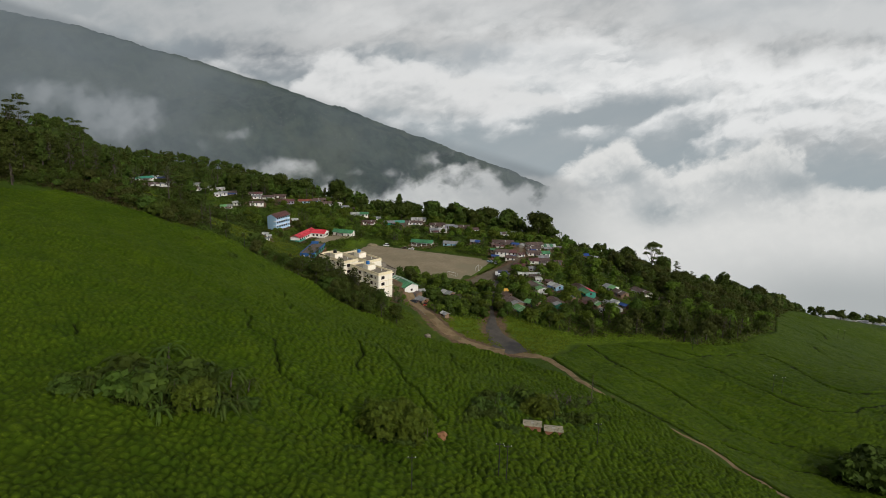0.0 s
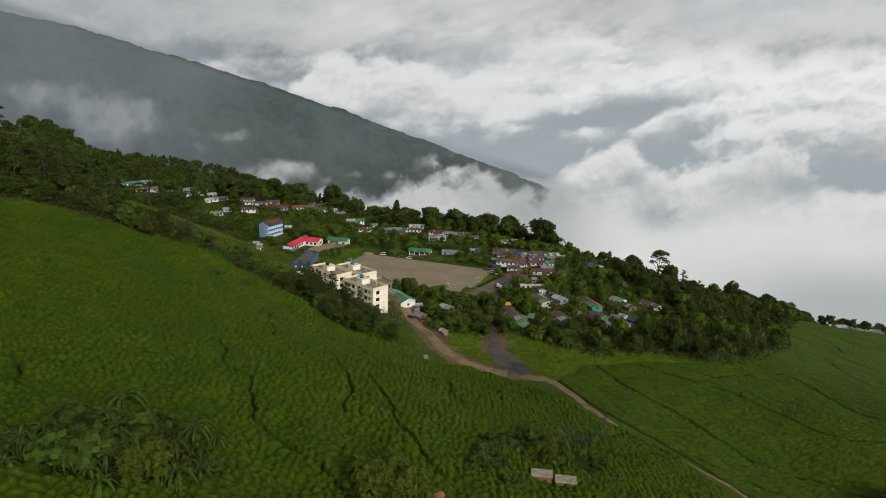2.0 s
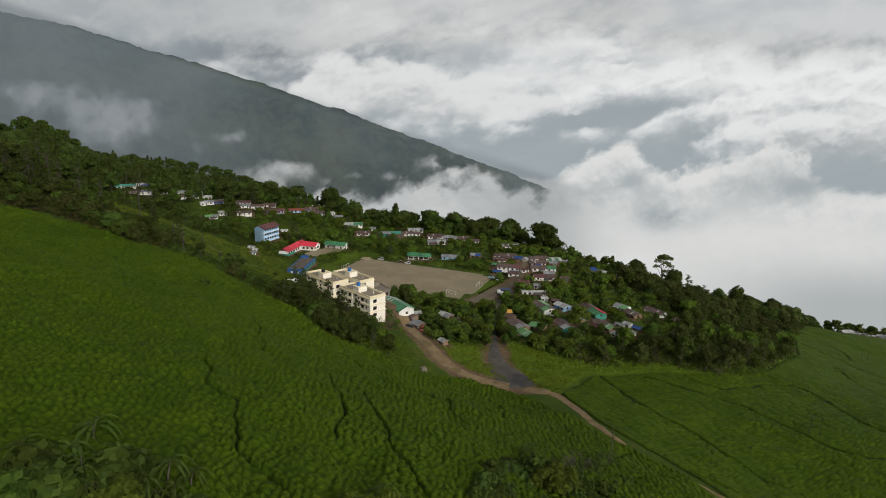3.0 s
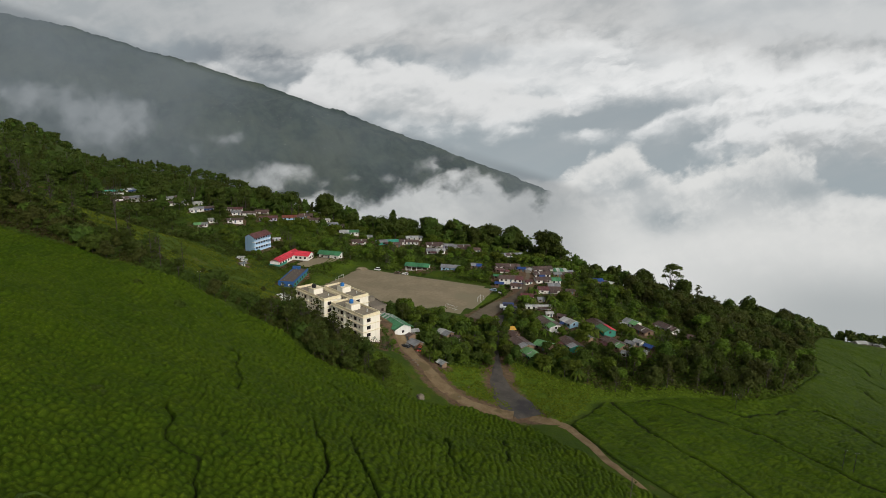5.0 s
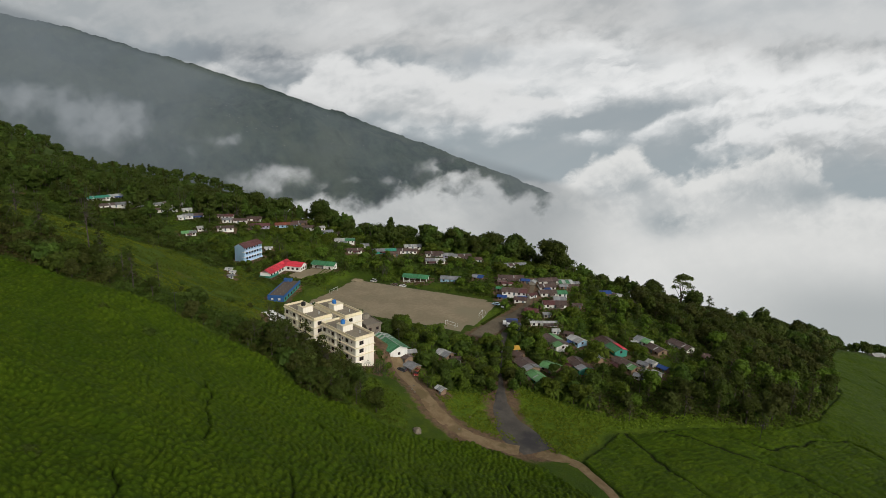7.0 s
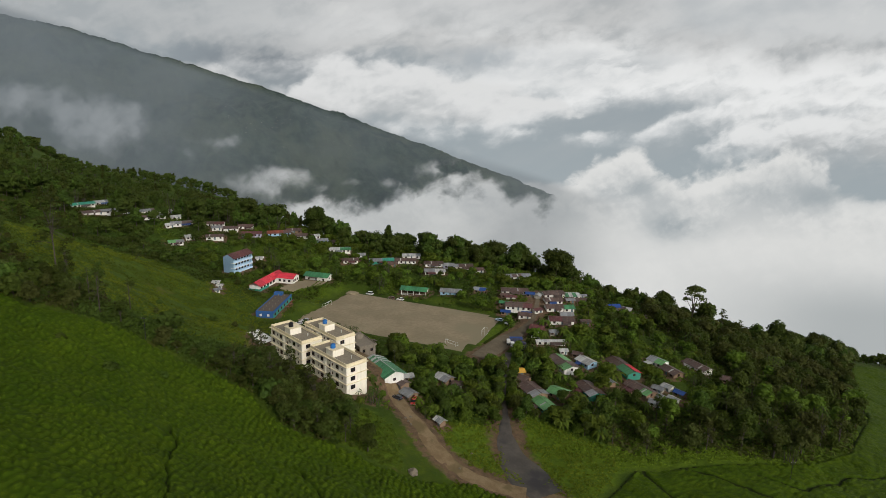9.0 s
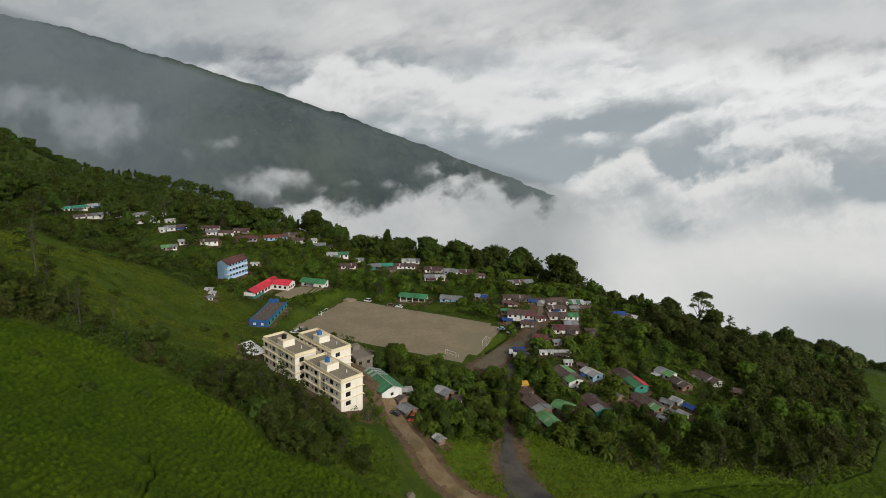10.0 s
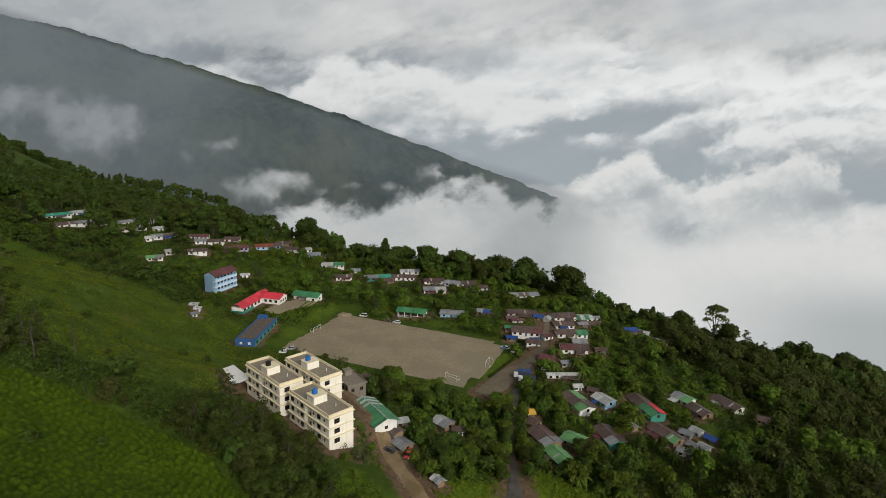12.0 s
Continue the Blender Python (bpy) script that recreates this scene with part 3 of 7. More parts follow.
def profile(k, u, pts):
    """A smooth curve of v over u."""
    nd = k.n("ValToRGB")
    ramp = nd.color_ramp
    ramp.interpolation = "B_SPLINE"
    while len(ramp.elements) > 1:
        ramp.elements.remove(ramp.elements[-1])
    for i, (pu, pv) in enumerate(pts):
        e = ramp.elements[0] if i == 0 else ramp.elements.new((pu + 0.85) / 1.7)
        e.position = (pu + 0.85) / 1.7
        c = (pv + 0.45) / 0.75
        e.color = (c, c, c, 1)
    k.put(nd.inputs[0], k.math("MULTIPLY_ADD", u, 1 / 1.7, 0.5))
    return k.math("MULTIPLY_ADD", nd.outputs[0], 0.75, -0.45)


def tilted(k, u, v, deg, stretch, shift, du=0.0, dv=0.0):
    """Noise coordinates turned so that clouds climb to the right."""
    c, s = math.cos(radians(deg)), math.sin(radians(deg))
    uu, vv = k.math("ADD", u, du), k.math("ADD", v, dv)
    a = k.math("MULTIPLY_ADD", uu, c, k.math("MULTIPLY", vv, s))
    b = k.math("MULTIPLY_ADD", vv, c, k.math("MULTIPLY", uu, -s))
    return drift(k, a, b, stretch, shift)


def relief(k, u, v, deg, stretch, scale, shift, step, detail=8, rough=0.58):
    """Billow noise and its fall-off upwards, used to paint light from above."""
    n0 = k.noise(scale, detail, rough, tilted(k, u, v, deg, stretch, shift), 0.15)
    n1 = k.noise(scale, detail, rough, tilted(k, u, v, deg, stretch, shift, step * 0.5, step), 0.15)
    return n0, k.math("SUBTRACT", n0, n1)


def sky_material():
    k = Nodes("cloudy_sky")
    u, v = slopes(k)
    uu, vv = warped(k, u, v, 6.0, 0.045)
    uu, vv = warped(k, uu, vv, 20.0, 0.036)
    uu, vv = warped(k, uu, vv, 55.0, 0.010)
    streak = k.noise(5, 6, 0.52, tilted(k, uu, vv, 15, 3.4, 1.7))
    puff, lit_ = relief(k, u, v, 16, 1.7, 9, 2.2, 0.020, 6, 0.48)
    fine, lit2 = relief(k, uu, vv, 22, 1.6, 26, 9.4, 0.008, 5, 0.50)
    n = k.math("SUBTRACT", k.math("ADD", k.math("MULTIPLY", puff, 0.62), k.math("MULTIPLY_ADD", fine, 0.30, k.math("MULTIPLY", streak, 0.25))), 0.585)
    edge = k.math("ADD", k.math("MULTIPLY", lit_, 1.3), k.math("MULTIPLY", lit2, 0.9))

    # the shaded valley air behind all clouds
    col = k.mix(k.ramp(v, -0.16, 0.06), (0.345, 0.395, 0.420), (0.315, 0.358, 0.386))
    col = k.mix(k.math("MULTIPLY", k.ramp(streak, 0.42, 0.66), 0.30), col, (0.40, 0.43, 0.445))
    dark = bank(k, uu, vv, -0.290, 0.070, 0.14, 0.036)[0]
    col = k.mix(k.math("MULTIPLY", dark, 0.95), col, (0.205, 0.232, 0.258))

    def deck(col, top, base, lit, shade, deep, amp, crisp, soft, opaque=1.0):
        """A cloud deck, bright and crisp along its upper edge, grey and soft towards its base."""
        under = k.math("MULTIPLY_ADD", n, amp, k.math("SUBTRACT", profile(k, uu, top), vv)) if top else 0.2
        over = k.math("MULTIPLY_ADD", n, amp * 1.2, k.math("SUBTRACT", vv, profile(k, uu, base))) if base else 0.2
        al = k.math("MULTIPLY", k.ramp(under, -crisp, crisp * 1.6) if top else 1.0, k.ramp(over, -soft, soft) if base else 1.0)
        tone = k.math("ADD", k.math("MULTIPLY", k.ramp(under, deep, 0.0), 0.55) if top else k.math("MULTIPLY", streak, 0.55), k.math("MULTIPLY_ADD", edge, 0.95, k.math("MULTIPLY", puff, 0.65)))
        c = k.mix(k.ramp(tone, 0.15, 0.85), (shade * 0.955, shade, shade * 1.02), (lit * 0.99, lit, lit * 0.998))
        return k.mix(k.math("MULTIPLY", al, opaque), col, c)

    # the high veil: darker in the west, open and bright overhead
    veil = deck(col, None, VEIL_BASE, 0.54, 0.43, 0.1, 0.10, 0.02, 0.020)
    col = k.mix(k.math("MULTIPLY_ADD", k.ramp(uu, -0.34, -0.10), 0.35, 0.60), col, veil)
    col = k.mix(k.math("MULTIPLY", bank(k, uu, vv, 0.02, 0.125, 0.26, 0.035)[0], k.ramp(k.math("ADD", n, streak), 0.30, 0.75)), col, (0.68, 0.69, 0.69))
    col = k.mix(k.math("MULTIPLY", bank(k, uu, vv, -0.01, 0.170, 0.16, 0.035)[0], 0.55), col, (0.62, 0.63, 0.635))
    col = deck(col, BRIGHT_TOP, BRIGHT_BASE, 0.79, 0.60, 0.16, 0.12, 0.022, 0.034, 0.97)
    roof = k.math("MULTIPLY", k.ramp(k.math("MULTIPLY_ADD", n, 0.10, vv), 0.108, 0.150), k.ramp(uu, 0.24, 0.40))
    col = k.mix(k.math("MULTIPLY", roof, 0.9), col, k.mix(k.ramp(puff, 0.35, 0.62), (0.50, 0.525, 0.54), (0.60, 0.615, 0.62)))
    # grey streaks across the bright deck
    gap = k.math("MULTIPLY", bank(k, uu, vv, 0.265, 0.078, 0.09, 0.020)[0], k.ramp(streak, 0.44, 0.58))
    col = k.mix(k.math("MULTIPLY", gap, 0.8), col, (0.40, 0.43, 0.45))
    gap = k.math("MULTIPLY", bank(k, uu, vv, 0.055, 0.083, 0.085, 0.020)[0], k.ramp(puff, 0.40, 0.56))
    col = k.mix(k.math("MULTIPLY", gap, 0.85), col, (0.37, 0.41, 0.44))
    col = deck(col, TIER_TOP, TIER_BASE, 0.82, 0.50, 0.050, 0.075, 0.008, 0.022, 0.9)
    col = deck(col, LOWER_TIER_TOP, LOWER_TIER_BASE, 0.82, 0.50, 0.055, 0.085, 0.008, 0.022, 0.9)
    col = deck(col, LOW_CLOUD_TOP, LOW_CLOUD_BASE, 0.78, 0.46, 0.07, 0.13, 0.010, 0.030, 0.92)
    col = deck(col, MID_CLOUD_TOP, MID_CLOUD_BASE, 0.72, 0.50, 0.10, 0.085, 0.008, 0.016)
    col = deck(col, RIDGE_CLOUD_TOP, None, 0.66, 0.50, 0.05, 0.09, 0.010, 0.02, 0.95)
    em = k.n("Emission")
    k.put(em.inputs[0], col)
    em.inputs[1].default_value = 1.0
    k.t.links.new(em.outputs[0], k.out.inputs[0])
    return k.m


def fog_material():
    k = Nodes("valley_cloud")
    u, v = slopes(k)
    uu, vv = warped(k, u, v, 7.0, 0.040)
    uu, vv = warped(k, uu, vv, 20.0, 0.034)
    uu, vv = warped(k, uu, vv, 55.0, 0.012)
    puff, lit_ = relief(k, u, v, 28, 1.3, 9, 1.2, 0.022, 7, 0.52)
    fine, lit2 = relief(k, uu, vv, 40, 1.0, 30, 3.9, 0.007, 5, 0.52)
    big = k.noise(4.5, 6, 0.55, tilted(k, u, v, 20, 1.6, 6.6))
    n = k.math("SUBTRACT", k.math("ADD", k.math("MULTIPLY", puff, 0.75), k.math("MULTIPLY", fine, 0.30)), 0.525)
    s = k.math("MULTIPLY_ADD", n, 0.20, k.math("SUBTRACT", profile(k, uu, FOG_TOP), vv))
    al = k.math("POWER", k.ramp(s, -0.007, 0.026), 0.85)
    w = k.ramp(k.math("MULTIPLY_ADD", n, 3.2, bank_sum(k, uu, vv, FOG_WISPS)), 0.20, 1.20)
    al = k.math("SUBTRACT", k.math("ADD", al, w), k.math("MULTIPLY", al, w))
    gaps = k.math("MULTIPLY", bank_sum(k, uu, vv, FOG_GAPS), k.ramp(k.math("ADD", n, 0.5), 0.72, 0.42))
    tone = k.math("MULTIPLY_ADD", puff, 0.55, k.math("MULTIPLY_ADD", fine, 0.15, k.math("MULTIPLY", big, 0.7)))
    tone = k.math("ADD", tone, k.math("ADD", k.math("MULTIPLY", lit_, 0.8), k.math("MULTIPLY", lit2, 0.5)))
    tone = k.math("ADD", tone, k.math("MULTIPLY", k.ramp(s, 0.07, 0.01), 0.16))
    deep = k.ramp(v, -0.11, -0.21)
    # billow light, grey shade and dark gaps all painted into the glowing colour
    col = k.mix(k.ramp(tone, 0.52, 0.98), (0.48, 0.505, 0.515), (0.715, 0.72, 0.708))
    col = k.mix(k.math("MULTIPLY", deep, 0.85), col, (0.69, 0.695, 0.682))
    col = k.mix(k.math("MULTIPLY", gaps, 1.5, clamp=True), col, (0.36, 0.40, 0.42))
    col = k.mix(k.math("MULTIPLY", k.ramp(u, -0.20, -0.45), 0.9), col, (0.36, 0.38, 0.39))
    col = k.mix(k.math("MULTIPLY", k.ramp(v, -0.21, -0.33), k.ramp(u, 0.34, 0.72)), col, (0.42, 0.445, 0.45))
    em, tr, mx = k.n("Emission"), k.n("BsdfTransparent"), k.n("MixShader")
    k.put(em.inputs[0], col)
    k.put(mx.inputs[0], al)
    k.t.links.new(tr.outputs[0], mx.inputs[1])
    k.t.links.new(em.outputs[0], mx.inputs[2])
    k.t.links.new(mx.outputs[0], k.out.inputs[0])
    return k.m


def haze_material():
    k = Nodes("painted_haze")
    u, v = slopes(k)
    uu, vv = warped(k, u, v, 4.0, 0.10)
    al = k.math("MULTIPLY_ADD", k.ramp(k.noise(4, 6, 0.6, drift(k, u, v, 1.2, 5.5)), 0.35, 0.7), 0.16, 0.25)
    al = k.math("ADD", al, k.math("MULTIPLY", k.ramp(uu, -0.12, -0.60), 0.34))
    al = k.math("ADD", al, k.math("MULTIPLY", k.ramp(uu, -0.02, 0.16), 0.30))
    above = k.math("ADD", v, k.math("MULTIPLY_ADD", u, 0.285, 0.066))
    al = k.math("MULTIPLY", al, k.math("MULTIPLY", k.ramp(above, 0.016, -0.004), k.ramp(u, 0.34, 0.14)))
    # a self-glowing grey veil, added to stand in for distance haze
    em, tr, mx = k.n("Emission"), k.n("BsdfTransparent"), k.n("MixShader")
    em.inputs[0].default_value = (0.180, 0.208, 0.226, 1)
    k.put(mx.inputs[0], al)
    k.t.links.new(tr.outputs[0], mx.inputs[1])
    k.t.links.new(em.outputs[0], mx.inputs[2])
    k.t.links.new(mx.outputs[0], k.out.inputs[0])
    return k.m


sheet("backdrop_sky", 4600, (-72, 72), (-24, 40), sky_material(), "bright overcast sky with layered grey and white clouds")
fog = sheet("valley_cloud", 1500, (-62, 62), (-34, 9), fog_material(), "glowing sheet painted as a white cloud bank rising out of the valley")
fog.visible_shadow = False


def mountain_material():
    k = Nodes("forested_mountain")
    v = k.coords("Object")
    f1 = k.ramp(k.noise(0.016, 9, 0.72, vec=v), 0.38, 0.62)
    f2 = k.ramp(k.noise(0.0035, 5, 0.6, vec=v), 0.45, 0.6)
    col = k.mix(f1, (0.012, 0.024, 0.020), (0.042, 0.062, 0.046))
    col = k.mix(k.math("MULTIPLY", f2, 0.5), col, (0.075, 0.088, 0.055))
    return k.done(col, 0.95, normal=k.bump(k.noise(0.05, 6, 0.7, vec=v), 1.0, 12.0), spec=0.05)


RIDGE_X = [-3600, -2000, -1519, -1150, -797, -430, -169, 29, 279, 700, 1200]
RIDGE_Z = [760, 459, 369, 270, 174, 66, -20, -91, -172, -330, -520]
MIST_TOP = 2600.0


def mountain():
    s = np.r_[np.arange(-3600, -1900, 26.0), np.arange(-1900, 900, 5.0), np.arange(900, 1200, 26.0)]
    w = np.r_[-0.5, np.linspace(-0.04, 0, 3), np.linspace(0.012, 1, 90)]
    ss, ww = np.meshgrid(s, w)
    x, t = ss.ravel(), ww.ravel()
    zr = np.interp(x, RIDGE_X, RIDGE_Z)
    y = MIST_TOP - 1050 * np.maximum(t, 0) + 900 * np.maximum(-t, 0)
    spur = fbm(x / 330 + 9, y / 500, 5, 21)
    z = zr - 620 * np.abs(t) ** 0.9 + (95 * spur) * np.minimum(np.abs(t) * 6, 1) + 5 * value_noise(x / 70, y / 70, 3) + 3.5 * value_noise(x / 24, y / 24, 8) + 5.0 * np.abs(value_noise(x / 10, y / 12, 12))
    x2 = x + 0.35 * (MIST_TOP - y)
    ii = np.arange(len(x)).reshape(ss.shape)
    q = np.stack([ii[:-1, :-1], ii[:-1, 1:], ii[1:, 1:], ii[1:, :-1]], -1).reshape(-1, 4)
    ob = new("mountain_backdrop", big_mesh("mountain_backdrop", np.stack([x2, y, z], -1), q, mountain_material(), True))
    return tagged(ob, "dark forested mountain ridge under thin haze", "mountain", kind="structure")


mountain()
haze = sheet("painted_haze", 1480, (-62, 26), (-24, 10.5), haze_material(), "glowing translucent sheet painted as thin grey haze before the mountain")
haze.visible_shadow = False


# ---- tea bushes ----
TEA_PATHS = [[(-28, 168), (-25, 161), (-21, 147), (-20, 132)], [(-19, 164), (-12, 144), (-9, 135), (-4, 127), (1, 115)], [(-34, 117), (-29, 115), (-24, 111), (-18, 106)], [(-53, 151), (-48, 140), (-41, 136), (-34, 117)], [(-79, 121), (-76, 114)],
             [(2, 182), (4, 172), (7, 160)], [(21, 203), (20, 189), (18, 174)], [(-14, 186), (-6, 183), (0, 176)], [(-58, 203), (-47, 174), (-46, 165)], [(-33, 208), (-24, 197)], [(45, 166), (56, 176), (65, 172), (86, 160), (107, 150)]]
WIDE_PATHS = [[(60, 258), (66, 247), (75, 221), (88, 205), (96, 191), (104, 182), (118, 178), (135, 168)], [(80, 250), (89, 246), (100, 239), (116, 230), (126, 215), (132, 206), (141, 199), (155, 201), (172, 208), (200, 214)],
              [(104, 249), (116, 245), (136, 256), (152, 260), (158, 246), (157, 228), (163, 216), (179, 218), (205, 226)], [(211, 319), (205, 292), (203, 272), (224, 276), (250, 284)], [(255, 425), (266, 405), (261, 380), (254, 366)],
              [(44, 218), (54, 196), (64, 184), (78, 177), (95, 169), (120, 160)], [(225, 380), (240, 350), (238, 330), (262, 318)]]


# clearings where wild plants have grown up: centre and half widths
CLEARINGS = [(-51, 98.5, 16, 7.5), (-9, 104.5, 5.5, 4.5), (27, 141, 11, 8), (129, 159, 9, 9)]


def bush_mounds(x, y, size, seed):
    """Rounded bushes on a jittered lattice: 1 on the crests, 0 in the gaps."""
    gx, gy = np.floor(x / size).astype(np.int64), np.floor(y / size).astype(np.int64)
    best, second, own = np.full(len(x), 9.0), np.full(len(x), 9.0), np.zeros(len(x))
    for dx in (-1, 0, 1):
        for dy in (-1, 0, 1):
            cx, cy = gx + dx, gy + dy
            h = ((cx * 73856093) ^ (cy * 19349663) ^ (seed * 83492791)) & 0xFFFFFF
            h = ((h ^ (h >> 13)) * 1274126177) & 0x7FFFFFFF
            h = ((h ^ (h >> 11)) * 668265263) & 0x7FFFFFFF
            h = h ^ (h >> 15)
            h2 = ((h * 1103515245 + 12345) & 0x7FFFFFFF) >> 5
            d = np.hypot(x / size - cx - 0.15 - 0.7 * (h & 0xFFF) / 4095.0, y / size - cy - 0.15 - 0.7 * (h2 >> 8 & 0xFFF) / 4095.0)
            own = np.where(d < best, (h2 >> 3 & 0xFFF) / 4095.0, own)
            second = np.where(d < best, best, np.minimum(second, d))
            best = np.minimum(best, d)
    gap = smooth01((second - best) * 2.4)
    dome = np.clip(1.0 - (best / 0.85) ** 2, 0, 1)
    return (0.30 + 0.70 * gap) * dome * (0.70 + 0.30 * own), own


def tea(name, poly, xs, ys, size, amp, label, stretch=(1.0, 1.0), turn=0.0, swell=0.8, least=0.12):
    gx, gy = np.meshgrid(xs, ys)
    x, y = gx.ravel(), gy.ravel()
    keep = inside(x, y, poly)
    for road, w in ((DIRT_ROAD, 4.2), (TRACK, 1.3), (PAVED_ROAD, 5.5)):
        keep &= line_distance(x, y, road) > w
    crest, tone = np.zeros(len(x)), np.zeros(len(x))
    sub = np.where(keep)[0]
    xx, yy = x[sub], y[sub]
    wx, wy = xx + 0.9 * fbm(xx / 5, yy / 5, 2, 31), yy + 0.9 * fbm(xx / 5, yy / 5, 2, 37)
    cs, sn = math.cos(radians(turn)), math.sin(radians(turn))
    m, own = bush_mounds((wx * cs + wy * sn) * stretch[0], (wy * cs - wx * sn) * stretch[1], size, 3)
    # neighbouring bushes grow together here and there
    m = m + (0.5 - m) * 0.45 * smooth01(fbm(xx / 5, yy / 5, 2, 33) * 1.2) * (m < 0.5)
    gaps = np.full(len(xx), 9.0)
    jx, jy = xx + 1.0 * fbm(xx / 5, yy / 5, 2, 41), yy + 1.0 * fbm(xx / 5, yy / 5, 2, 43)
    for p in TEA_PATHS:
        gaps = np.minimum(gaps, line_distance(jx, jy, p) - 0.07)
    for p in WIDE_PATHS:
        gaps = np.minimum(gaps, line_distance(jx, jy, p) - 0.42)
    # the bushes end at roads, clearings and the plot's own edge
    for road, w in ((DIRT_ROAD, 4.2), (TRACK, 1.3), (PAVED_ROAD, 5.5)):
        gaps = np.minimum(gaps, line_distance(xx, yy, road) - w - 0.4)
    for cx, cy, rx, ry in CLEARINGS:
        gaps = np.minimum(gaps, (np.hypot((xx - cx) / rx, (yy - cy) / ry) - 1 - 0.18 * value_noise(xx / 2.5, yy / 2.5, 61)) * ry)
    gaps = np.minimum(gaps, line_distance(xx, yy, poly + poly[:1]) - 0.6)
    lane = smooth01(gaps / 0.42)
    tone[sub] = own
    m = least + (1 - least) * m
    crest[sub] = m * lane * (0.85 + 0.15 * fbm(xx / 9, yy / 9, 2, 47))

    def zf(a, b):
        return land(a, b) + 0.12 + amp * crest + 0.12 * fbm(a / 0.8, b / 0.8, 2, 51) * crest + swell * np.maximum(0.75 + fbm((0.35 * a + b) / 8.5, (a - 0.35 * b) / 30, 2, 53) + 0.4 * fbm(a / 5, b / 5, 2, 55), 0) * smooth01(crest * 5)
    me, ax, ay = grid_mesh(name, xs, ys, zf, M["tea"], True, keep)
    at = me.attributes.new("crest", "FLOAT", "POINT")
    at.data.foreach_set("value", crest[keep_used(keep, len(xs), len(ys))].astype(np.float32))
    at = me.attributes.new("tone", "FLOAT", "POINT")
    at.data.foreach_set("value", tone[keep_used(keep, len(xs), len(ys))].astype(np.float32))
    return tagged(new(name, me), label, "tea bushes", kind="stuff")


def keep_used(keep, nx, ny):
    ii = np.arange(nx * ny).reshape(ny, nx)
    q = np.stack([ii[:-1, :-1], ii[:-1, 1:], ii[1:, 1:], ii[1:, :-1]], -1).reshape(-1, 4)
    return np.unique(q[keep[q].all(1)])


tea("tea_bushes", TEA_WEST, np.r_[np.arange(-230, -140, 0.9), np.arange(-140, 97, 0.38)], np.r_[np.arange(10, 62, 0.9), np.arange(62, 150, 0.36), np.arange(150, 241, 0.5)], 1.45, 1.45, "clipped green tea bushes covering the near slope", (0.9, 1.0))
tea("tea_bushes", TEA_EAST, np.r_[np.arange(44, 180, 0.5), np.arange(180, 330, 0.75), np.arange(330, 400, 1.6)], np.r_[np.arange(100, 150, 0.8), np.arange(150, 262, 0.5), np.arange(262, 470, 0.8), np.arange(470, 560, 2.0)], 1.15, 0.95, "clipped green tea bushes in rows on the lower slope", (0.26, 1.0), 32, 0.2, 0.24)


# ---- the three-storey housing blocks ----
def window(parent, m, w, h, glass=None, bars=True):
    """A window set into a wall: frame and panes; local x along the wall, y outwards."""
    win = part("window", box_bm(-w / 2, -0.10, -h / 2, w / 2, 0.03, h / 2), glass or M["window_dark"], parent, "dark window")
    win.matrix_basis = m
    bm = bmesh.new()
    for x0, z0, x1, z1 in ((-w / 2 - .06, -h / 2 - .06, w / 2 + .06, -h / 2 + .02), (-w / 2 - .06, h / 2 - .02, w / 2 + .06, h / 2 + .06), (-w / 2 - .06, -h / 2, -w / 2 + .02, h / 2),
                           (w / 2 - .02, -h / 2, w / 2 + .06, h / 2), (-0.03, -h / 2, 0.03, h / 2)):
        add_box(bm, x0, -0.02, z0, x1, 0.06, z1)
    part("window_frame", bm, M["frame_brown"], win)
    return win


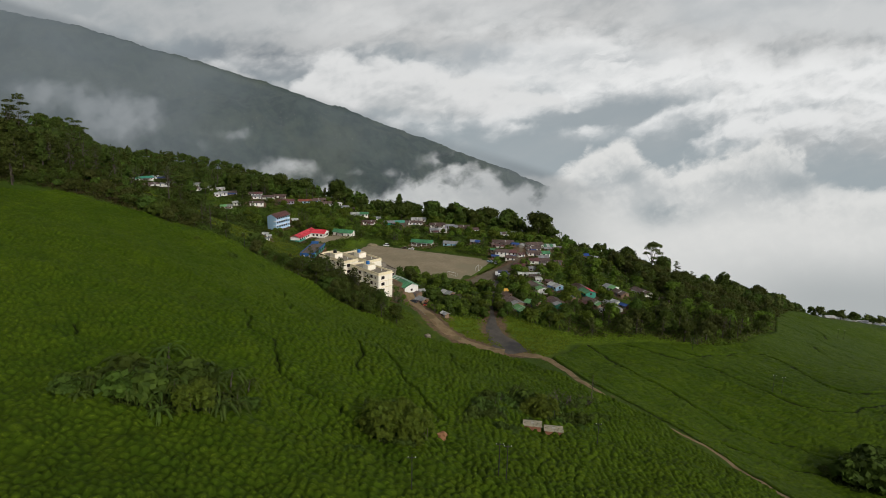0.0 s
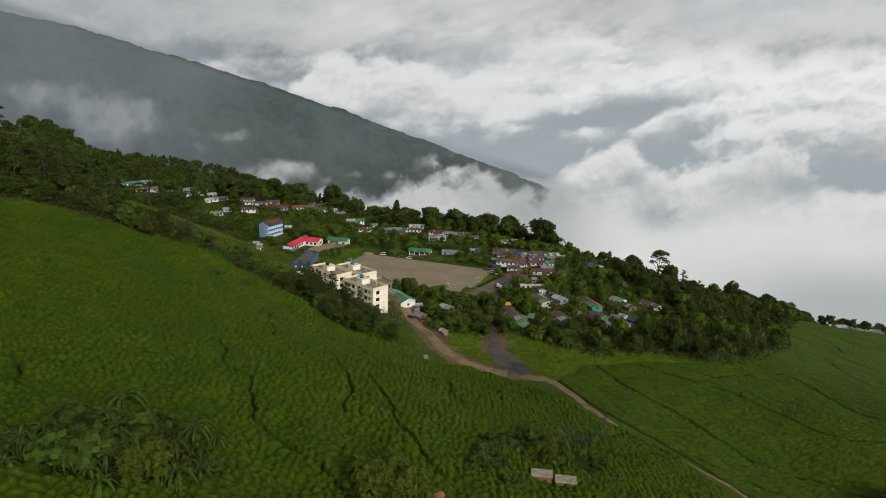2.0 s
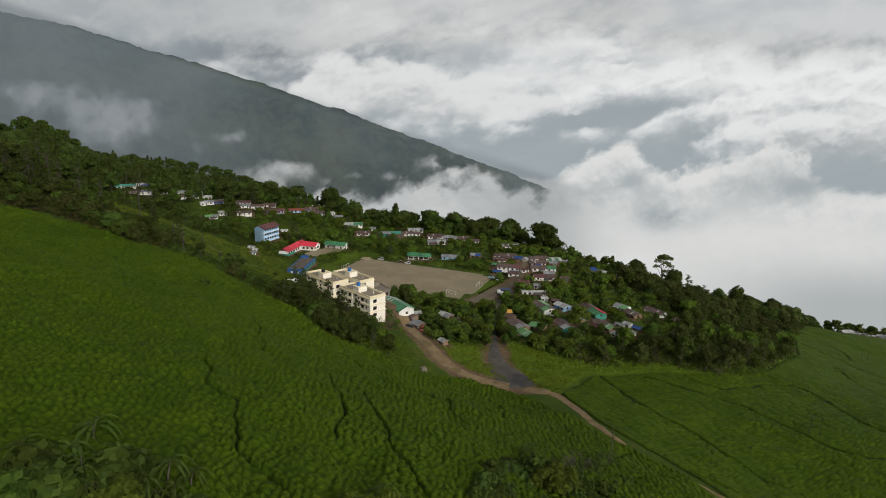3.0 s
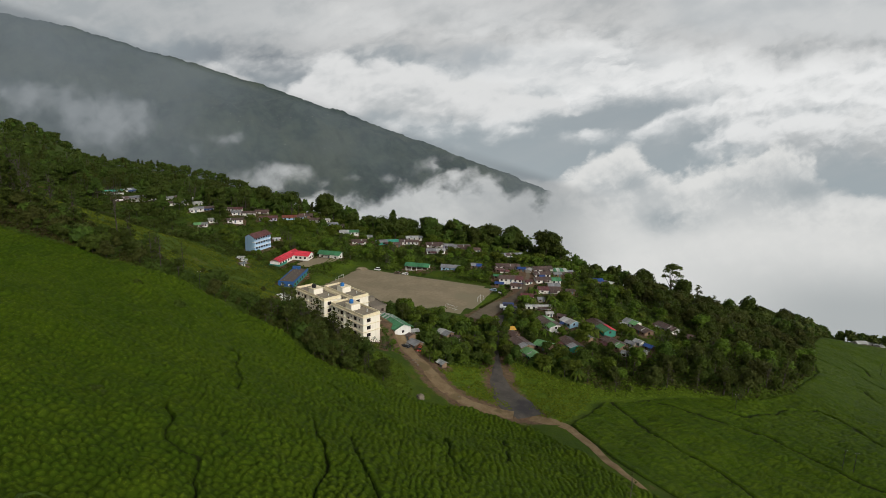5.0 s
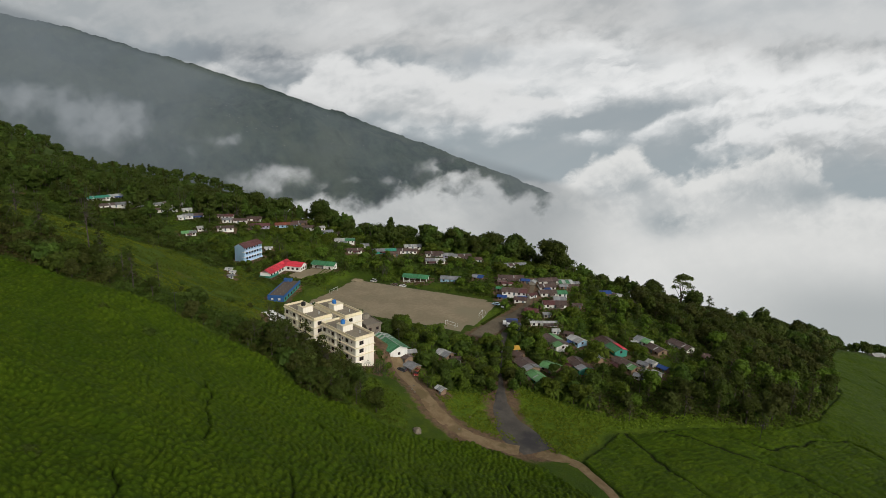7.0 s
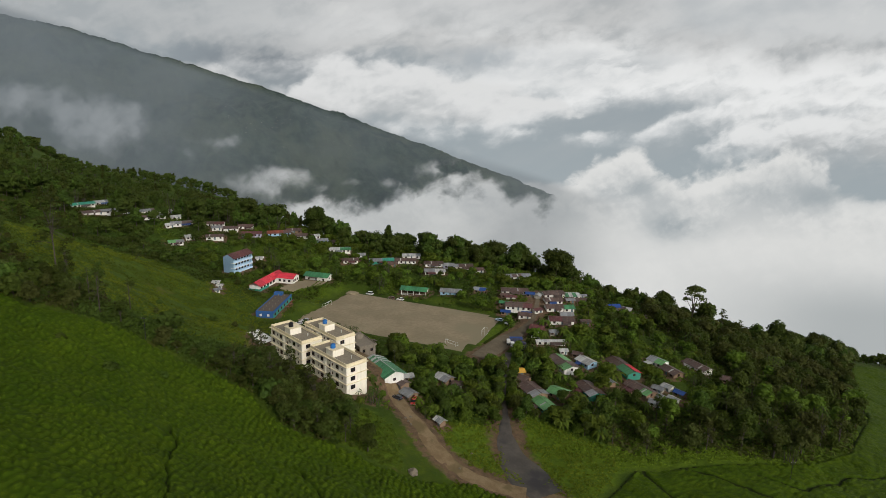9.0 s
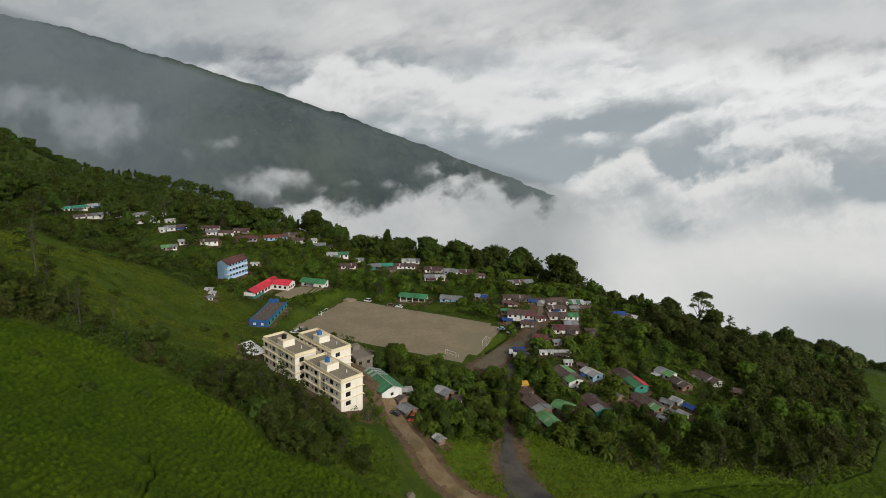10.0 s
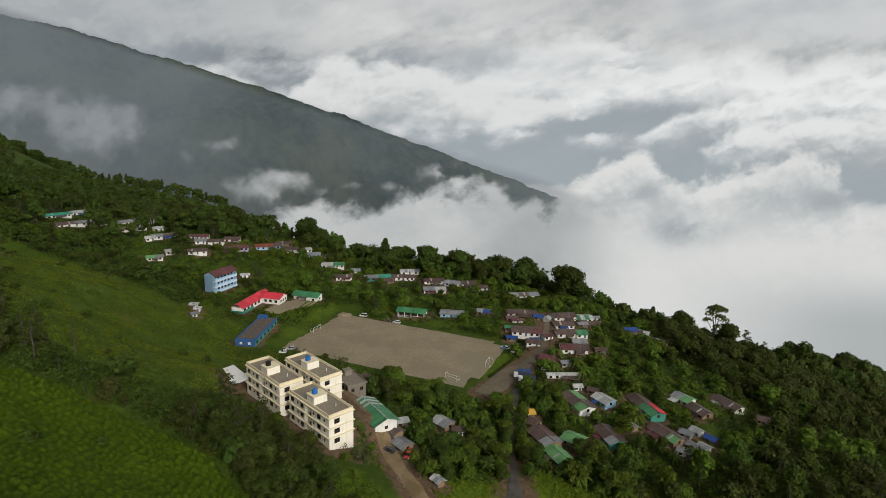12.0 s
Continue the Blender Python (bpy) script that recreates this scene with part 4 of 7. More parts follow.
def block(m, top, label, tank):
    """A long flat-roofed block: local x across the narrow end (8.3 m), y along the long side (21.6 m), z = 0 at the ground floor."""
    W_, L_, H_ = 8.3, 21.6, top
    b = thing("apartment_block", m, label, "apartment block", "three cream blocks")
    bm = bmesh.new()
    # the long left side steps back at the stair
    for x0, y0, x1, y1 in ((0, 0, W_, 9.2), (0.9, 9.2, W_, 12.6), (0, 12.6, W_, L_)):
        add_box(bm, x0, y0, -3.0, x1, y1, H_ - 1.0)
    part("wall", bm, M["cream"], b)
    part("roof_slab", box_bm(0.22, 0.22, H_ - 1.1, W_ - 0.22, L_ - 0.22, H_ - 0.85), M["roof_slab"], b, "brown-stained flat concrete roof")
    bm = bmesh.new()
    t = 0.22
    add_box(bm, 0, 0, H_ - 1.0, W_, t, H_)
    add_box(bm, 0, L_ - t, H_ - 1.0, W_, L_, H_)
    add_box(bm, 0, t, H_ - 1.0, t, L_ - t, H_)
    add_box(bm, W_ - t, t, H_ - 1.0, W_, L_ - t, H_)
    part("parapet", bm, M["ochre"], b, "yellowed parapet wall")
    for i in range(3):
        z = H_ - 1.15 - i * 3.05
        bm = bmesh.new()
        o = 0.42
        add_box(bm, -o, -o, z, W_ + o, 0.0, z + 0.14)
        add_box(bm, -o, L_, z, W_ + o, L_ + o, z + 0.14)
        add_box(bm, -o, 0.0, z, 0.0, L_, z + 0.14)
        add_box(bm, W_, 0.0, z, W_ + o, L_, z + 0.14)
        part("ledge", bm, M["ochre"], b, "projecting floor ledge")
    cabin = part("stair_cabin", box_bm(0.9, 9.0, H_ - 1.0, 5.4, 12.9, H_ + 1.55), M["cream"], b, "raised stair cabin on the roof")
    part("cabin_roof", box_bm(0.7, 8.8, H_ + 1.55, 5.6, 13.1, H_ + 1.70), M["ochre"], b)
    for i in range(3):
        zc = H_ - 2.55 - i * 3.05
        window(b, pose(2.6, 0, zc, 0, 0, 180), 1.7, 1.35)
        for y, w in ((2.4, 0.5), (5.2, 1.5), (7.9, 0.5), (14.2, 1.4), (16.6, 0.5), (19.6, 1.4)):
            window(b, pose(0, y, zc, 0, 0, 90), w, 1.3 if w > 1 else 0.75)
        window(b, pose(0.9, 10.9, zc + 0.9, 0, 0, 90), 1.2, 1.7)
        for y in (4.5, 11.0, 17.0):
            window(b, pose(W_, y, zc, 0, 0, -90), 1.4, 1.3)
    bm = bmesh.new()
    add_tube(bm, [(5.4, 4.6, H_ - 0.85), (5.4, 4.6, H_ + 0.25)], [0.16, 0.16], 8)
    part("vent_pipe", bm, M["metal_white"], b)
    part("drain_pipe", tube_bm([(-0.1, 9.0, H_ - 1.0), (-0.1, 9.0, -1.0)], [0.07, 0.07], 6), M["concrete"], b)
    return b


def water_tank(x, y, z, mat, label, r=0.75, h=1.5):
    t = thing("water_tank", pose(x, y, z), label, "water tank")
    prof = [(0.0, 1.0), (0.08, 1.0), (0.1, 1.05), (0.3, 1.05), (0.33, 1.0), (0.55, 1.0), (0.58, 1.05), (0.8, 1.04), (0.92, 0.7), (0.97, 0.35)]
    part("body", tube_bm([(0, 0, h * a) for a, _ in prof], [r * b for _, b in prof], 16), mat, t)
    part("lid", tube_bm([(0, 0, h * 0.97), (0, 0, h * 1.05)], [r * 0.32, r * 0.3], 12), mat, t)
    part("outlet_pipe", tube_bm([(r * 0.9, 0, 0.15), (r + 0.4, 0, 0.15), (r + 0.45, 0, -0.3)], [0.05] * 3, 6), M["metal_white"], t)
    return t


BLOCK_TURN = 45.2
for bx, by, bz, btop, bl, tk in ((-29.3, 261.2, 9.2, 10.4, "cream three-storey block with a blue tank on its flat roof", "tank_blue"), (-47.8, 277.3, 10.2, 10.4, "cream three-storey block with a dark tank on its flat roof", "tank_black"),
                                 (-37.1, 285.8, 8.6, 10.4, "cream three-storey block beside the bare playing field", "tank_blue")):
    bm_ = pose(bx, by, bz, 0, 0, BLOCK_TURN)
    block(bm_, btop, bl, tk)
    tp = bm_ @ Vector((2.5, 11.2, btop + 1.70))
    water_tank(tp.x, tp.y, tp.z, M[tk], "blue plastic water tank on a flat roof" if tk == "tank_blue" else "black plastic water tank on a flat roof", 0.85, 1.6)


# ---- houses ----
FOOTPRINTS = [(-33, 272, 12, 5.5, 135), (-52, 288, 12, 5.5, 135), (-42, 296, 12, 5.5, 135)]


def house(x, y, ln, wd, turn, roofs, wall, label, wall_h=2.2, rise=1.0, over=0.9, z=None, windows=3, skylights=(), cat="house", other=None):
    """A gabled house: length along the turned x axis; roofs lists the sheet colours from one end to the other, and other those of the second slope."""
    cs, sn = math.cos(radians(turn)), math.sin(radians(turn))
    corners = land([x + a * ln / 2 * cs - b * wd / 2 * sn for a in (-1, 1) for b in (-1, 1)], [y + a * ln / 2 * sn + b * wd / 2 * cs for a in (-1, 1) for b in (-1, 1)])
    z0 = float(corners.mean()) - 0.15 if z is None else z
    drop = max(1.0, z0 - float(corners.min()) + 0.5)
    FOOTPRINTS.append((x, y, ln / 2 + 0.6, wd / 2 + 0.6, turn))
    h = thing("house", pose(x, y, z0, 0, 0, turn), label, cat, "village houses")
    a, b = ln / 2, wd / 2
    bm = bmesh.new()
    pts = [(-b, -drop), (b, -drop), (b, wall_h), (0, wall_h + rise), (-b, wall_h)]
    e0 = [bm.verts.new((-a, p, q)) for p, q in pts]
    e1 = [bm.verts.new((a, p, q)) for p, q in pts]
    bm.faces.new(e0[::-1])
    bm.faces.new(e1)
    for i in range(5):
        j = (i + 1) % 5
        bm.faces.new((e0[i], e0[j], e1[j], e1[i]))
    part("wall", bm, M[wall], h)
    sl = rise / b
    for side, roofs_ in ((-1, roofs), (1, other or roofs)):
        n = len(roofs_)
        k = max(1, round(ln / n / 3.2))
        for i in range(n * k):
            x0, x1 = -a - over + (ln + 2 * over) * i / (n * k), -a - over + (ln + 2 * over) * (i + 1) / (n * k)
            lift = 0.03 * (i % 2) + 0.02 * random.random()
            bm = bmesh.new()
            yo = b + over
            q = [(x0, 0, wall_h + rise + 0.10 + lift), (x1 + 0.03, 0, wall_h + rise + 0.10 + lift), (x1 + 0.03, side * yo, wall_h + 0.10 - over * sl + lift), (x0, side * yo, wall_h + 0.10 - over * sl + lift)]
            lo = [bm.verts.new(p) for p in q]
            hi = [bm.verts.new((p[0], p[1], p[2] + 0.06)) for p in q]
            for f in ((0, 1, 2, 3), (7, 6, 5, 4), (0, 4, 5, 1), (1, 5, 6, 2), (2, 6, 7, 3), (3, 7, 4, 0)):
                bm.faces.new([(lo + hi)[v] for v in (f if side < 0 else f[::-1])])
            part("roof_sheet", bm, M[roofs_[i // k]], h)
    part("ridge_cap", box_bm(-a - over, -0.16, wall_h + rise + 0.12, a + over, 0.16, wall_h + rise + 0.25), M[roofs[0]], h)
    for s_, off, wdt in skylights:
        zt = wall_h + rise + 0.26
        bm = bmesh.new()
        q = [(off - wdt / 2, s_ * 0.3, zt - 0.3 * sl), (off + wdt / 2, s_ * 0.3, zt - 0.3 * sl), (off + wdt / 2, s_ * b, zt - b * sl), (off - wdt / 2, s_ * b, zt - b * sl)]
        lo = [bm.verts.new(p) for p in q]
        hi = [bm.verts.new((p[0], p[1], p[2] + 0.05)) for p in q]
        for f in ((0, 1, 2, 3), (7, 6, 5, 4), (0, 4, 5, 1), (1, 5, 6, 2), (2, 6, 7, 3), (3, 7, 4, 0)):
            bm.faces.new([(lo + hi)[v] for v in f])
        part("clear_sheet", bm, M["roof_pale"], h, "pale translucent roof sheet")
    for side, rot in ((-1, 180), (1, 0)):
        for i in range(windows):
            wx = -a + ln * (i + 0.5) / windows
            if side < 0 and i == windows // 2:
                d = part("door", box_bm(-0.45, -0.03, 0, 0.45, 0.05, 1.9), M["door"], h)
                d.matrix_basis = pose(wx, -b, 0.05, 0, 0, 180)
            else:
                window(h, pose(wx, side * b, 1.1, 0, 0, rot), 1.0, 0.9)
    if wd > 4:
        window(h, pose(a, 0, 1.3, 0, 0, -90), 1.0, 0.95)
    if 7 < ln < 16 and random.random() < 0.7:
        # a lower lean-to along part of the front, on posts
        w0, dp, c0 = ln * random.uniform(0.3, 0.55), random.uniform(1.4, 2.4), random.uniform(-0.25, 0.25) * ln
        zt, ze = wall_h - over * sl * 0.3 - 0.15, wall_h - 0.75
        bm = bmesh.new()
        q = [(c0 - w0 / 2, -b, zt), (c0 + w0 / 2, -b, zt), (c0 + w0 / 2, -b - dp - 0.5, ze), (c0 - w0 / 2, -b - dp - 0.5, ze)]
        lo = [bm.verts.new(p) for p in q]
        hi = [bm.verts.new((p[0], p[1], p[2] + 0.06)) for p in q]
        for f in ((0, 1, 2, 3), (7, 6, 5, 4), (0, 4, 5, 1), (1, 5, 6, 2), (2, 6, 7, 3), (3, 7, 4, 0)):
            bm.faces.new([(lo + hi)[v] for v in f])
        part("lean_to_roof", bm, M[random.choice(["roof_brown", "roof_grey", "roof_brown", "roof_pale", "roof_maroon", "tarp_blue"])], h, "patched lean-to roof")
        for px_ in (c0 - w0 / 2 + 0.2, c0 + w0 / 2 - 0.2):
            part("post", box_bm(px_ - 0.07, -b - dp - 0.07, -drop, px_ + 0.07, -b - dp + 0.07, ze + 0.05), M["wood_wall"], h)
    return h


R_ = {"b": "roof_brown", "m": "roof_maroon", "g": "roof_green", "l": "roof_light_green", "y": "roof_grey", "p": "roof_pale", "o": "roof_orange", "t": "roof_teal", "r": "roof_red", "B": "tarp_blue", "Y": "tarp_yellow"}
NAMES = {"b": "rusty brown", "m": "maroon", "g": "green", "l": "light green", "y": "grey", "p": "pale", "o": "orange", "t": "teal", "r": "red", "B": "blue-tarped", "Y": "yellow-tarped"}
WALLN = {"white": "whitewashed walls", "pale_blue": "pale blue walls", "wood_wall": "weathered board walls", "teal": "teal walls", "mauve": "mauve walls", "concrete": "bare concrete walls", "cream": "cream walls"}


def village(rows):
    for x, y, ln, wd, turn, roofs, wall, *more in rows:
        roofs, _, far = roofs.partition("/")
        kinds = list(dict.fromkeys(roofs + far))
        if x > 30 and y < 332:
            ln, wd = ln * 0.88, wd * 0.84
        lab = ("small shed" if ln < 4.5 else "house") + ", " + " and ".join(NAMES[c] for c in kinds[:2]) + " tin roof, " + WALLN[wall]
        sky = [(-1, random.uniform(-0.3, 0.3) * ln, 0.7)] if ln > 8 and random.random() < 0.55 else []
        house(x, y, ln, wd, turn, [R_[c] for c in roofs], wall, lab, *(more or [1.75 if ln < 5 else 1.85, 0.55 if ln < 5 else 0.95]), windows=2 if ln < 7 else (3 if ln < 12 else 5), skylights=sky, cat="shed" if ln < 4.5 else "house", over=0.55, other=[R_[c] for c in far])


village([(-109, 468, 14.5, 8, 20, "oob", "pale_blue"), (-124, 458, 12, 7, 15, "mm", "mauve"), (-94, 468, 9, 7, 20, "b", "white"), (-87, 472, 7, 5, 35, "bp", "white"), (-80, 466, 7, 6, 20, "y", "pale_blue"), (-140, 462, 11, 6, 12, "bb", "white"), (-152, 468, 12, 6, 10, "bm", "white"), (-102, 480, 10, 6, 14, "bb", "wood_wall"), (-133, 474, 9, 5, 10, "b", "white"), (-72, 472, 6, 5, 20, "b", "white"),
         (-66, 455, 13, 6, 10, "pg", "white"), (-57, 441, 9, 5.5, 12, "b", "white"), (-38, 446, 15, 6, 18, "yt", "teal"), (-23, 448, 13, 6, 4, "bb", "white"), (-20, 458, 11, 5, 10, "pypy", "white")])
village([(-5, 445, 11, 6, 9, "bb", "white"), (4.5, 444, 6.5, 5, 2, "y", "mauve"), (13, 446, 13, 6, 8, "ybb", "white"), (23, 442, 6.5, 5, 15, "b", "white"), (-4, 432, 12, 7, 6, "yp", "white"), (6, 398, 11, 7, -8, "yy", "pale_blue"),
         (46, 432, 17, 6, 12, "yby", "white"), (22, 398, 6, 4, -15, "yB", "wood_wall"), (41, 396, 14, 6, 1, "bb", "white")])
village([(41, 375, 13, 8, -8, "bbm", "white"), (43, 363, 6, 4, -14, "b", "white"), (62, 396, 11.5, 7, 14, "bb", "white"), (72, 398, 10, 7, 5, "pgpgp", "white"), (60, 383, 9, 6, 8, "b", "white"), (59, 374, 8.5, 6, 8, "bb", "white"),
         (66.5, 375, 5.3, 6, 8, "g", "white"), (60, 358, 11.5, 7, 0, "mb", "white"), (47, 348, 6.2, 5, -17, "m", "white"), (64, 365, 6, 4, 2, "y", "wood_wall"), (51, 334, 13, 2.2, 4, "pp", "white", 1.9, 0.35)])
village([(53, 314, 15, 8.5, -68, "bbl/llbb", "white"), (63.5, 317, 8, 6.5, -58, "p", "pale_blue"), (79, 316, 18, 7.5, -72, "bbgg/bbrr", "teal"), (33, 305, 4.8, 4.5, 10, "Y", "wood_wall"), (34, 299, 6, 5, -40, "b", "wood_wall"), (37, 291, 12, 8, -64, "bby", "wood_wall"),
         (40, 282, 10, 6.5, -66, "ll", "teal"), (47, 291, 7, 7.5, -40, "l", "wood_wall"), (60, 295, 12.5, 7.5, -72, "bby/bbb", "teal")])
village([(69.5, 301, 4, 3, -68, "y", "wood_wall"), (81, 299, 13, 7, -60, "bbl/bbb", "wood_wall"), (84.5, 290.5, 5, 4, -30, "y", "white"), (89, 301, 4.4, 4, -38, "y", "concrete"), (93.5, 303, 4, 3.6, -54, "pyp", "white"), (97, 299, 4.2, 3.4, -50, "B", "wood_wall"),
         (92.5, 294, 4, 3.6, -56, "p", "white"), (88.5, 294, 3.8, 3.4, -56, "y", "wood_wall"), (97, 325, 8, 6.5, -56, "yl", "white"), (100, 317, 9.5, 6.5, -66, "bb", "wood_wall"), (116, 328, 13, 6.5, -64, "bb", "white")])
village([(127, 321, 6, 5, -30, "b", "wood_wall"), (98, 400, 6, 4, 8, "B", "wood_wall"), (104, 402, 9, 4.5, -30, "ybp", "wood_wall"), (112, 396, 8, 4, -36, "bpb", "wood_wall"), (55, 325, 3.4, 3, 8, "p", "white"), (61, 323, 4.2, 3.6, -28, "b", "wood_wall"), (-9.5, 275.5, 5.0, 4.4, -47, "y", "wood_wall"),
         (-12.5, 279.5, 4.2, 3.8, -45, "b", "wood_wall"), (-11, 290, 3.6, 3.2, 20, "p", "wood_wall"), (3, 293, 6, 5, -43, "py", "wood_wall"), (8, 290, 3.4, 3, -4, "b", "white"), (1.8, 260, 3.0, 2.4, -50, "pyp", "wood_wall")])
village([(35, 389, 4.4, 3.2, 10, "b", "wood_wall"), (49, 391, 4.2, 3.4, -10, "B", "wood_wall"), (33.5, 378, 4, 3.4, -8, "g", "wood_wall"), (50, 369, 4.2, 3.2, 20, "m", "white"), (34, 371, 4.3, 3.0, -12, "B", "wood_wall"), (70, 387, 4.4, 3.4, 10, "y", "wood_wall"),
         (77, 391, 6, 4, 4, "b", "wood_wall"), (53, 389, 4, 3, 70, "p", "concrete"), (72, 358, 4.4, 3.2, 0, "b", "wood_wall"), (54, 345, 3.6, 3, 10, "y", "concrete"), (-52, 452, 5, 4, 10, "y", "white"), (-31, 440, 6, 3.6, 16, "b", "wood_wall")])
village([(-244, 476, 14, 6, 50, "tt", "white"), (-227, 466, 20, 7, 48, "by", "white"), (-217, 479, 6, 4.5, 50, "y", "white"), (-209, 497, 22, 7, 55, "yb", "white"), (-201, 508, 5, 4, 40, "p", "white"), (-160, 428, 8, 4.5, 30, "ly", "white"), (-196, 474, 15, 6, 42, "by", "white"), (-184, 482, 6, 4, 40, "p", "white"), (-176, 456, 5, 4, 30, "p", "white"),
         (-171, 462, 13, 6, 28, "yb", "white"), (-156, 439, 5.5, 4.5, 30, "p", "white"), (-143, 445, 10, 6, 20, "bb", "white"), (-239, 493, 13, 6, 50, "py", "white"), (-147, 459, 6, 4.5, 25, "y", "white")])

# the hamlet over the eastern crest
village([(344, 498, 9, 6, 10, "p", "white"), (354, 505, 10, 6, -8, "yp", "white"), (364, 500, 8, 6, 14, "p", "white"), (372, 512, 11, 6, 0, "pp", "white"), (384, 508, 9, 6, 20, "y", "white"), (392, 520, 10, 6, -12, "p", "white"),
         (380, 522, 8, 5, 8, "b", "white"), (402, 514, 9, 6, 4, "yp", "white"), (362, 518, 7, 5, 24, "p", "white"), (410, 528, 10, 6, 10, "p", "white"), (422, 520, 9, 6, -6, "y", "white"), (398, 534, 9, 5, 0, "pp", "white")])

village([(171, 197, 7, 6, 20, "m", "cream")])

# the long green shed beside the blocks
house(-19.5, 284.5, 16.0, 7.6, -55, ["roof_pale", "roof_green", "roof_pale", "roof_green", "roof_pale"] + ["roof_green"] * 9, "white", "long shed with a green tin roof and pale end stripes", 3.0, 1.5, cat="shed")


# ---- larger public buildings ----
def sheet_roof(parent, quad, mat, thick=0.08, name="roof_sheet"):
    """A flat or sloping roof plate from four corners."""
    bm = bmesh.new()
    lo = [bm.verts.new(p) for p in quad]
    hi = [bm.verts.new((p[0], p[1], p[2] + thick)) for p in quad]
    for f in ((3, 2, 1, 0), (4, 5, 6, 7), (0, 1, 5, 4), (1, 2, 6, 5), (2, 3, 7, 6), (3, 0, 4, 7)):
        bm.faces.new([(lo + hi)[v] for v in f])
    return part(name, bm, mat, parent)


def blue_school():
    """Three storeys with open galleries along the side that faces the field."""
    L_, W_, H_ = 15.8, 7.0, 8.9
    s = thing("school_building", pose(-117, 411, 8.0, 0, 0, 69), "pale blue three-storey school with maroon tin roof and galleries", "school")
    a, b = L_ / 2, W_ / 2
    part("wall", box_bm(-a, -b + 1.6, -2, a, b, H_), M["pale_blue"], s)
    for x0 in (-a, a - 0.25):
        bm = bmesh.new()
        vs = [bm.verts.new(p) for p in ((x0, -b, -2), (x0, b, -2), (x0, b, H_), (x0, 0, H_ + 1.9), (x0, -b, H_))]
        vs2 = [bm.verts.new((p.co.x + 0.25, p.co.y, p.co.z)) for p in vs]
        bm.faces.new(vs[::-1])
        bm.faces.new(vs2)
        for i in range(5):
            bm.faces.new((vs[i], vs[(i + 1) % 5], vs2[(i + 1) % 5], vs2[i]))
        part("gable_wall", bm, M["pale_blue"], s)
    for i in range(3):
        z = i * 2.95
        part("gallery_floor", box_bm(-a - 0.1, -b - 0.55, z - 0.14, a + 0.1, -b + 1.7, z + 0.1), M["white"], s)
        part("gallery_rail", box_bm(-a + 0.05, -b - 0.55, z + 0.1, a - 0.05, -b - 0.4, z + 1.05), M["gallery_blue"], s, "solid balcony front")
        for k in range(7):
            x = -a + 0.5 + (L_ - 1.0) * k / 6
            part("post", box_bm(x - 0.12, -b - 0.38, z + 0.1, x + 0.12, -b - 0.16, z + 2.8), M["gallery_blue"], s)
            if k < 6:
                window(s, pose(x + (L_ - 1.0) / 12, -b + 1.6, z + 1.6, 0, 0, 180), 1.2, 1.3)
    for side in (-1, 1):
        for k in range(6):
            x0, x1 = -a - 0.6 + (L_ + 1.2) * k / 6, -a - 0.6 + (L_ + 1.2) * (k + 1) / 6
            dz = 0.03 * (k % 2)
            q = [(x0, 0, H_ + 2.05 + dz), (x1, 0, H_ + 2.05 + dz), (x1, side * (b + 1.1), H_ - 0.30 + dz), (x0, side * (b + 1.1), H_ - 0.30 + dz)]
            sheet_roof(s, q if side > 0 else q[::-1], M["roof_maroon"])
    FOOTPRINTS.append((-117, 411, 9, 5, 69))


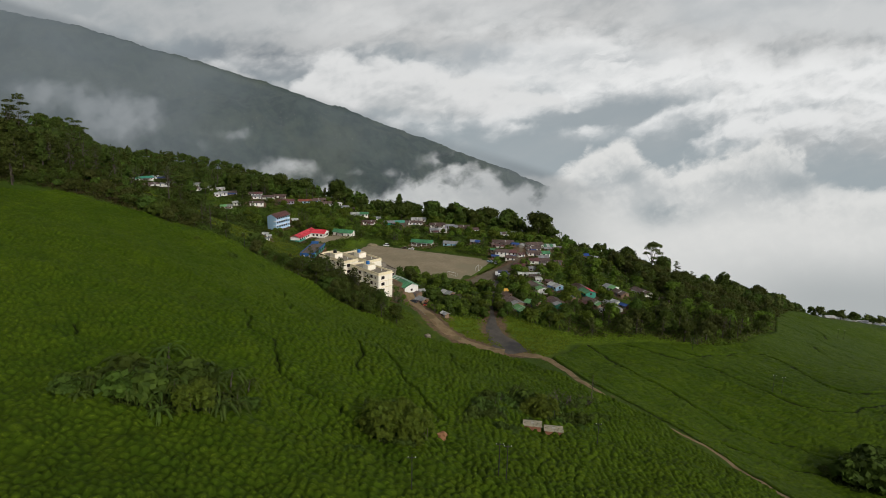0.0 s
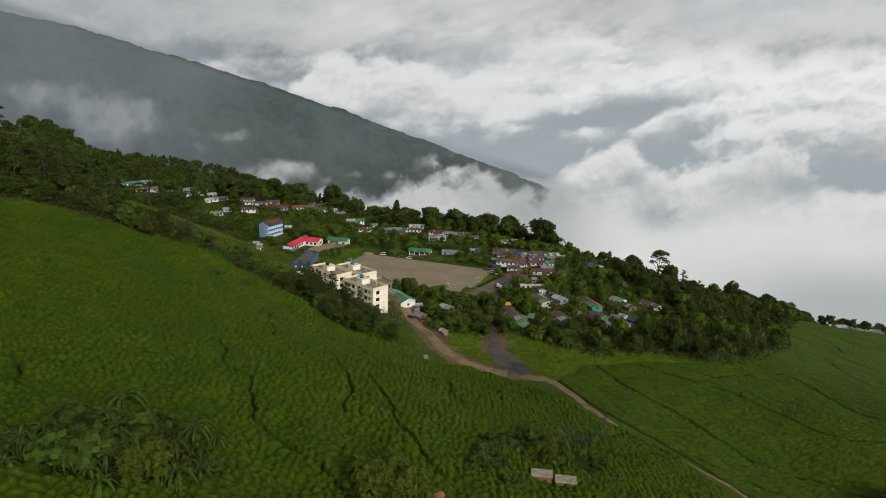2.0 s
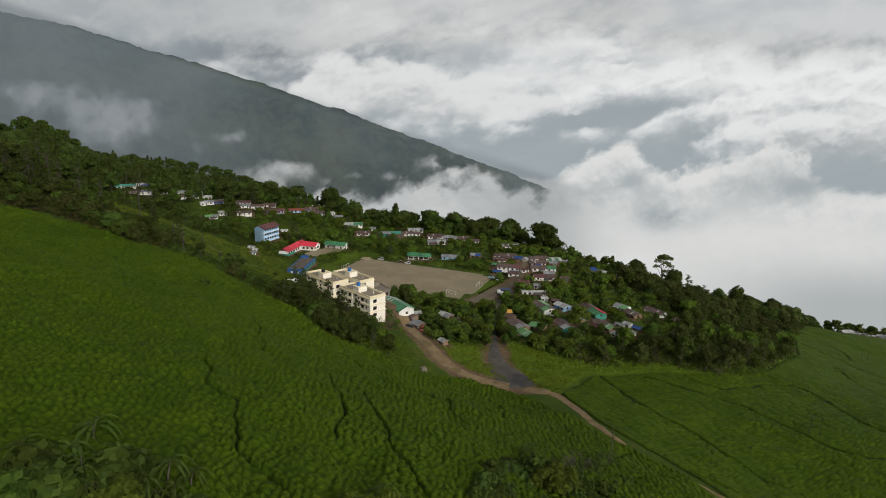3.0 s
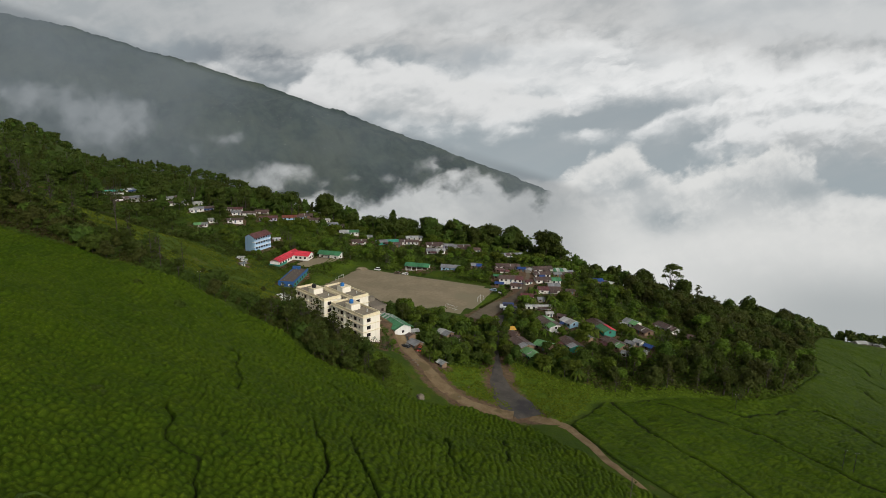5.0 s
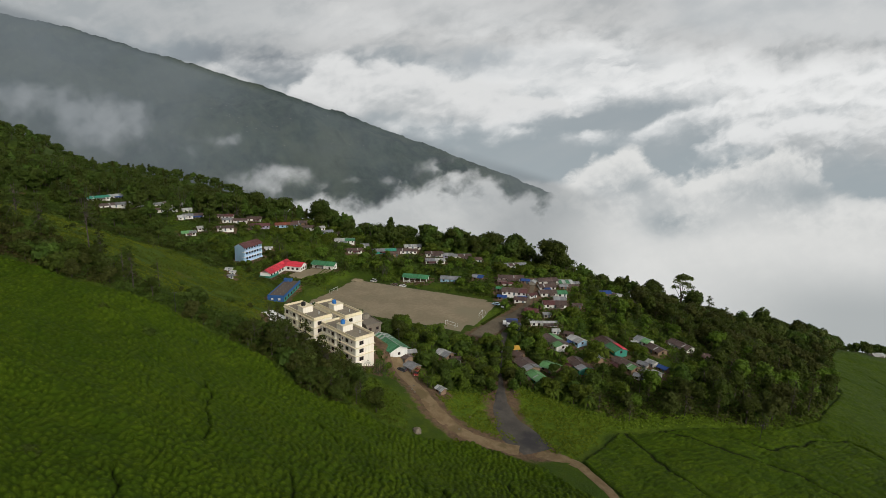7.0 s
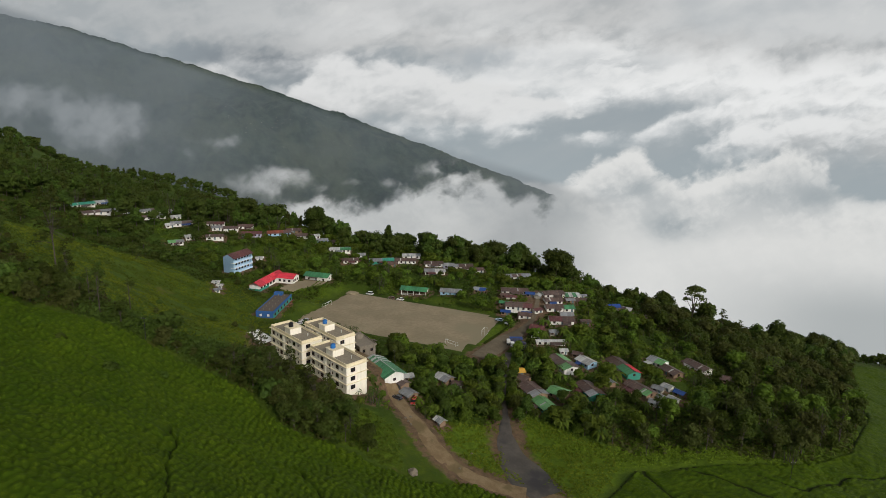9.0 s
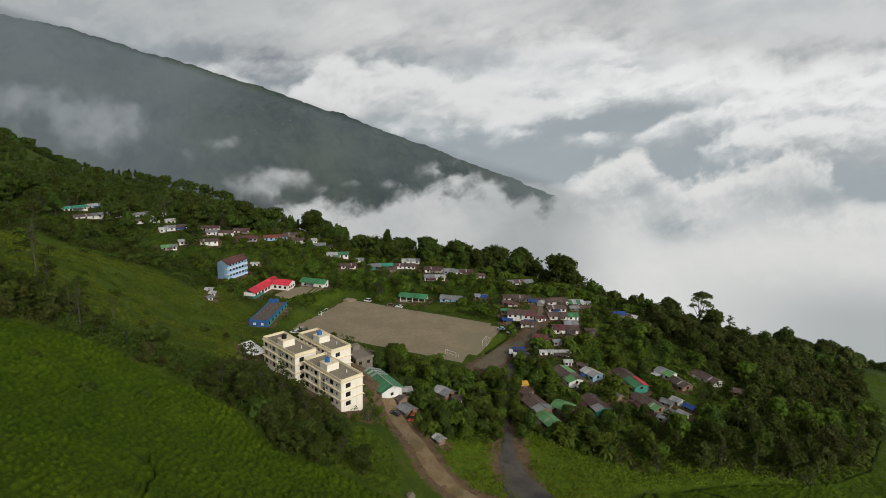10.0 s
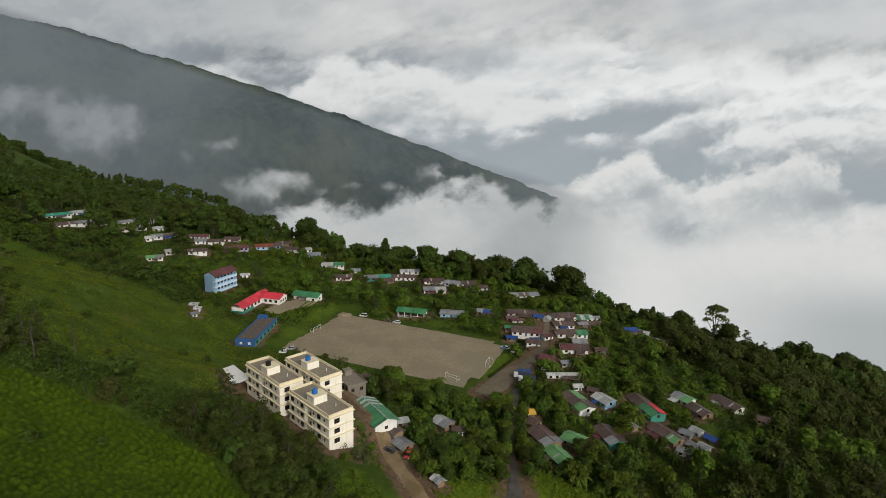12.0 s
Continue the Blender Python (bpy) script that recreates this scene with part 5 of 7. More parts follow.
def red_school():
    s = thing("school_building", pose(-95.5, 396, 4.4, 0, 0, 78), "long white school with a bright red tin roof", "school")
    part("wall", box_bm(-13.5, -2.6, -2, 12.5, 3.4, 3.0), M["white"], s)
    part("wing_wall", box_bm(4.5, -12.5, -2, 12.5, -2.6, 3.0), M["white"], s)
    part("plinth", box_bm(-13.8, -2.9, -3, -4.0, 3.7, 1.3), M["teal"], s, "teal painted lower wall")
    for k in range(8):
        x0, x1 = -14.2 + 27.4 * k / 8, -14.2 + 27.4 * (k + 1) / 8
        dz = 0.03 * (k % 2)
        sheet_roof(s, [(x0, 0.4, 4.9 + dz), (x1, 0.4, 4.9 + dz), (x1, 4.2, 2.9 + dz), (x0, 4.2, 2.9 + dz)], M["roof_red"])
        if x1 < 6:
            sheet_roof(s, [(x0, -3.6, 2.9 + dz), (x1, -3.6, 2.9 + dz), (x1, 0.4, 4.9 + dz), (x0, 0.4, 4.9 + dz)], M["roof_red"])
        else:
            sheet_roof(s, [(x0, -1.6, 3.9 + dz), (x1, -1.6, 3.9 + dz), (x1, 0.4, 4.9 + dz), (x0, 0.4, 4.9 + dz)], M["roof_red"])
    for k in range(4):
        y0, y1 = -13.1 + 13.5 * k / 4, -13.1 + 13.5 * (k + 1) / 4
        dz = 0.03 * (k % 2) + 0.02
        sheet_roof(s, [(3.9, y0, 2.95 + dz), (8.5, y0, 4.9 + dz), (8.5, y1, 4.9 + dz), (3.9, y1, 2.95 + dz)], M["roof_red"])
        sheet_roof(s, [(8.5, y0, 4.9 + dz), (13.1, y0, 2.95 + dz), (13.1, y1, 2.95 + dz), (8.5, y1, 4.9 + dz)], M["roof_red"])
    bm = bmesh.new()
    vs = [bm.verts.new(p) for p in ((4.5, -12.5, 3.0), (12.5, -12.5, 3.0), (8.5, -12.5, 4.8))]
    vs2 = [bm.verts.new((v.co.x, v.co.y + 0.2, v.co.z)) for v in vs]
    bm.faces.new(vs)
    bm.faces.new(vs2[::-1])
    for i in range(3):
        bm.faces.new((vs[i], vs2[i], vs2[(i + 1) % 3], vs[(i + 1) % 3]))
    part("gable_wall", bm, M["white"], s)
    for x in (-11.5, -8.2, -4.9, -1.6, 1.7):
        window(s, pose(x, -2.6, 1.6, 0, 0, 180), 1.5, 1.2)
    for y in (-10.5, -7.5, -4.8):
        window(s, pose(4.5, y, 1.6, 0, 0, 90), 1.3, 1.2)
    for x in (6.2, 8.5, 10.8):
        window(s, pose(x, -12.5, 1.6, 0, 0, 180), 1.1, 1.2)
    FOOTPRINTS.extend([(-95.5, 396, 14, 4.5, 78), (-87.5, 402, 5, 6, 78)])


def blue_hall():
    s = thing("hall", pose(-81.6, 360, 3.0, 0, 0, 87), "flat-roofed hall with strong blue and teal walls", "hall")
    a, b = 14.0, 4.2
    part("wall", box_bm(-a, -b, -1.5, a, b, 3.1), M["blue"], s)
    part("lower_wall", box_bm(-a + 0.2, -b - 0.06, -1.5, a - 0.2, -b + 0.05, 2.3), M["teal"], s, "teal lower wall")
    part("roof_slab", box_bm(-a + 0.3, -b + 0.3, 3.1, a - 0.3, b - 0.3, 3.22), M["roof_hall"], s, "dark worn roof surface")
    bm = bmesh.new()
    add_box(bm, -a, -b, 3.1, a, -b + 0.3, 3.6)
    add_box(bm, -a, b - 0.3, 3.1, a, b, 3.6)
    add_box(bm, -a, -b + 0.3, 3.1, -a + 0.3, b - 0.3, 3.6)
    part("parapet", bm, M["blue"], s)
    part("stair_cabin", box_bm(a - 2.6, b - 4.2, 3.22, a - 0.1, b, 4.7), M["blue"], s, "blue roof cabin")
    for k in range(6):
        window(s, pose(-a + 2.5 + k * 4.6, -b - 0.06, 1.5, 0, 0, 180), 1.5, 1.2)
    for y in (-1.8, 1.8):
        w = window(s, pose(-a, y, 1.6, 0, 0, 90), 1.2, 1.2, M["metal_white"])
        tagged(w, "white shuttered window")
    for k in range(6):
        for yy_ in (-1.4, 1.6):
            part("column_stub", box_bm(-a + 3.0 + k * 4.4 - 0.15, yy_ - 0.15, 3.22, -a + 3.0 + k * 4.4 + 0.15, yy_ + 0.15, 3.95), M["raw_concrete"], s, "bare concrete column stub")
    FOOTPRINTS.append((-82, 360, 14.5, 5, 84))
    for k, (dx, dy, t) in enumerate(((-76.2, 372, 40), (-75.6, 368, 70), (-75.0, 363.5, 20))):
        p = thing("timber_pile", pose(dx, dy, gz(dx, dy), 0, 0, t), "loose pile of sawn orange-brown planks on the grass", "timber", "planks by the hall")
        for j in range(5):
            part("plank", box_bm(-1.6, -0.7 + j * 0.3, 0.02 + 0.05 * (j % 2), 1.6, -0.46 + j * 0.3, 0.12 + 0.05 * (j % 2)), M["roof_orange"], p)


def pavilion():
    s = thing("pavilion", pose(-14.3, 398.6, 0.5, 0, 0, -11), "open spectator pavilion with green tin roof on white posts", "pavilion")
    part("floor_slab", box_bm(-7.2, -3.4, -1, 7.2, 3.2, 0.35), M["concrete"], s)
    part("back_wall", box_bm(-7.0, 2.8, 0.35, 7.0, 3.1, 3.2), M["white"], s)
    for k in range(5):
        x = -6.8 + 3.4 * k
        part("post", box_bm(x - 0.15, -3.2, 0.35, x + 0.15, -2.9, 3.1), M["white"], s)
    for k in range(5):
        x0, x1 = -7.8 + 3.12 * k, -7.8 + 3.12 * (k + 1)
        dz = 0.03 * (k % 2)
        sheet_roof(s, [(x0, -3.9, 3.0 + dz), (x1, -3.9, 3.0 + dz), (x1, 0, 4.5 + dz), (x0, 0, 4.5 + dz)], M["roof_green"])
        sheet_roof(s, [(x0, 0, 4.5 + dz), (x1, 0, 4.5 + dz), (x1, 3.7, 3.1 + dz), (x0, 3.7, 3.1 + dz)], M["roof_green"])
    part("rail", box_bm(-6.8, -3.1, 1.1, 6.8, -3.0, 1.2), M["metal_white"], s)
    FOOTPRINTS.append((-14.3, 398.6, 8, 4.5, -11))


def grey_house():
    z0 = gz(-31, 305) - 0.5
    s = thing("concrete_building", pose(-30.5, 305.0, z0, 0, 0, -55), "unfinished grey concrete building with flat roof", "building")
    top = 9.6 - z0
    part("wall", box_bm(-5.2, -3.4, -3, 5.2, 3.4, top), M["raw_concrete"], s)
    part("roof_slab", box_bm(-5.6, -3.8, top, 5.6, 3.8, top + 0.2), M["raw_concrete"], s)
    bm = bmesh.new()
    for c in ((-5.6, -3.8, 5.6, -3.6), (-5.6, 3.6, 5.6, 3.8), (-5.6, -3.6, -5.4, 3.6), (5.4, -3.6, 5.6, 3.6)):
        add_box(bm, c[0], c[1], top + 0.2, c[2], c[3], top + 0.7)
    part("parapet", bm, M["raw_concrete"], s)
    part("stair_cabin", box_bm(-5.3, -1.0, top + 0.2, -2.9, 2.0, top + 2.2), M["raw_concrete"], s)
    for x in (-3.6, -1.2, 1.2, 3.6):
        window(s, pose(x, -3.4, top - 1.6, 0, 0, 180), 1.3, 1.2)
    for y in (-1.7, 1.7):
        window(s, pose(5.2, y, top - 1.6, 0, 0, -90), 1.1, 1.2)
    FOOTPRINTS.append((-30.5, 305, 6, 4, -55))


def tin_canopy():
    s = thing("canopy", pose(-69, 296.5, 10.6, 0, 0, -47), "pale tin canopy of panels on thin posts", "canopy")
    for i in range(4):
        for j in range(2):
            sheet_roof(s, [(-7 + 3.5 * i, -3.0 + 3.0 * j, 3.1 + 0.25 * j), (-3.55 + 3.5 * i, -3.0 + 3.0 * j, 3.1 + 0.25 * j), (-3.55 + 3.5 * i, -0.06 + 3.0 * j, 3.35 + 0.25 * j), (-7 + 3.5 * i, -0.06 + 3.0 * j, 3.35 + 0.25 * j)], M["metal_white"])
    for x in (-6.8, -2.3, 2.3, 6.6):
        for y in (-2.8, 2.7):
            part("post", box_bm(x - 0.07, y - 0.07, -2.0, x + 0.07, y + 0.07, 3.2 + 0.08 * y), M["metal_dark"], s)
    FOOTPRINTS.append((-69, 296.5, 7.5, 3.5, -47))


blue_school()
red_school()
blue_hall()
pavilion()
grey_house()
tin_canopy()
house(-70.5, 409.5, 13.5, 6.0, -14, ["roof_green"] * 2, "white", "white schoolhouse with a plain green tin roof", 2.8, 1.3)
yard = [(-89, 388), (-80, 386), (-64, 399), (-64, 405), (-78, 407), (-84, 400)]
yx, yy = np.arange(-90, -62, 1.0), np.arange(384, 410, 1.0)
ygx, ygy = np.meshgrid(yx, yy)
me, _, _ = grid_mesh("school_yard", yx, yy, lambda a, b: land(a, b) + 0.08, M["field"], True, inside(ygx.ravel(), ygy.ravel(), yard))
tagged(new("school_yard", me), "bare earth school yard", "yard", kind="structure")
for hx, hy, hl, ht, hr in ((-115, 373, 3.6, 5, "p"), (-111.5, 368.5, 2.6, 10, "p"), (-110, 361, 3.0, 40, "y"), (-110, 428, 5, 20, "p"), (35.5, 336.5, 5.5, 4, "B"), (-27, 322.5, 5, -40, "b"), (44, 366, 5, -10, "B"), (38, 386, 7, 0, "m"), (82, 410, 5, 10, "y")):
    house(hx, hy, hl * 0.7, 1.9, ht, [R_[hr]], "white", "small white hut under a " + NAMES[hr] + " roof", 1.5, 0.35, windows=1, cat="hut")


# ---- vehicles ----
def wheel(parent, x, y, r):
    w = part("wheel", tube_bm([(x, y - 0.1, r), (x, y + 0.1, r)], [r, r], 14), M["rubber"], parent)
    part("rim", tube_bm([(x, y - 0.115, r), (x, y + 0.115, r)], [r * 0.58, r * 0.58], 10), M["car_silver"], w)


def prism(bm, prof, y0, y1, inset=0.0, z_in=1e9):
    """A side profile (x, z) swept across the width; points above z_in move inwards."""
    s0 = [bm.verts.new((x, y0 + (inset if z > z_in else 0), z)) for x, z in prof]
    s1 = [bm.verts.new((x, y1 - (inset if z > z_in else 0), z)) for x, z in prof]
    bm.faces.new(s0)
    bm.faces.new(s1[::-1])
    for i in range(len(prof)):
        j = (i + 1) % len(prof)
        bm.faces.new((s0[j], s0[i], s1[i], s1[j]))


def car(x, y, turn, paint, label, van=False, z=None):
    c = thing("car", pose(x, y, (gz(x, y) + 0.1) if z is None else z, 0, 0, turn), label, "car")
    L_, W_, H_ = (4.0, 1.62, 1.85) if van else (3.9, 1.66, 1.48)
    a, b = L_ / 2, W_ / 2
    bm = bmesh.new()
    hood = -a + (0.75 if van else 1.05)
    prism(bm, [(-a, 0.32), (a, 0.32), (a, 0.95), (a - 0.08, 1.02), (hood + 0.1, 1.0), (hood, 0.95), (-a + 0.1, 0.82), (-a, 0.7)], -b, b)
    bmesh.ops.bevel(bm, geom=bm.edges[:], offset=0.05, segments=1, affect="EDGES")
    part("body", bm, M[paint], c)
    bm = bmesh.new()
    prism(bm, [(hood + 0.05, 0.98), (a - 0.1, 0.98), (a - (0.25 if van else 0.55), H_ - 0.04), (hood + (0.45 if van else 0.75), H_ - 0.04)], -b + 0.06, b - 0.06, 0.14, 1.1)
    part("glasshouse", bm, M["window_dark"], c, "dark car windows")
    part("roof", box_bm(hood + (0.42 if van else 0.72), -b + 0.17, H_ - 0.06, a - (0.22 if van else 0.5), b - 0.17, H_, bevel=0.02), M[paint], c)
    for wx in (-a + 0.75, a - 0.75):
        for wy in (-b + 0.06, b - 0.06):
            wheel(c, wx, wy, 0.31)
    for wy in (-b + 0.3, b - 0.3):
        part("headlight", box_bm(-a - 0.02, wy - 0.16, 0.58, -a + 0.06, wy + 0.16, 0.74), M["metal_white"], c)
        part("tail_light", box_bm(a - 0.05, wy - 0.12, 0.7, a + 0.02, wy + 0.12, 0.9), M["car_red"], c)
    part("bumper", box_bm(-a - 0.06, -b + 0.08, 0.3, -a + 0.05, b - 0.08, 0.5), M["metal_dark"], c)
    part("bumper", box_bm(a - 0.05, -b + 0.08, 0.3, a + 0.06, b - 0.08, 0.5), M["metal_dark"], c)
    return c


for cx, cy, ct, cp, cl, cv in ((-66.5, 347.5, 15, "car_white", "white hatchback parked beside the field", False), (-64.5, 351.5, 25, "car_silver", "silver hatchback parked beside the field", False),
                               (-39.2, 396.5, -20, "car_white", "white van parked at the edge of the field", True), (-26.5, 390.5, -24, "car_brown", "brown pickup parked at the edge of the field", False),
                               (-21.5, 388.5, -20, "car_white", "white saloon parked at the edge of the field", False), (29.8, 360.8, -30, "car_blue", "light blue car parked by the goal", False),
                               (33.6, 357.2, 60, "car_white", "white van parked by the goal", True), (43.8, 345.0, 75, "car_dark", "dark car on the village street", False),
                               (45.0, 339.8, -15, "car_white", "white car on the village street", True), (-13.4, 271.6, -30, "car_dark", "dark car beside the dirt road", False),
                               (-7.4, 271.2, 75, "car_red", "red three-wheel van beside the dirt road", True), (37.3, 325.2, 5, "car_dark", "dark jeep parked in the yard", True)):
    car(cx, cy, ct, cp, cl, cv)


def truck(x, y, turn):
    t = thing("truck", pose(x, y, gz(x, y) + 0.12, 0, 0, turn), "parked lorry with white cab and navy tarpaulin", "truck")
    part("chassis", box_bm(-3.4, -0.95, 0.6, 3.4, 0.95, 0.85), M["metal_dark"], t)
    cab = part("cab", box_bm(-3.4, -1.05, 0.85, -1.7, 1.05, 2.5, bevel=0.12), M["car_white"], t)
    part("windscreen", box_bm(-3.43, -0.9, 1.65, -3.3, 0.9, 2.3), M["window_dark"], cab)
    part("cargo_bed", box_bm(-1.55, -1.1, 0.85, 3.4, 1.1, 1.9), M["wood_wall"], t)
    bm = bmesh.new()
    prism(bm, [(-1.6, 1.85), (3.45, 1.85), (3.45, 2.6), (2.5, 2.85), (-0.7, 2.9), (-1.6, 2.65)], -1.15, 1.15, 0.25, 2.2)
    part("tarpaulin", bm, M["tarp_navy"], t, "navy tarpaulin over the load")
    for wx in (-2.6, 1.4, 2.5):
        for wy in (-0.95, 0.95):
            wheel(t, wx, wy, 0.46)


truck(35.6, 328.2, -4)
truck(34.2, 332.0, -2)


# ---- goals, posts, tanks, rocks ----
def goal(x, y, turn, label):
    g = thing("goal", pose(x, y, 0.06, 0, 0, turn), label, "goal")
    for yy in (-2.9, 2.9):
        part("post", tube_bm([(0, yy, 0), (0, yy, 2.3)], [0.07, 0.07]), M["metal_white"], g)
        part("stay", tube_bm([(0, yy, 2.3), (1.5, yy, 1.9), (1.9, yy, 0)], [0.045] * 3), M["metal_white"], g)
    part("crossbar", tube_bm([(0, -2.9, 2.3), (0, 2.9, 2.3)], [0.07, 0.07]), M["metal_white"], g)
    part("ground_bar", tube_bm([(1.9, -2.9, 0.05), (1.9, 2.9, 0.05)], [0.045, 0.045]), M["metal_white"], g)


goal(20.8, 343.0, -20, "white steel goal frame at the end of the field")
goal(-58.0, 374.8, 158, "white steel goal frame under the grass bank")
goal(5.5, 327.5, 52, "leaning white goal frame at the field edge")


def pole(x, y, h, label, arm=True, r=0.09):
    p = thing("power_pole", pose(x, y, gz(x, y) - 0.2), label, "pole", "power poles")
    part("shaft", tube_bm([(0, 0, 0), (0.04, 0, h * 0.5), (0, 0, h)], [r * 1.2, r, r * 0.8], 7), M["metal_dark"], p)
    if arm:
        part("crossarm", box_bm(-0.7, -0.05, h - 0.5, 0.7, 0.05, h - 0.38), M["metal_dark"], p)
        for x0 in (-0.6, 0.0, 0.6):
            part("insulator", tube_bm([(x0, 0, h - 0.38), (x0, 0, h - 0.2)], [0.05, 0.03], 6), M["metal_white"], p)


for x_, y_, h_ in ((37.0, 123.0, 7.5), (11.0, 93.5, 9.0), (12.4, 93.2, 9.0), (-4.0, 83.0, 7.5), (114, 250, 7.0), (130, 212, 8.0), (133, 211, 8.0), (271, 380, 8.0), (276, 381, 8.0), (-83, 240, 7), (-17, 300, 7.5), (27, 300, 8), (48, 352, 8)):
    pole(x_, y_, h_, "thin dark power pole standing in the bushes")


def tank_box(x, y, turn):
    z0 = gz(x, y)
    t = thing("water_cistern", pose(x, y, z0 + 0.45, 0, 0, turn), "low concrete cistern with mossy slab roof", "cistern", "two cisterns")
    part("wall", box_bm(-2.0, -1.1, -2.5, 2.0, 1.1, 1.5), M["brick_red"], t, "reddish block walls")
    part("slab", box_bm(-2.25, -1.35, 1.5, 2.25, 1.35, 1.72, bevel=0.04), M["mossy"], t, "pale weathered mossy slab")
    part("hatch", box_bm(-0.4, -0.4, 1.75, 0.4, 0.4, 1.87), M["concrete"], t)


tank_box(22.2, 125.8, -8)
tank_box(27.1, 125.1, -8)


def lump(name, x, y, sx, sy, sz, mat, label, cat, seed, sink=0.3):
    """An uneven rounded mass."""
    n, m_ = 22, 12
    vs, fs = [], []
    for j in range(m_ + 1):
        for i in range(n):
            th, ph = 2 * math.pi * i / n, math.pi * j / m_
            d = Vector((math.cos(th) * math.sin(ph), math.sin(th) * math.sin(ph), math.cos(ph)))
            r = 1 + 0.35 * noise.noise(d * 1.7 + Vector((seed, 0, 0))) + 0.15 * noise.noise(d * 4 + Vector((0, seed, 0)))
            vs.append((d.x * r * sx, d.y * r * sy, d.z * r * sz))
    for j in range(m_):
        for i in range(n):
            fs.append((j * n + i, (j + 1) * n + i, (j + 1) * n + (i + 1) % n, j * n + (i + 1) % n))
    ob = new(name, mesh(name, vs, fs, mat))
    ob.location = (x, y, gz(x, y) + sz * (1 - sink) - sz * 0.3)
    return tagged(ob, label, cat)


lump("boulder", -5.5, 229.5, 1.5, 1.2, 1.1, M["stone"], "pale brown boulder beside the dirt road", "rock", 3.0)
lump("sand_mound", -49, 397.5, 3.2, 2.2, 0.9, M["field"], "low heap of grey sand on the field", "sand heap", 5.0)
lump("soil_slump", 0.8, 107.5, 1.7, 1.4, 1.5, M["soil"], "bare patch of red earth among the bushes", "soil", 8.0)
for k_, (x_, y_) in enumerate(((-8.5, 256), (-9.5, 258), (-8, 259.5), (-7.5, 254.5), (-24, 262), (-21.5, 263.5), (-25, 259.5), (8, 237.5), (12, 247))):
    lump("stone_rubble", x_, y_, 0.42, 0.36, 0.3, M["stone"], "pale rubble stones lying by the road", "stones", 11.0 + k_)


# ---- trees and bushes ----
rng = np.random.default_rng(7)


def leaf_quads(centres, normals, size, aspect=1.6, r=None):
    """Small leaf sprays: one bent quad at each centre."""
    r = rng if r is None else r
    n = len(centres)
    up = r.normal(size=(n, 3))
    t = np.cross(normals, up)
    t /= np.linalg.norm(t, axis=1, keepdims=True) + 1e-9
    b = np.cross(normals, t)
    s = (size * r.uniform(0.6, 1.35, n))[:, None]
    t, b = t * s * aspect * 0.5, b * s * 0.5
    v = np.stack([centres - t, centres + b * 0.9 + normals * s * 0.1, centres + t, centres - b * 0.9 - normals * s * 0.15], 1).reshape(-1, 3)
    return v, np.arange(4 * n).reshape(-1, 4)


def core_ball(c, rad, r, n=9, m=6):
    """A dented inner mass that closes the crown behind its leaves."""
    th, ph = np.meshgrid(np.arange(n) * 2 * np.pi / n, np.linspace(0.06, np.pi - 0.06, m))
    d = np.stack([np.cos(th) * np.sin(ph), np.sin(th) * np.sin(ph), np.cos(ph)], -1).reshape(-1, 3)
    v = c + d * rad * r.uniform(0.72, 0.95, (len(d), 1))
    ii = np.arange(n * m).reshape(m, n)
    nx = np.roll(ii, -1, 1)
    return v, np.stack([ii[:-1], ii[1:], nx[1:], nx[:-1]], -1).reshape(-1, 4)


def join(parts_):
    vs, qs, k = [], [], 0
    for v, q in parts_:
        vs.append(v)
        qs.append(q + k)
        k += len(v)
    return np.concatenate(vs), np.concatenate(qs)


def crown(lobes, leaves, size, core=0.8, droop=0.0, seed=1, fine=(9, 6)):
    """A crown of several lobes, each a shell of leaf sprays round a dented core."""
    r = np.random.default_rng(seed)
    out = []
    for cx, cy, cz, rx, ry, rz in lobes:
        n = int(leaves * (rx * ry * rz) ** 0.67 / 2.0)
        d = r.normal(size=(n, 3))
        d /= np.linalg.norm(d, axis=1, keepdims=True)
        d[:, 2] = np.where(d[:, 2] < -0.5, -d[:, 2], d[:, 2])
        rad = 0.80 + 0.30 * r.random(n) ** 1.5
        lump_ = 1 + 0.16 * np.sin(d[:, 0] * 5 + seed) * np.cos(d[:, 1] * 4 + d[:, 2] * 5)
        c = np.array([cx, cy, cz]) + d * np.array([rx, ry, rz]) * (rad * lump_)[:, None]
        c[:, 2] -= droop * r.random(n)
        nn = d + 0.52 * r.normal(size=(n, 3)) + np.array([0, 0, 0.25])
        nn /= np.linalg.norm(nn, axis=1, keepdims=True)
        out.append(leaf_quads(c, nn, size, 1.3, r))
        if core:
            out.append(core_ball(np.array([cx, cy, cz]), np.array([rx, ry, rz]) * core, r, *fine))
    return join(out)


def stem(points, radii, sides=6):
    """A tapered tube as arrays of verts and quads."""
    rings = []
    for i, p in enumerate(points):
        a = Vector(points[min(i + 1, len(points) - 1)]) - Vector(points[max(i - 1, 0)])
        a.normalize()
        s1 = a.orthogonal().normalized()
        s2 = a.cross(s1)
        rings += [tuple(Vector(p) + radii[i] * (math.cos(2 * math.pi * k / sides) * s1 + math.sin(2 * math.pi * k / sides) * s2)) for k in range(sides)]
    ii = np.arange(len(points) * sides).reshape(-1, sides)
    nx = np.roll(ii, -1, 1)
    return np.array(rings), np.stack([ii[:-1], nx[:-1], nx[1:], ii[1:]], -1).reshape(-1, 4)


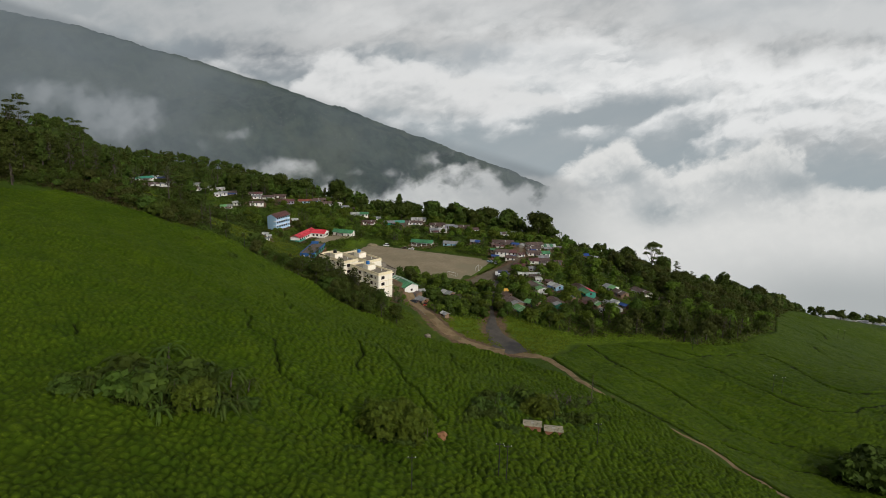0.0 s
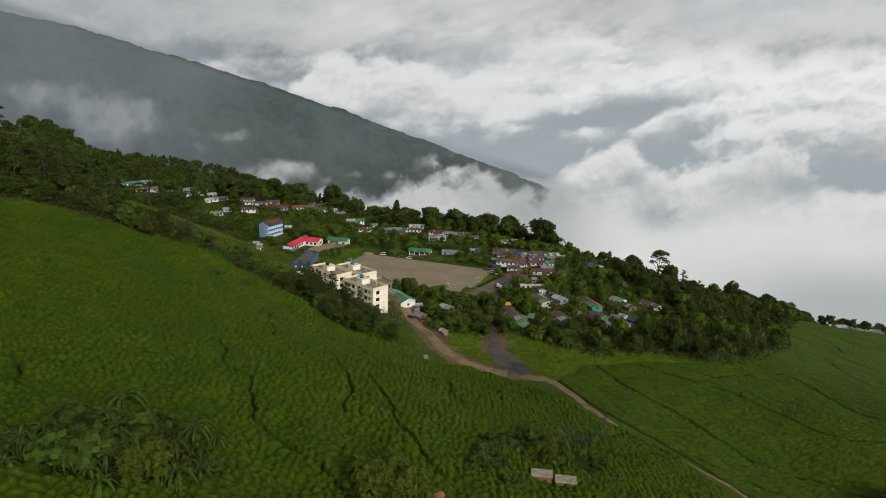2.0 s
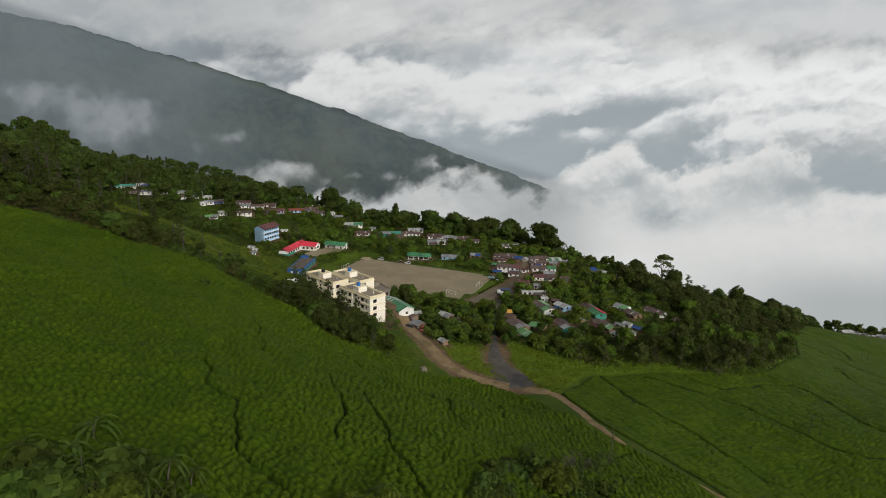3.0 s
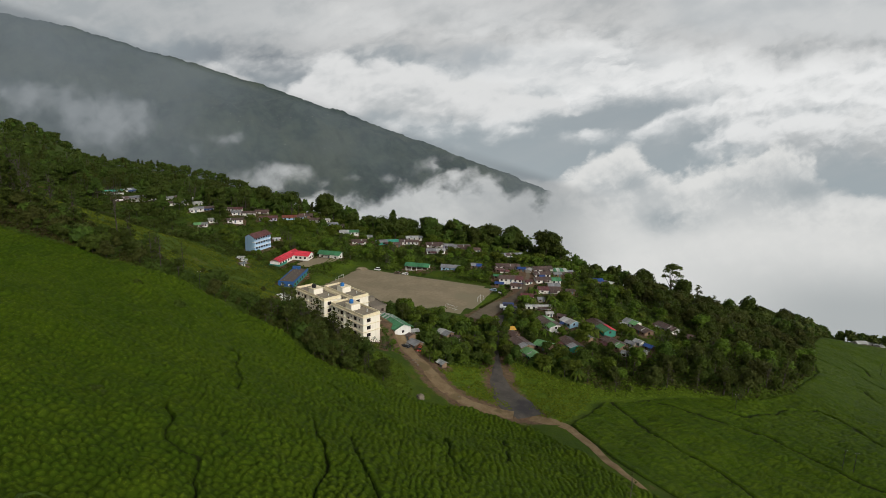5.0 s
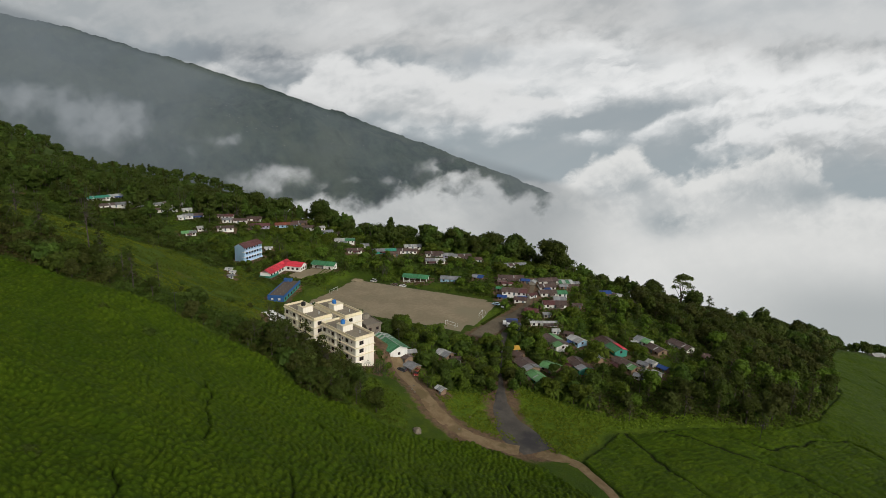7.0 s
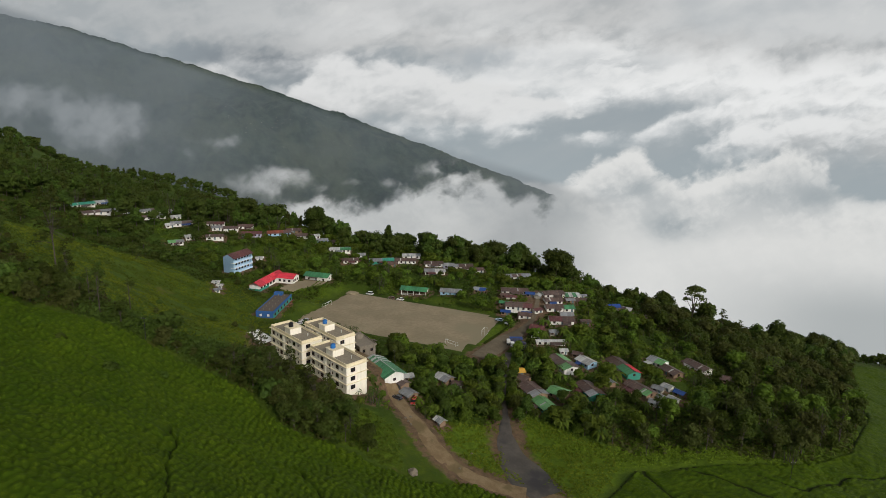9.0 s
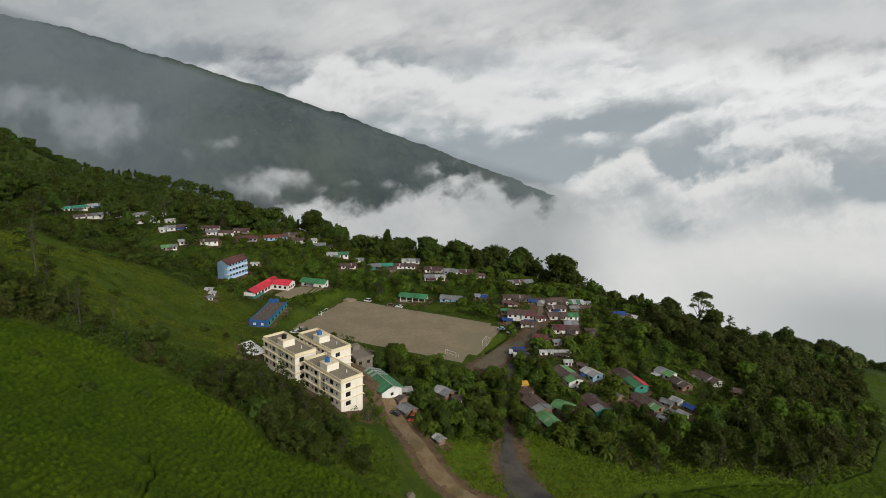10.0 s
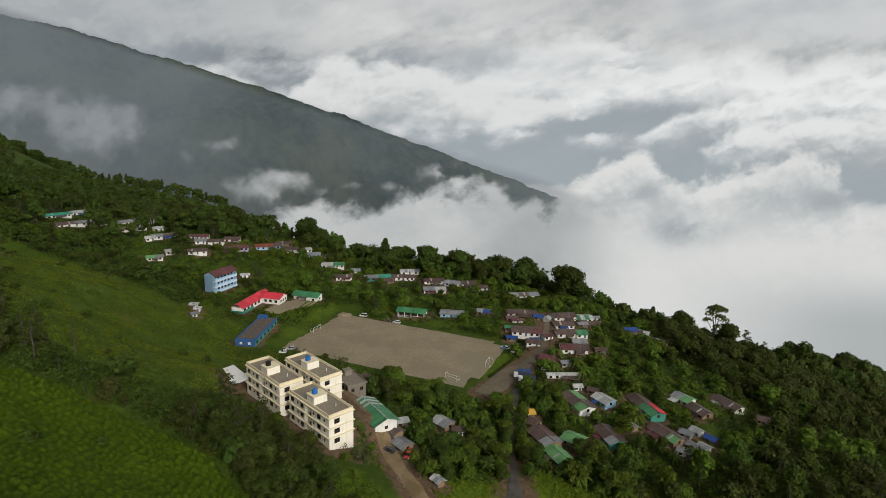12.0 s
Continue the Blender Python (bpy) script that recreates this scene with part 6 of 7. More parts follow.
def wood(lobes, h, r0, seed):
    """Trunk and limbs that reach into the lobes."""
    r = random.Random(seed)
    fork = h * 0.42
    out = [stem([(0, 0, -1.0), (0.1, 0.05, fork * 0.5), (0.0, 0.1, fork), (0.05, 0, h * 0.72)], [r0 * 1.25, r0, r0 * 0.8, r0 * 0.3])]
    for l in lobes:
        s = (r.uniform(-.05, .05), r.uniform(-.05, .05), fork * r.uniform(0.75, 1.25))
        mid = (l[0] * 0.5, l[1] * 0.5, (s[2] + l[2]) * 0.5 + 0.2)
        out.append(stem([s, mid, (l[0], l[1], l[2])], [r0 * 0.5, r0 * 0.32, r0 * 0.12], 5))
    return join(out)


def lobes_round(h, w, n, seed, low=0.33):
    r = random.Random(seed)
    out = [(0, 0, h * 0.72, w * 0.55, w * 0.55, h * 0.26)]
    for i in range(n):
        a = 2 * math.pi * (i + r.uniform(-.3, .3)) / n
        d = w * r.uniform(0.35, 0.6)
        rr = w * r.uniform(0.34, 0.5)
        out.append((d * math.cos(a), d * math.sin(a), h * r.uniform(low, 0.78), rr, rr * r.uniform(0.85, 1.15), rr * r.uniform(0.7, 0.95)))
    return out


KINDS = {}


def kind(name, crown_vq, wood_vq, leaf, h, far=None, farther=None):
    KINDS[name] = dict(crown=far or crown_vq, deep=farther or far or crown_vq, wood=stem([(0, 0, -1), (0, 0, h * 0.6)], [0.03 * h, 0.01 * h], 5) if far else wood_vq, leaf=leaf, h=h, crown_me=big_mesh("crown", *crown_vq, M[leaf]), wood_me=big_mesh("trunk", *wood_vq, M["bark"], True))


for nm, h, w, n, lf, sd in (("round_a", 10.0, 4.4, 7, "leaf_mid", 1), ("round_b", 12.5, 5.4, 9, "leaf_dark", 2), ("round_c", 8.0, 3.8, 6, "leaf_olive", 3), ("round_d", 7.0, 3.4, 6, "leaf_bright", 4), ("round_e", 11.5, 4.4, 8, "leaf_dark", 5)):
    lb = lobes_round(h, w, n, sd)
    kind(nm, crown(lb, 82, 0.66, 0.82, 0.2, sd), wood(lb, h, 0.026 * h, sd), lf, h, crown(lb, 34, 0.72, 0.88, 0.2, sd + 50, (5, 4)), crown(lb, 10, 1.1, 0.92, 0.2, sd + 80, (5, 4)))

lb = [(0, 0, 12.5, 2.2, 2.2, 3.2), (0.6, 0.3, 9.0, 2.5, 2.3, 2.4), (-0.8, 0.4, 6.5, 2.4, 2.6, 2.0), (0.3, -0.7, 15.5, 1.4, 1.4, 1.6)]
kind("tall", crown(lb, 120, 0.6, 0.78, 0.3, 11), wood(lb, 16, 0.26, 11), "leaf_dark", 16.5, crown(lb, 22, 0.95, 0.82, 0.3, 61, (5, 4)))
lb = [(0, 0, 18.2, 2.9, 2.9, 1.2), (3.2, 0.6, 17.0, 2.5, 2.2, 1.1), (-3.2, -0.8, 16.8, 2.6, 2.2, 1.1), (0.5, 2.8, 17.2, 2.4, 2.0, 1.0), (-0.8, -2.9, 15.8, 2.2, 2.0, 1.0), (2.6, -2.0, 13.8, 2.0, 1.7, 0.9), (-2.6, 1.8, 13.2, 2.0, 1.6, 0.9), (0.4, -1.0, 11.0, 1.8, 1.5, 0.9), (1.5, 1.2, 8.5, 1.5, 1.3, 0.8)]
kind("umbrella", crown(lb, 120, 0.5, 0.55, 0.3, 12), wood(lb, 19, 0.36, 12), "leaf_olive", 19.5)
# open feathery tree: tiers of drooping sprays on thin limbs
fr = random.Random(5)
lb = []
for i in range(22):
    zz = 4.0 + 10.5 * i / 21
    aa, dd = fr.uniform(0, 6.28), fr.uniform(0.6, 1.0) * (3.3 - 2.5 * i / 21)
    lb.append((dd * math.cos(aa), dd * math.sin(aa), zz, 0.95, 0.95, 0.34))
for fname, fleaf in (("feathery", "leaf_olive"), ("feathery_dark", "leaf_dark")):
    kind(fname, crown(lb, 110, 0.48, 0.0, 0.5, 13), wood(lb, 15.5, 0.20, 13), fleaf, 15.5, crown(lb, 40, 0.9, 0.0, 0.5, 63))
lb = [(l[0] * 0.9, l[1] * 0.9, l[2], 0.7, 0.7, 0.3) for l in lb[::3]] + [(0, 0, 15.2, 0.6, 0.6, 0.7)]
kind("sparse", crown(lb, 70, 0.5, 0.0, 0.4, 14), wood(lb, 18, 0.24, 14), "leaf_olive", 17.0)
# wide tree with flat tiers of foliage on long bare limbs
fr = random.Random(9)
lb = []
for i in range(17):
    zz, aa = 6.0 + 13.5 * i / 16, i * 2.4 + fr.uniform(-.4, .4)
    dd = fr.uniform(0.55, 1.0) * (5.6 - 3.6 * (i / 16) ** 2)
    lb.append((dd * math.cos(aa), dd * math.sin(aa), zz, fr.uniform(1.2, 2.0), fr.uniform(1.2, 2.0), 0.42))
kind("layered", crown(lb, 150, 0.42, 0.0, 0.35, 15), wood(lb, 20, 0.19, 15), "leaf_dark", 20.0)
# leafless shrub of forked grey branches
fr = random.Random(4)
twigs = []
for i in range(9):
    aa, ll = i * 0.7 + fr.uniform(-.3, .3), fr.uniform(2.2, 3.6)
    tip = Vector((math.cos(aa) * ll * 0.75, math.sin(aa) * ll * 0.75, ll))
    twigs.append(stem([(0, 0, -0.3), tuple(tip * 0.45 + Vector((0, 0, 0.3))), tuple(tip)], [0.11, 0.07, 0.03], 5))
    for j in range(4):
        s0 = tip * fr.uniform(0.4, 0.85)
        e0 = s0 + Vector((fr.uniform(-1, 1), fr.uniform(-1, 1), fr.uniform(0.2, 1.1)))
        twigs.append(stem([tuple(s0), tuple(e0)], [0.045, 0.02], 4))
kind("bare", leaf_quads(np.array([[0.4, 0.2, 2.6], [-0.6, 0.3, 2.9], [0.1, -0.7, 3.1]]), np.array([[0, 0, 1.0]] * 3), 0.3), join(twigs), "leaf_olive", 3.8)
lb = lobes_round(3.2, 2.3, 5, 21, 0.3)
kind("bush_a", crown(lb, 90, 0.6, 0.8, 0.1, 21), wood(lb, 3.0, 0.08, 21), "leaf_mid", 3.2)
lb = lobes_round(4.0, 2.6, 6, 22, 0.3)
kind("bush_b", crown(lb, 85, 0.65, 0.8, 0.2, 22), wood(lb, 3.6, 0.09, 22), "leaf_bright", 4.0)


def arching(n, h, ln, wd, seed, stems=1, lift=0.0):
    """Plants with long arching leaves: bananas, palms and tall canes."""
    r = np.random.default_rng(seed)
    crown_, wood_ = [], []
    for s in range(stems):
        bx, by = r.normal(0, 0.5 * (stems > 1) * stems ** 0.5, 2)
        hh = h * r.uniform(0.75, 1.1)
        wood_.append(stem([(bx, by, -0.6), (bx * 1.1, by * 1.1, hh * 0.5), (bx * 1.25, by * 1.25, hh)], [0.13, 0.11, 0.05], 5))
        for i in range(n):
            a = 2 * np.pi * (i + r.random()) / n
            d = np.array([math.cos(a), math.sin(a), 0])
            side = np.array([-d[1], d[0], 0])
            L_ = ln * r.uniform(0.7, 1.2)
            rise = r.uniform(0.2, 0.9) + lift * r.uniform(0.4, 1.0)
            b0 = np.array([bx * 1.25, by * 1.25, hh * r.uniform(0.75, 1.0)])
            ts = np.linspace(0, 1, 5)
            mid = [b0 + d * L_ * t + np.array([0, 0, L_ * (rise * t - (0.55 + rise) * t * t)]) for t in ts]
            ws = [wd * 0.25, wd, wd * 0.95, wd * 0.6, wd * 0.08]
            v = np.array([p + sgn * side * w_ * 0.5 + np.array([0, 0, -abs(sgn) * w_ * 0.18]) for p, w_ in zip(mid, ws) for sgn in (-1, 0, 1)])
            q = [(3 * j + k, 3 * j + k + 1, 3 * j + k + 4, 3 * j + k + 3) for j in range(4) for k in (0, 1)]
            crown_.append((v, np.array(q)))
    return join(crown_), join(wood_)


def pinnate(stems, fronds, h, ln, leaflet, seed, spread=1.6, lift=0.7):
    """A clump of arching fronds, each a thin rib with rows of narrow leaflets."""
    r = np.random.default_rng(seed)
    c, nn, wood_ = [], [], []
    for s in range(stems):
        bx, by = r.normal(0, spread * 0.5, 2)
        hh = h * r.uniform(0.4, 1.0)
        wood_.append(stem([(bx, by, -0.5), (bx, by, hh)], [0.07, 0.03], 5))
        for i in range(fronds):
            a = 2 * np.pi * (i + r.random()) / fronds
            d, L_, rise = np.array([math.cos(a), math.sin(a), 0]), ln * r.uniform(0.7, 1.25), lift * r.uniform(0.5, 1.5)
            side = np.array([-d[1], d[0], 0])
            for t in np.linspace(0.15, 1, 9):
                p = np.array([bx, by, hh]) + d * L_ * t + np.array([0, 0, L_ * (rise * t - (0.45 + rise) * t * t)])
                for sg in (-1, 1):
                    c.append(p + side * sg * leaflet * 0.55 * (1.1 - 0.6 * t))
                    nn.append(np.array([0, 0, 1.0]) + 0.35 * r.normal(size=3) + side * sg * 0.3 + d * 0.3)
    nn = np.array(nn)
    return leaf_quads(np.array(c), nn / np.linalg.norm(nn, axis=1, keepdims=True), leaflet, 2.5, r), join(wood_)


cv, wv = arching(8, 2.6, 2.4, 0.7, 31, 3)
kind("banana", cv, wv, "leaf_bright", 4.0)
cv, wv = arching(11, 6.0, 2.4, 0.45, 32, 1)
kind("palm", cv, wv, "leaf_mid", 7.0)
cv, wv = arching(7, 6.5, 2.2, 0.32, 33, 9)
kind("bamboo", cv, wv, "leaf_mid", 8.0)
cv, wv = arching(9, 2.0, 2.2, 0.36, 35, 6, 1.1)
kind("frond", cv, wv, "leaf_mid", 3.6)
cv, wv = pinnate(22, 6, 4.6, 1.2, 0.42, 36, 2.4, 1.5)
kind("cane", cv, wv, "leaf_bright", 5.0)
cv, wv = pinnate(9, 9, 1.6, 1.8, 0.45, 34)
kind("fern", cv, wv, "leaf_mid", 2.8)

TREE_LABELS = {"round_a": "broad leafy tree with a dense green crown", "round_b": "large dark green tree with a billowing crown", "round_c": "olive green tree with a rounded crown", "round_d": "young bright green tree among houses",
               "round_e": "dark evergreen tree with a lumpy crown", "tall": "tall slender dark green tree", "umbrella": "tall bare-stemmed tree with flat spreading crown", "feathery": "thin feathery tree with open drooping branches", "feathery_dark": "thin dark green feathery tree on the scrub edge",
               "sparse": "tall half-bare tree with sparse tufts", "bush_a": "dense green bush on the slope", "bush_b": "bright green rounded bush", "banana": "clump of banana plants with broad arching leaves",
               "palm": "slim palm with arching fronds", "bamboo": "leaning bamboo clump with fine leaves", "fern": "clump of tall arching fern-like leaves", "frond": "dark clump of tall arching broad-leaved fronds", "cane": "upright clump of pale green canes in the tea", "layered": "tall dark tree with flat open tiers", "bare": "leafless grey branching shrub in the tea"}


def plant(name, x, y, scale, turn, sink=0.15, squash=1.0):
    """One plant of a kind as a thing of its own."""
    k = KINDS[name]
    cat = "bush" if name in ("bush_a", "bush_b", "fern", "banana", "bamboo", "frond", "cane", "bare") else "tree"
    t = thing(cat if cat == "tree" else {"bush_a": "bush", "bush_b": "bush", "fern": "fern_clump", "banana": "banana_plant", "bamboo": "bamboo_clump", "frond": "fern_clump", "cane": "cane_clump", "bare": "bare_shrub"}[name], pose(x, y, gz(x, y) - sink, 0, 0, turn), TREE_LABELS[name], cat)
    t.scale = (scale, scale, scale * squash)
    for nm_, me_ in (("trunk", k["wood_me"]), ("crown", k["crown_me"])):
        o = new(nm_, me_)
        o.parent = t
        if name in ("banana", "palm", "bamboo", "fern", "frond", "cane"):
            o.name = "stem" if nm_ == "trunk" else "leaves"
            tagged(o, kind="stuff")
    return t


# tall crowns along the eastern ridge
er = random.Random(77)
for i in range(13):
    f = i / 12
    nm = er.choice(["round_b", "round_e", "round_a", "tall"])
    plant(nm, 208 + 128 * f + er.uniform(-6, 6), 448 + 95 * f + er.uniform(-6, 6), er.uniform(11, 17) / KINDS[nm]["h"], er.uniform(0, 360))

# single trees that stand out
for nm, x, y, h, tn in (("umbrella", 161, 441, 29, 20), ("round_b", 388, 728, 34, 0), ("round_b", 330, 560, 22, 0), ("round_e", 342, 566, 18, 0), ("round_b", 352, 560, 14, 50), ("round_b", 72, 440, 23, 90), ("tall", 123, 440, 15, 0), ("round_b", 141, 440, 18, 0), ("round_e", 168, 440, 21, 30), ("feathery_dark", 180, 440, 21, 0), ("round_a", 225, 455, 21, 0), ("round_b", 268, 480, 17, 0), ("round_b", 262, 474, 14, 50), ("feathery", 196, 448, 16, 0), ("round_b", 52, 470, 22, 0), ("round_b", 36, 466, 20, 60), ("bamboo", 62, 462, 14, 0), ("bamboo", 68, 460, 13, 90), ("layered", -128, 272, 25, 80), ("feathery_dark", -150, 268, 19, 30), ("feathery_dark", -138, 262, 15, 0), ("feathery_dark", -118, 262, 12, 60), ("feathery_dark", -106, 258, 11, 120), ("feathery_dark", -112, 252, 9, 10), ("feathery_dark", -166, 262, 20, 10), ("layered", -186, 298, 27, 120), ("layered", -178, 292, 23, 20), ("feathery_dark", -172, 258, 18, 200), ("feathery_dark", -205, 282, 26, 40), ("layered", -208, 292, 31, 70), ("feathery_dark", -158, 268, 18, 0),
                        ("tall", 178, 452, 18, 50), ("round_b", -88, 484, 21, 0), ("round_b", -83, 488, 17, 90), ("tall", -36, 466, 20, 0), ("round_e", -30, 470, 15, 60), ("round_b", 22, 458, 15, 10), ("round_e", 6, 464, 17, 40), ("round_b", 78, 453, 19, 70),
                        ("round_e", 84, 448, 15, 70), ("round_b", -183, 512, 20, 30), ("round_b", -172, 506, 18, 130), ("round_b", -140, 500, 20, 200), ("round_e", -128, 505, 17, 0), ("round_c", 250, 490, 15, 0), ("round_c", 262, 500, 13, 80),
                        ("sparse", -99, 246, 13, 0), ("sparse", -96, 257, 12, 70), ("sparse", -104, 250, 12, 150), ("feathery_dark", -45, 252, 14, 0), ("feathery_dark", -38, 247, 14, 70), ("feathery", -33, 249, 12, 140), ("feathery", -51, 254, 11, 200),
                        ("feathery", -57, 262, 13, 30), ("feathery", -29, 247, 9, 100), ("feathery_dark", -43, 244, 11, 170), ("feathery", -62, 268, 11, 10), ("feathery_dark", -50, 247, 14, 45), ("feathery", -40, 250, 11, 25), ("feathery", -36, 244, 12, 115), ("round_b", -17, 306, 9, 0), ("tall", -20, 312, 8, 0),
                        ("round_c", 128, 268, 11, 0), ("feathery", 92, 262, 12, 40), ("feathery", 70, 257, 9, 10), ("feathery", 118, 268, 13, 0), ("feathery", 140, 276, 13, 70), ("feathery", 155, 288, 14, 170), ("feathery", 106, 266, 11, 220)):
    plant(nm, x, y, h / KINDS[nm]["h"], tn)
for x, y, s, tn, nm in ((-62, 94, 1.0, 0, "frond"), (-59, 97, 1.25, 40, "frond"), (-55, 98, 0.75, 80, "palm"), (-52, 96, 1.5, 130, "bush_a"), (-50, 100, 0.9, 200, "palm"), (-47, 96, 0.7, 20, "palm"), (-44, 99, 1.2, 60, "bush_a"), (-41, 98, 1.2, 15, "frond"), (-56, 94, 1.3, 75, "bush_a"), (-53, 103, 1.5, 35, "frond"), (-47, 103, 1.6, 35, "bush_a"),
                        (-58, 101, 1.5, 100, "bush_a"), (-38, 100, 0.9, 10, "frond"), (-64, 92, 1.0, 50, "bush_a"), (-49, 93, 1.0, 10, "frond"), (-43, 95, 0.9, 70, "cane"), (-39, 95, 0.8, 70, "fern"), (-36, 101, 0.8, 0, "fern"), (-66, 97, 1.0, 120, "fern"), (-45, 106, 0.9, 10, "bush_a"),
                        (-10, 103, 0.9, 0, "cane"), (-8, 106, 1.1, 70, "cane"), (-11.5, 106, 0.95, 10, "cane"), (-6, 104, 0.95, 120, "cane"), (-13, 103, 0.7, 70, "bush_b"), (-4.5, 106, 0.8, 150, "frond"), (-9, 109, 0.9, 20, "frond"), (-7, 100.5, 0.7, 220, "fern"),
                        (22, 139, 1.5, 30, "bush_a"), (26, 137, 1.0, 90, "cane"), (25, 142, 1.3, 45, "frond"), (30, 141, 1.3, 10, "bush_a"), (29, 137, 1.0, 0, "frond"), (34, 150, 1.5, 20, "bare"), (30, 147, 1.2, 90, "bare"), (18, 137, 1.0, 60, "fern"), (24, 134, 1.0, 160, "cane"), (34, 146, 1.0, 0, "frond"), (38, 142, 1.0, 0, "bush_a"), (8, 122, 1.0, 0, "bush_a"),
                        (37, 152, 0.9, 100, "frond"), (41, 157, 1.0, 160, "bush_a"), (44, 161, 1.1, 60, "bare"), (39, 148, 0.9, 30, "frond"), (14, 131, 0.9, 0, "frond"), (10, 127, 1.1, 0, "bush_a"), (12, 134, 1.0, 40, "bush_a"), (48, 170, 0.55, 20, "sparse"), (20, 130, 0.8, 20, "frond"),
                        (12, 126, 0.9, 0, "fern"), (5, 119, 0.8, 90, "fern"), (14, 119, 0.8, 20, "bush_a"), (46, 153, 0.9, 50, "fern"), (41, 137, 0.8, 80, "fern"), (36, 135, 0.8, 30, "fern"), (17, 122, 0.7, 30, "fern"), (124, 158, 2.2, 0, "bush_a"), (129, 155, 2.6, 50, "bush_a"), (127, 161, 2.2, 90, "bush_a"), (132, 159, 2.6, 20, "bush_a"), (122, 162, 1.2, 0, "fern"),
                        (136, 166, 2.6, 20, "bush_a"), (131, 152, 2.0, 70, "bush_a"), (-67, 150, 0.6, 0, "fern"), (-15, 92, 0.7, 0, "fern"), (-95, 222, 0.8, 0, "bush_a"), (-80, 216, 0.9, 40, "bush_a"), (-72, 226, 0.7, 80, "bush_a")):
    sq = 0.7 if nm == "bamboo" else 1.0
    plant(nm, x, y, s * (1.4 if y < 112 else 1.15), tn, 0.1, sq)


# woods, gardens and hedges
def free(x, y, gap=1.5):
    """Whether points stand clear of houses, roads and the field."""
    ok = in_rect(x, y, *FIELD) > 2.0 + gap
    for road, w in ((DIRT_ROAD, 4.5), (PAVED_ROAD, 2.4), (TRACK, 2.5), (STREET, 5.5)):
        ok &= line_distance(x, y, road) > w + gap * 0.5
    for cx, cy, hl, hw, tn in FOOTPRINTS:
        near = (np.abs(x - cx) < 40) & (np.abs(y - cy) < 40)
        ok &= ~near | (in_rect(x, y, cx, cy, hl, hw, tn) > gap)
    return ok & ~inside(x, y, yard)


def in_front(x, y, deep):
    """Whether a tree here would stand close below a house on its open side."""
    hit = np.zeros(len(x), bool)
    for cx, cy, hl, hw, tn in FOOTPRINTS:
        r_ = (hl + hw) * 0.5
        hit |= (np.abs(x - cx - (cy - y) * cx / cy * -1) < r_) & (cy - y > 0) & (cy - y < hw + deep)
    return hit


FOREST_EAST = [(62, 257), (126, 264), (150, 277), (197, 331), (250, 420), (291, 470), (340, 545), (250, 570), (110, 520), (112, 430), (118, 350), (136, 318), (104, 288), (76, 283), (52, 274)]
STRIP = [(-200, 232), (-157, 240), (-126, 240), (-110, 237), (-99, 240), (-88, 240), (-76, 242), (-62, 242), (-52, 240), (-41, 231), (-25, 231), (-8, 229), (-12, 248), (-20, 256), (-32, 252), (-48, 258), (-62, 268), (-70, 264), (-80, 257), (-95, 256), (-125, 262), (-165, 274), (-205, 290)]


def scatter(x0, x1, y0, y1, step, seed):
    r = np.random.default_rng(seed)
    gx, gy = np.meshgrid(np.arange(x0, x1, step), np.arange(y0, y1, step))
    return gx.ravel() + r.uniform(-.45, .45, gx.size) * step, gy.ravel() + r.uniform(-.45, .45, gx.size) * step, r


spots = []          # kind, x, y, height
def sow(x, y, ok, r, kinds, lo, hi):
    ok = ok & (np.abs(x) < 0.80 * y + 10)
    for a, b in zip(x[ok], y[ok]):
        spots.append((kinds[int(r.integers(len(kinds)))], a, b, r.uniform(lo, hi), r.uniform(0, 360)))


tea_any = lambda x, y: inside(x, y, TEA_WEST) | inside(x, y, TEA_EAST)
x, y, r = scatter(50, 345, 255, 545, 9.2, 1)
back = y > 345
sow(x, y, ~back & inside(x, y, FOREST_EAST) & free(x, y, 2.5) & ~in_front(x, y, 9), r, ["round_a", "round_c", "round_a", "round_e", "feathery", "feathery_dark", "round_b", "round_d"], 6, 13)
sow(x, y, back & inside(x, y, FOREST_EAST) & free(x, y, 2.5) & ~in_front(x, y, 9), r, ["round_a", "round_c", "round_e", "round_a", "round_c", "round_c", "round_b"], 7, 14)
x, y, r = scatter(64, 240, 285, 470, 11.0, 31)
sow(x, y, inside(x, y, FOREST_EAST) & free(x, y, 1.5) & ~in_front(x, y, 6) & (r.random(len(x)) < 0.55), r, ["palm", "banana", "bamboo", "palm"], 6, 11)
x, y, r = scatter(-125, 112, 447, 466, 4.6, 33)
sow(x, y, free(x, y, 1.2) & ~in_front(x, y, 3.0), r, ["bush_b", "banana", "round_d", "bush_b", "palm"], 3.0, 5.5)
x, y, r = scatter(-120, 110, 466, 492, 4.6, 32)
sow(x, y, free(x, y, 1.5), r, ["bush_b", "round_d", "bush_b", "bush_a"], 3.0, 6.0)
x, y, r = scatter(-330, 150, 440, 512, 8.0, 2)
sow(x, y, (y > 452 + 0.0 * x) & free(x, y, 3) & ~in_front(x, y, 8) & (r.random(len(x)) < 0.85) & ~inside(x, y, FOREST_EAST), r, ["round_b", "round_e", "round_a", "round_b", "tall", "round_a", "bamboo"], 8, 19)
x, y, r = scatter(-420, -118, 300, 660, 11.6, 3)
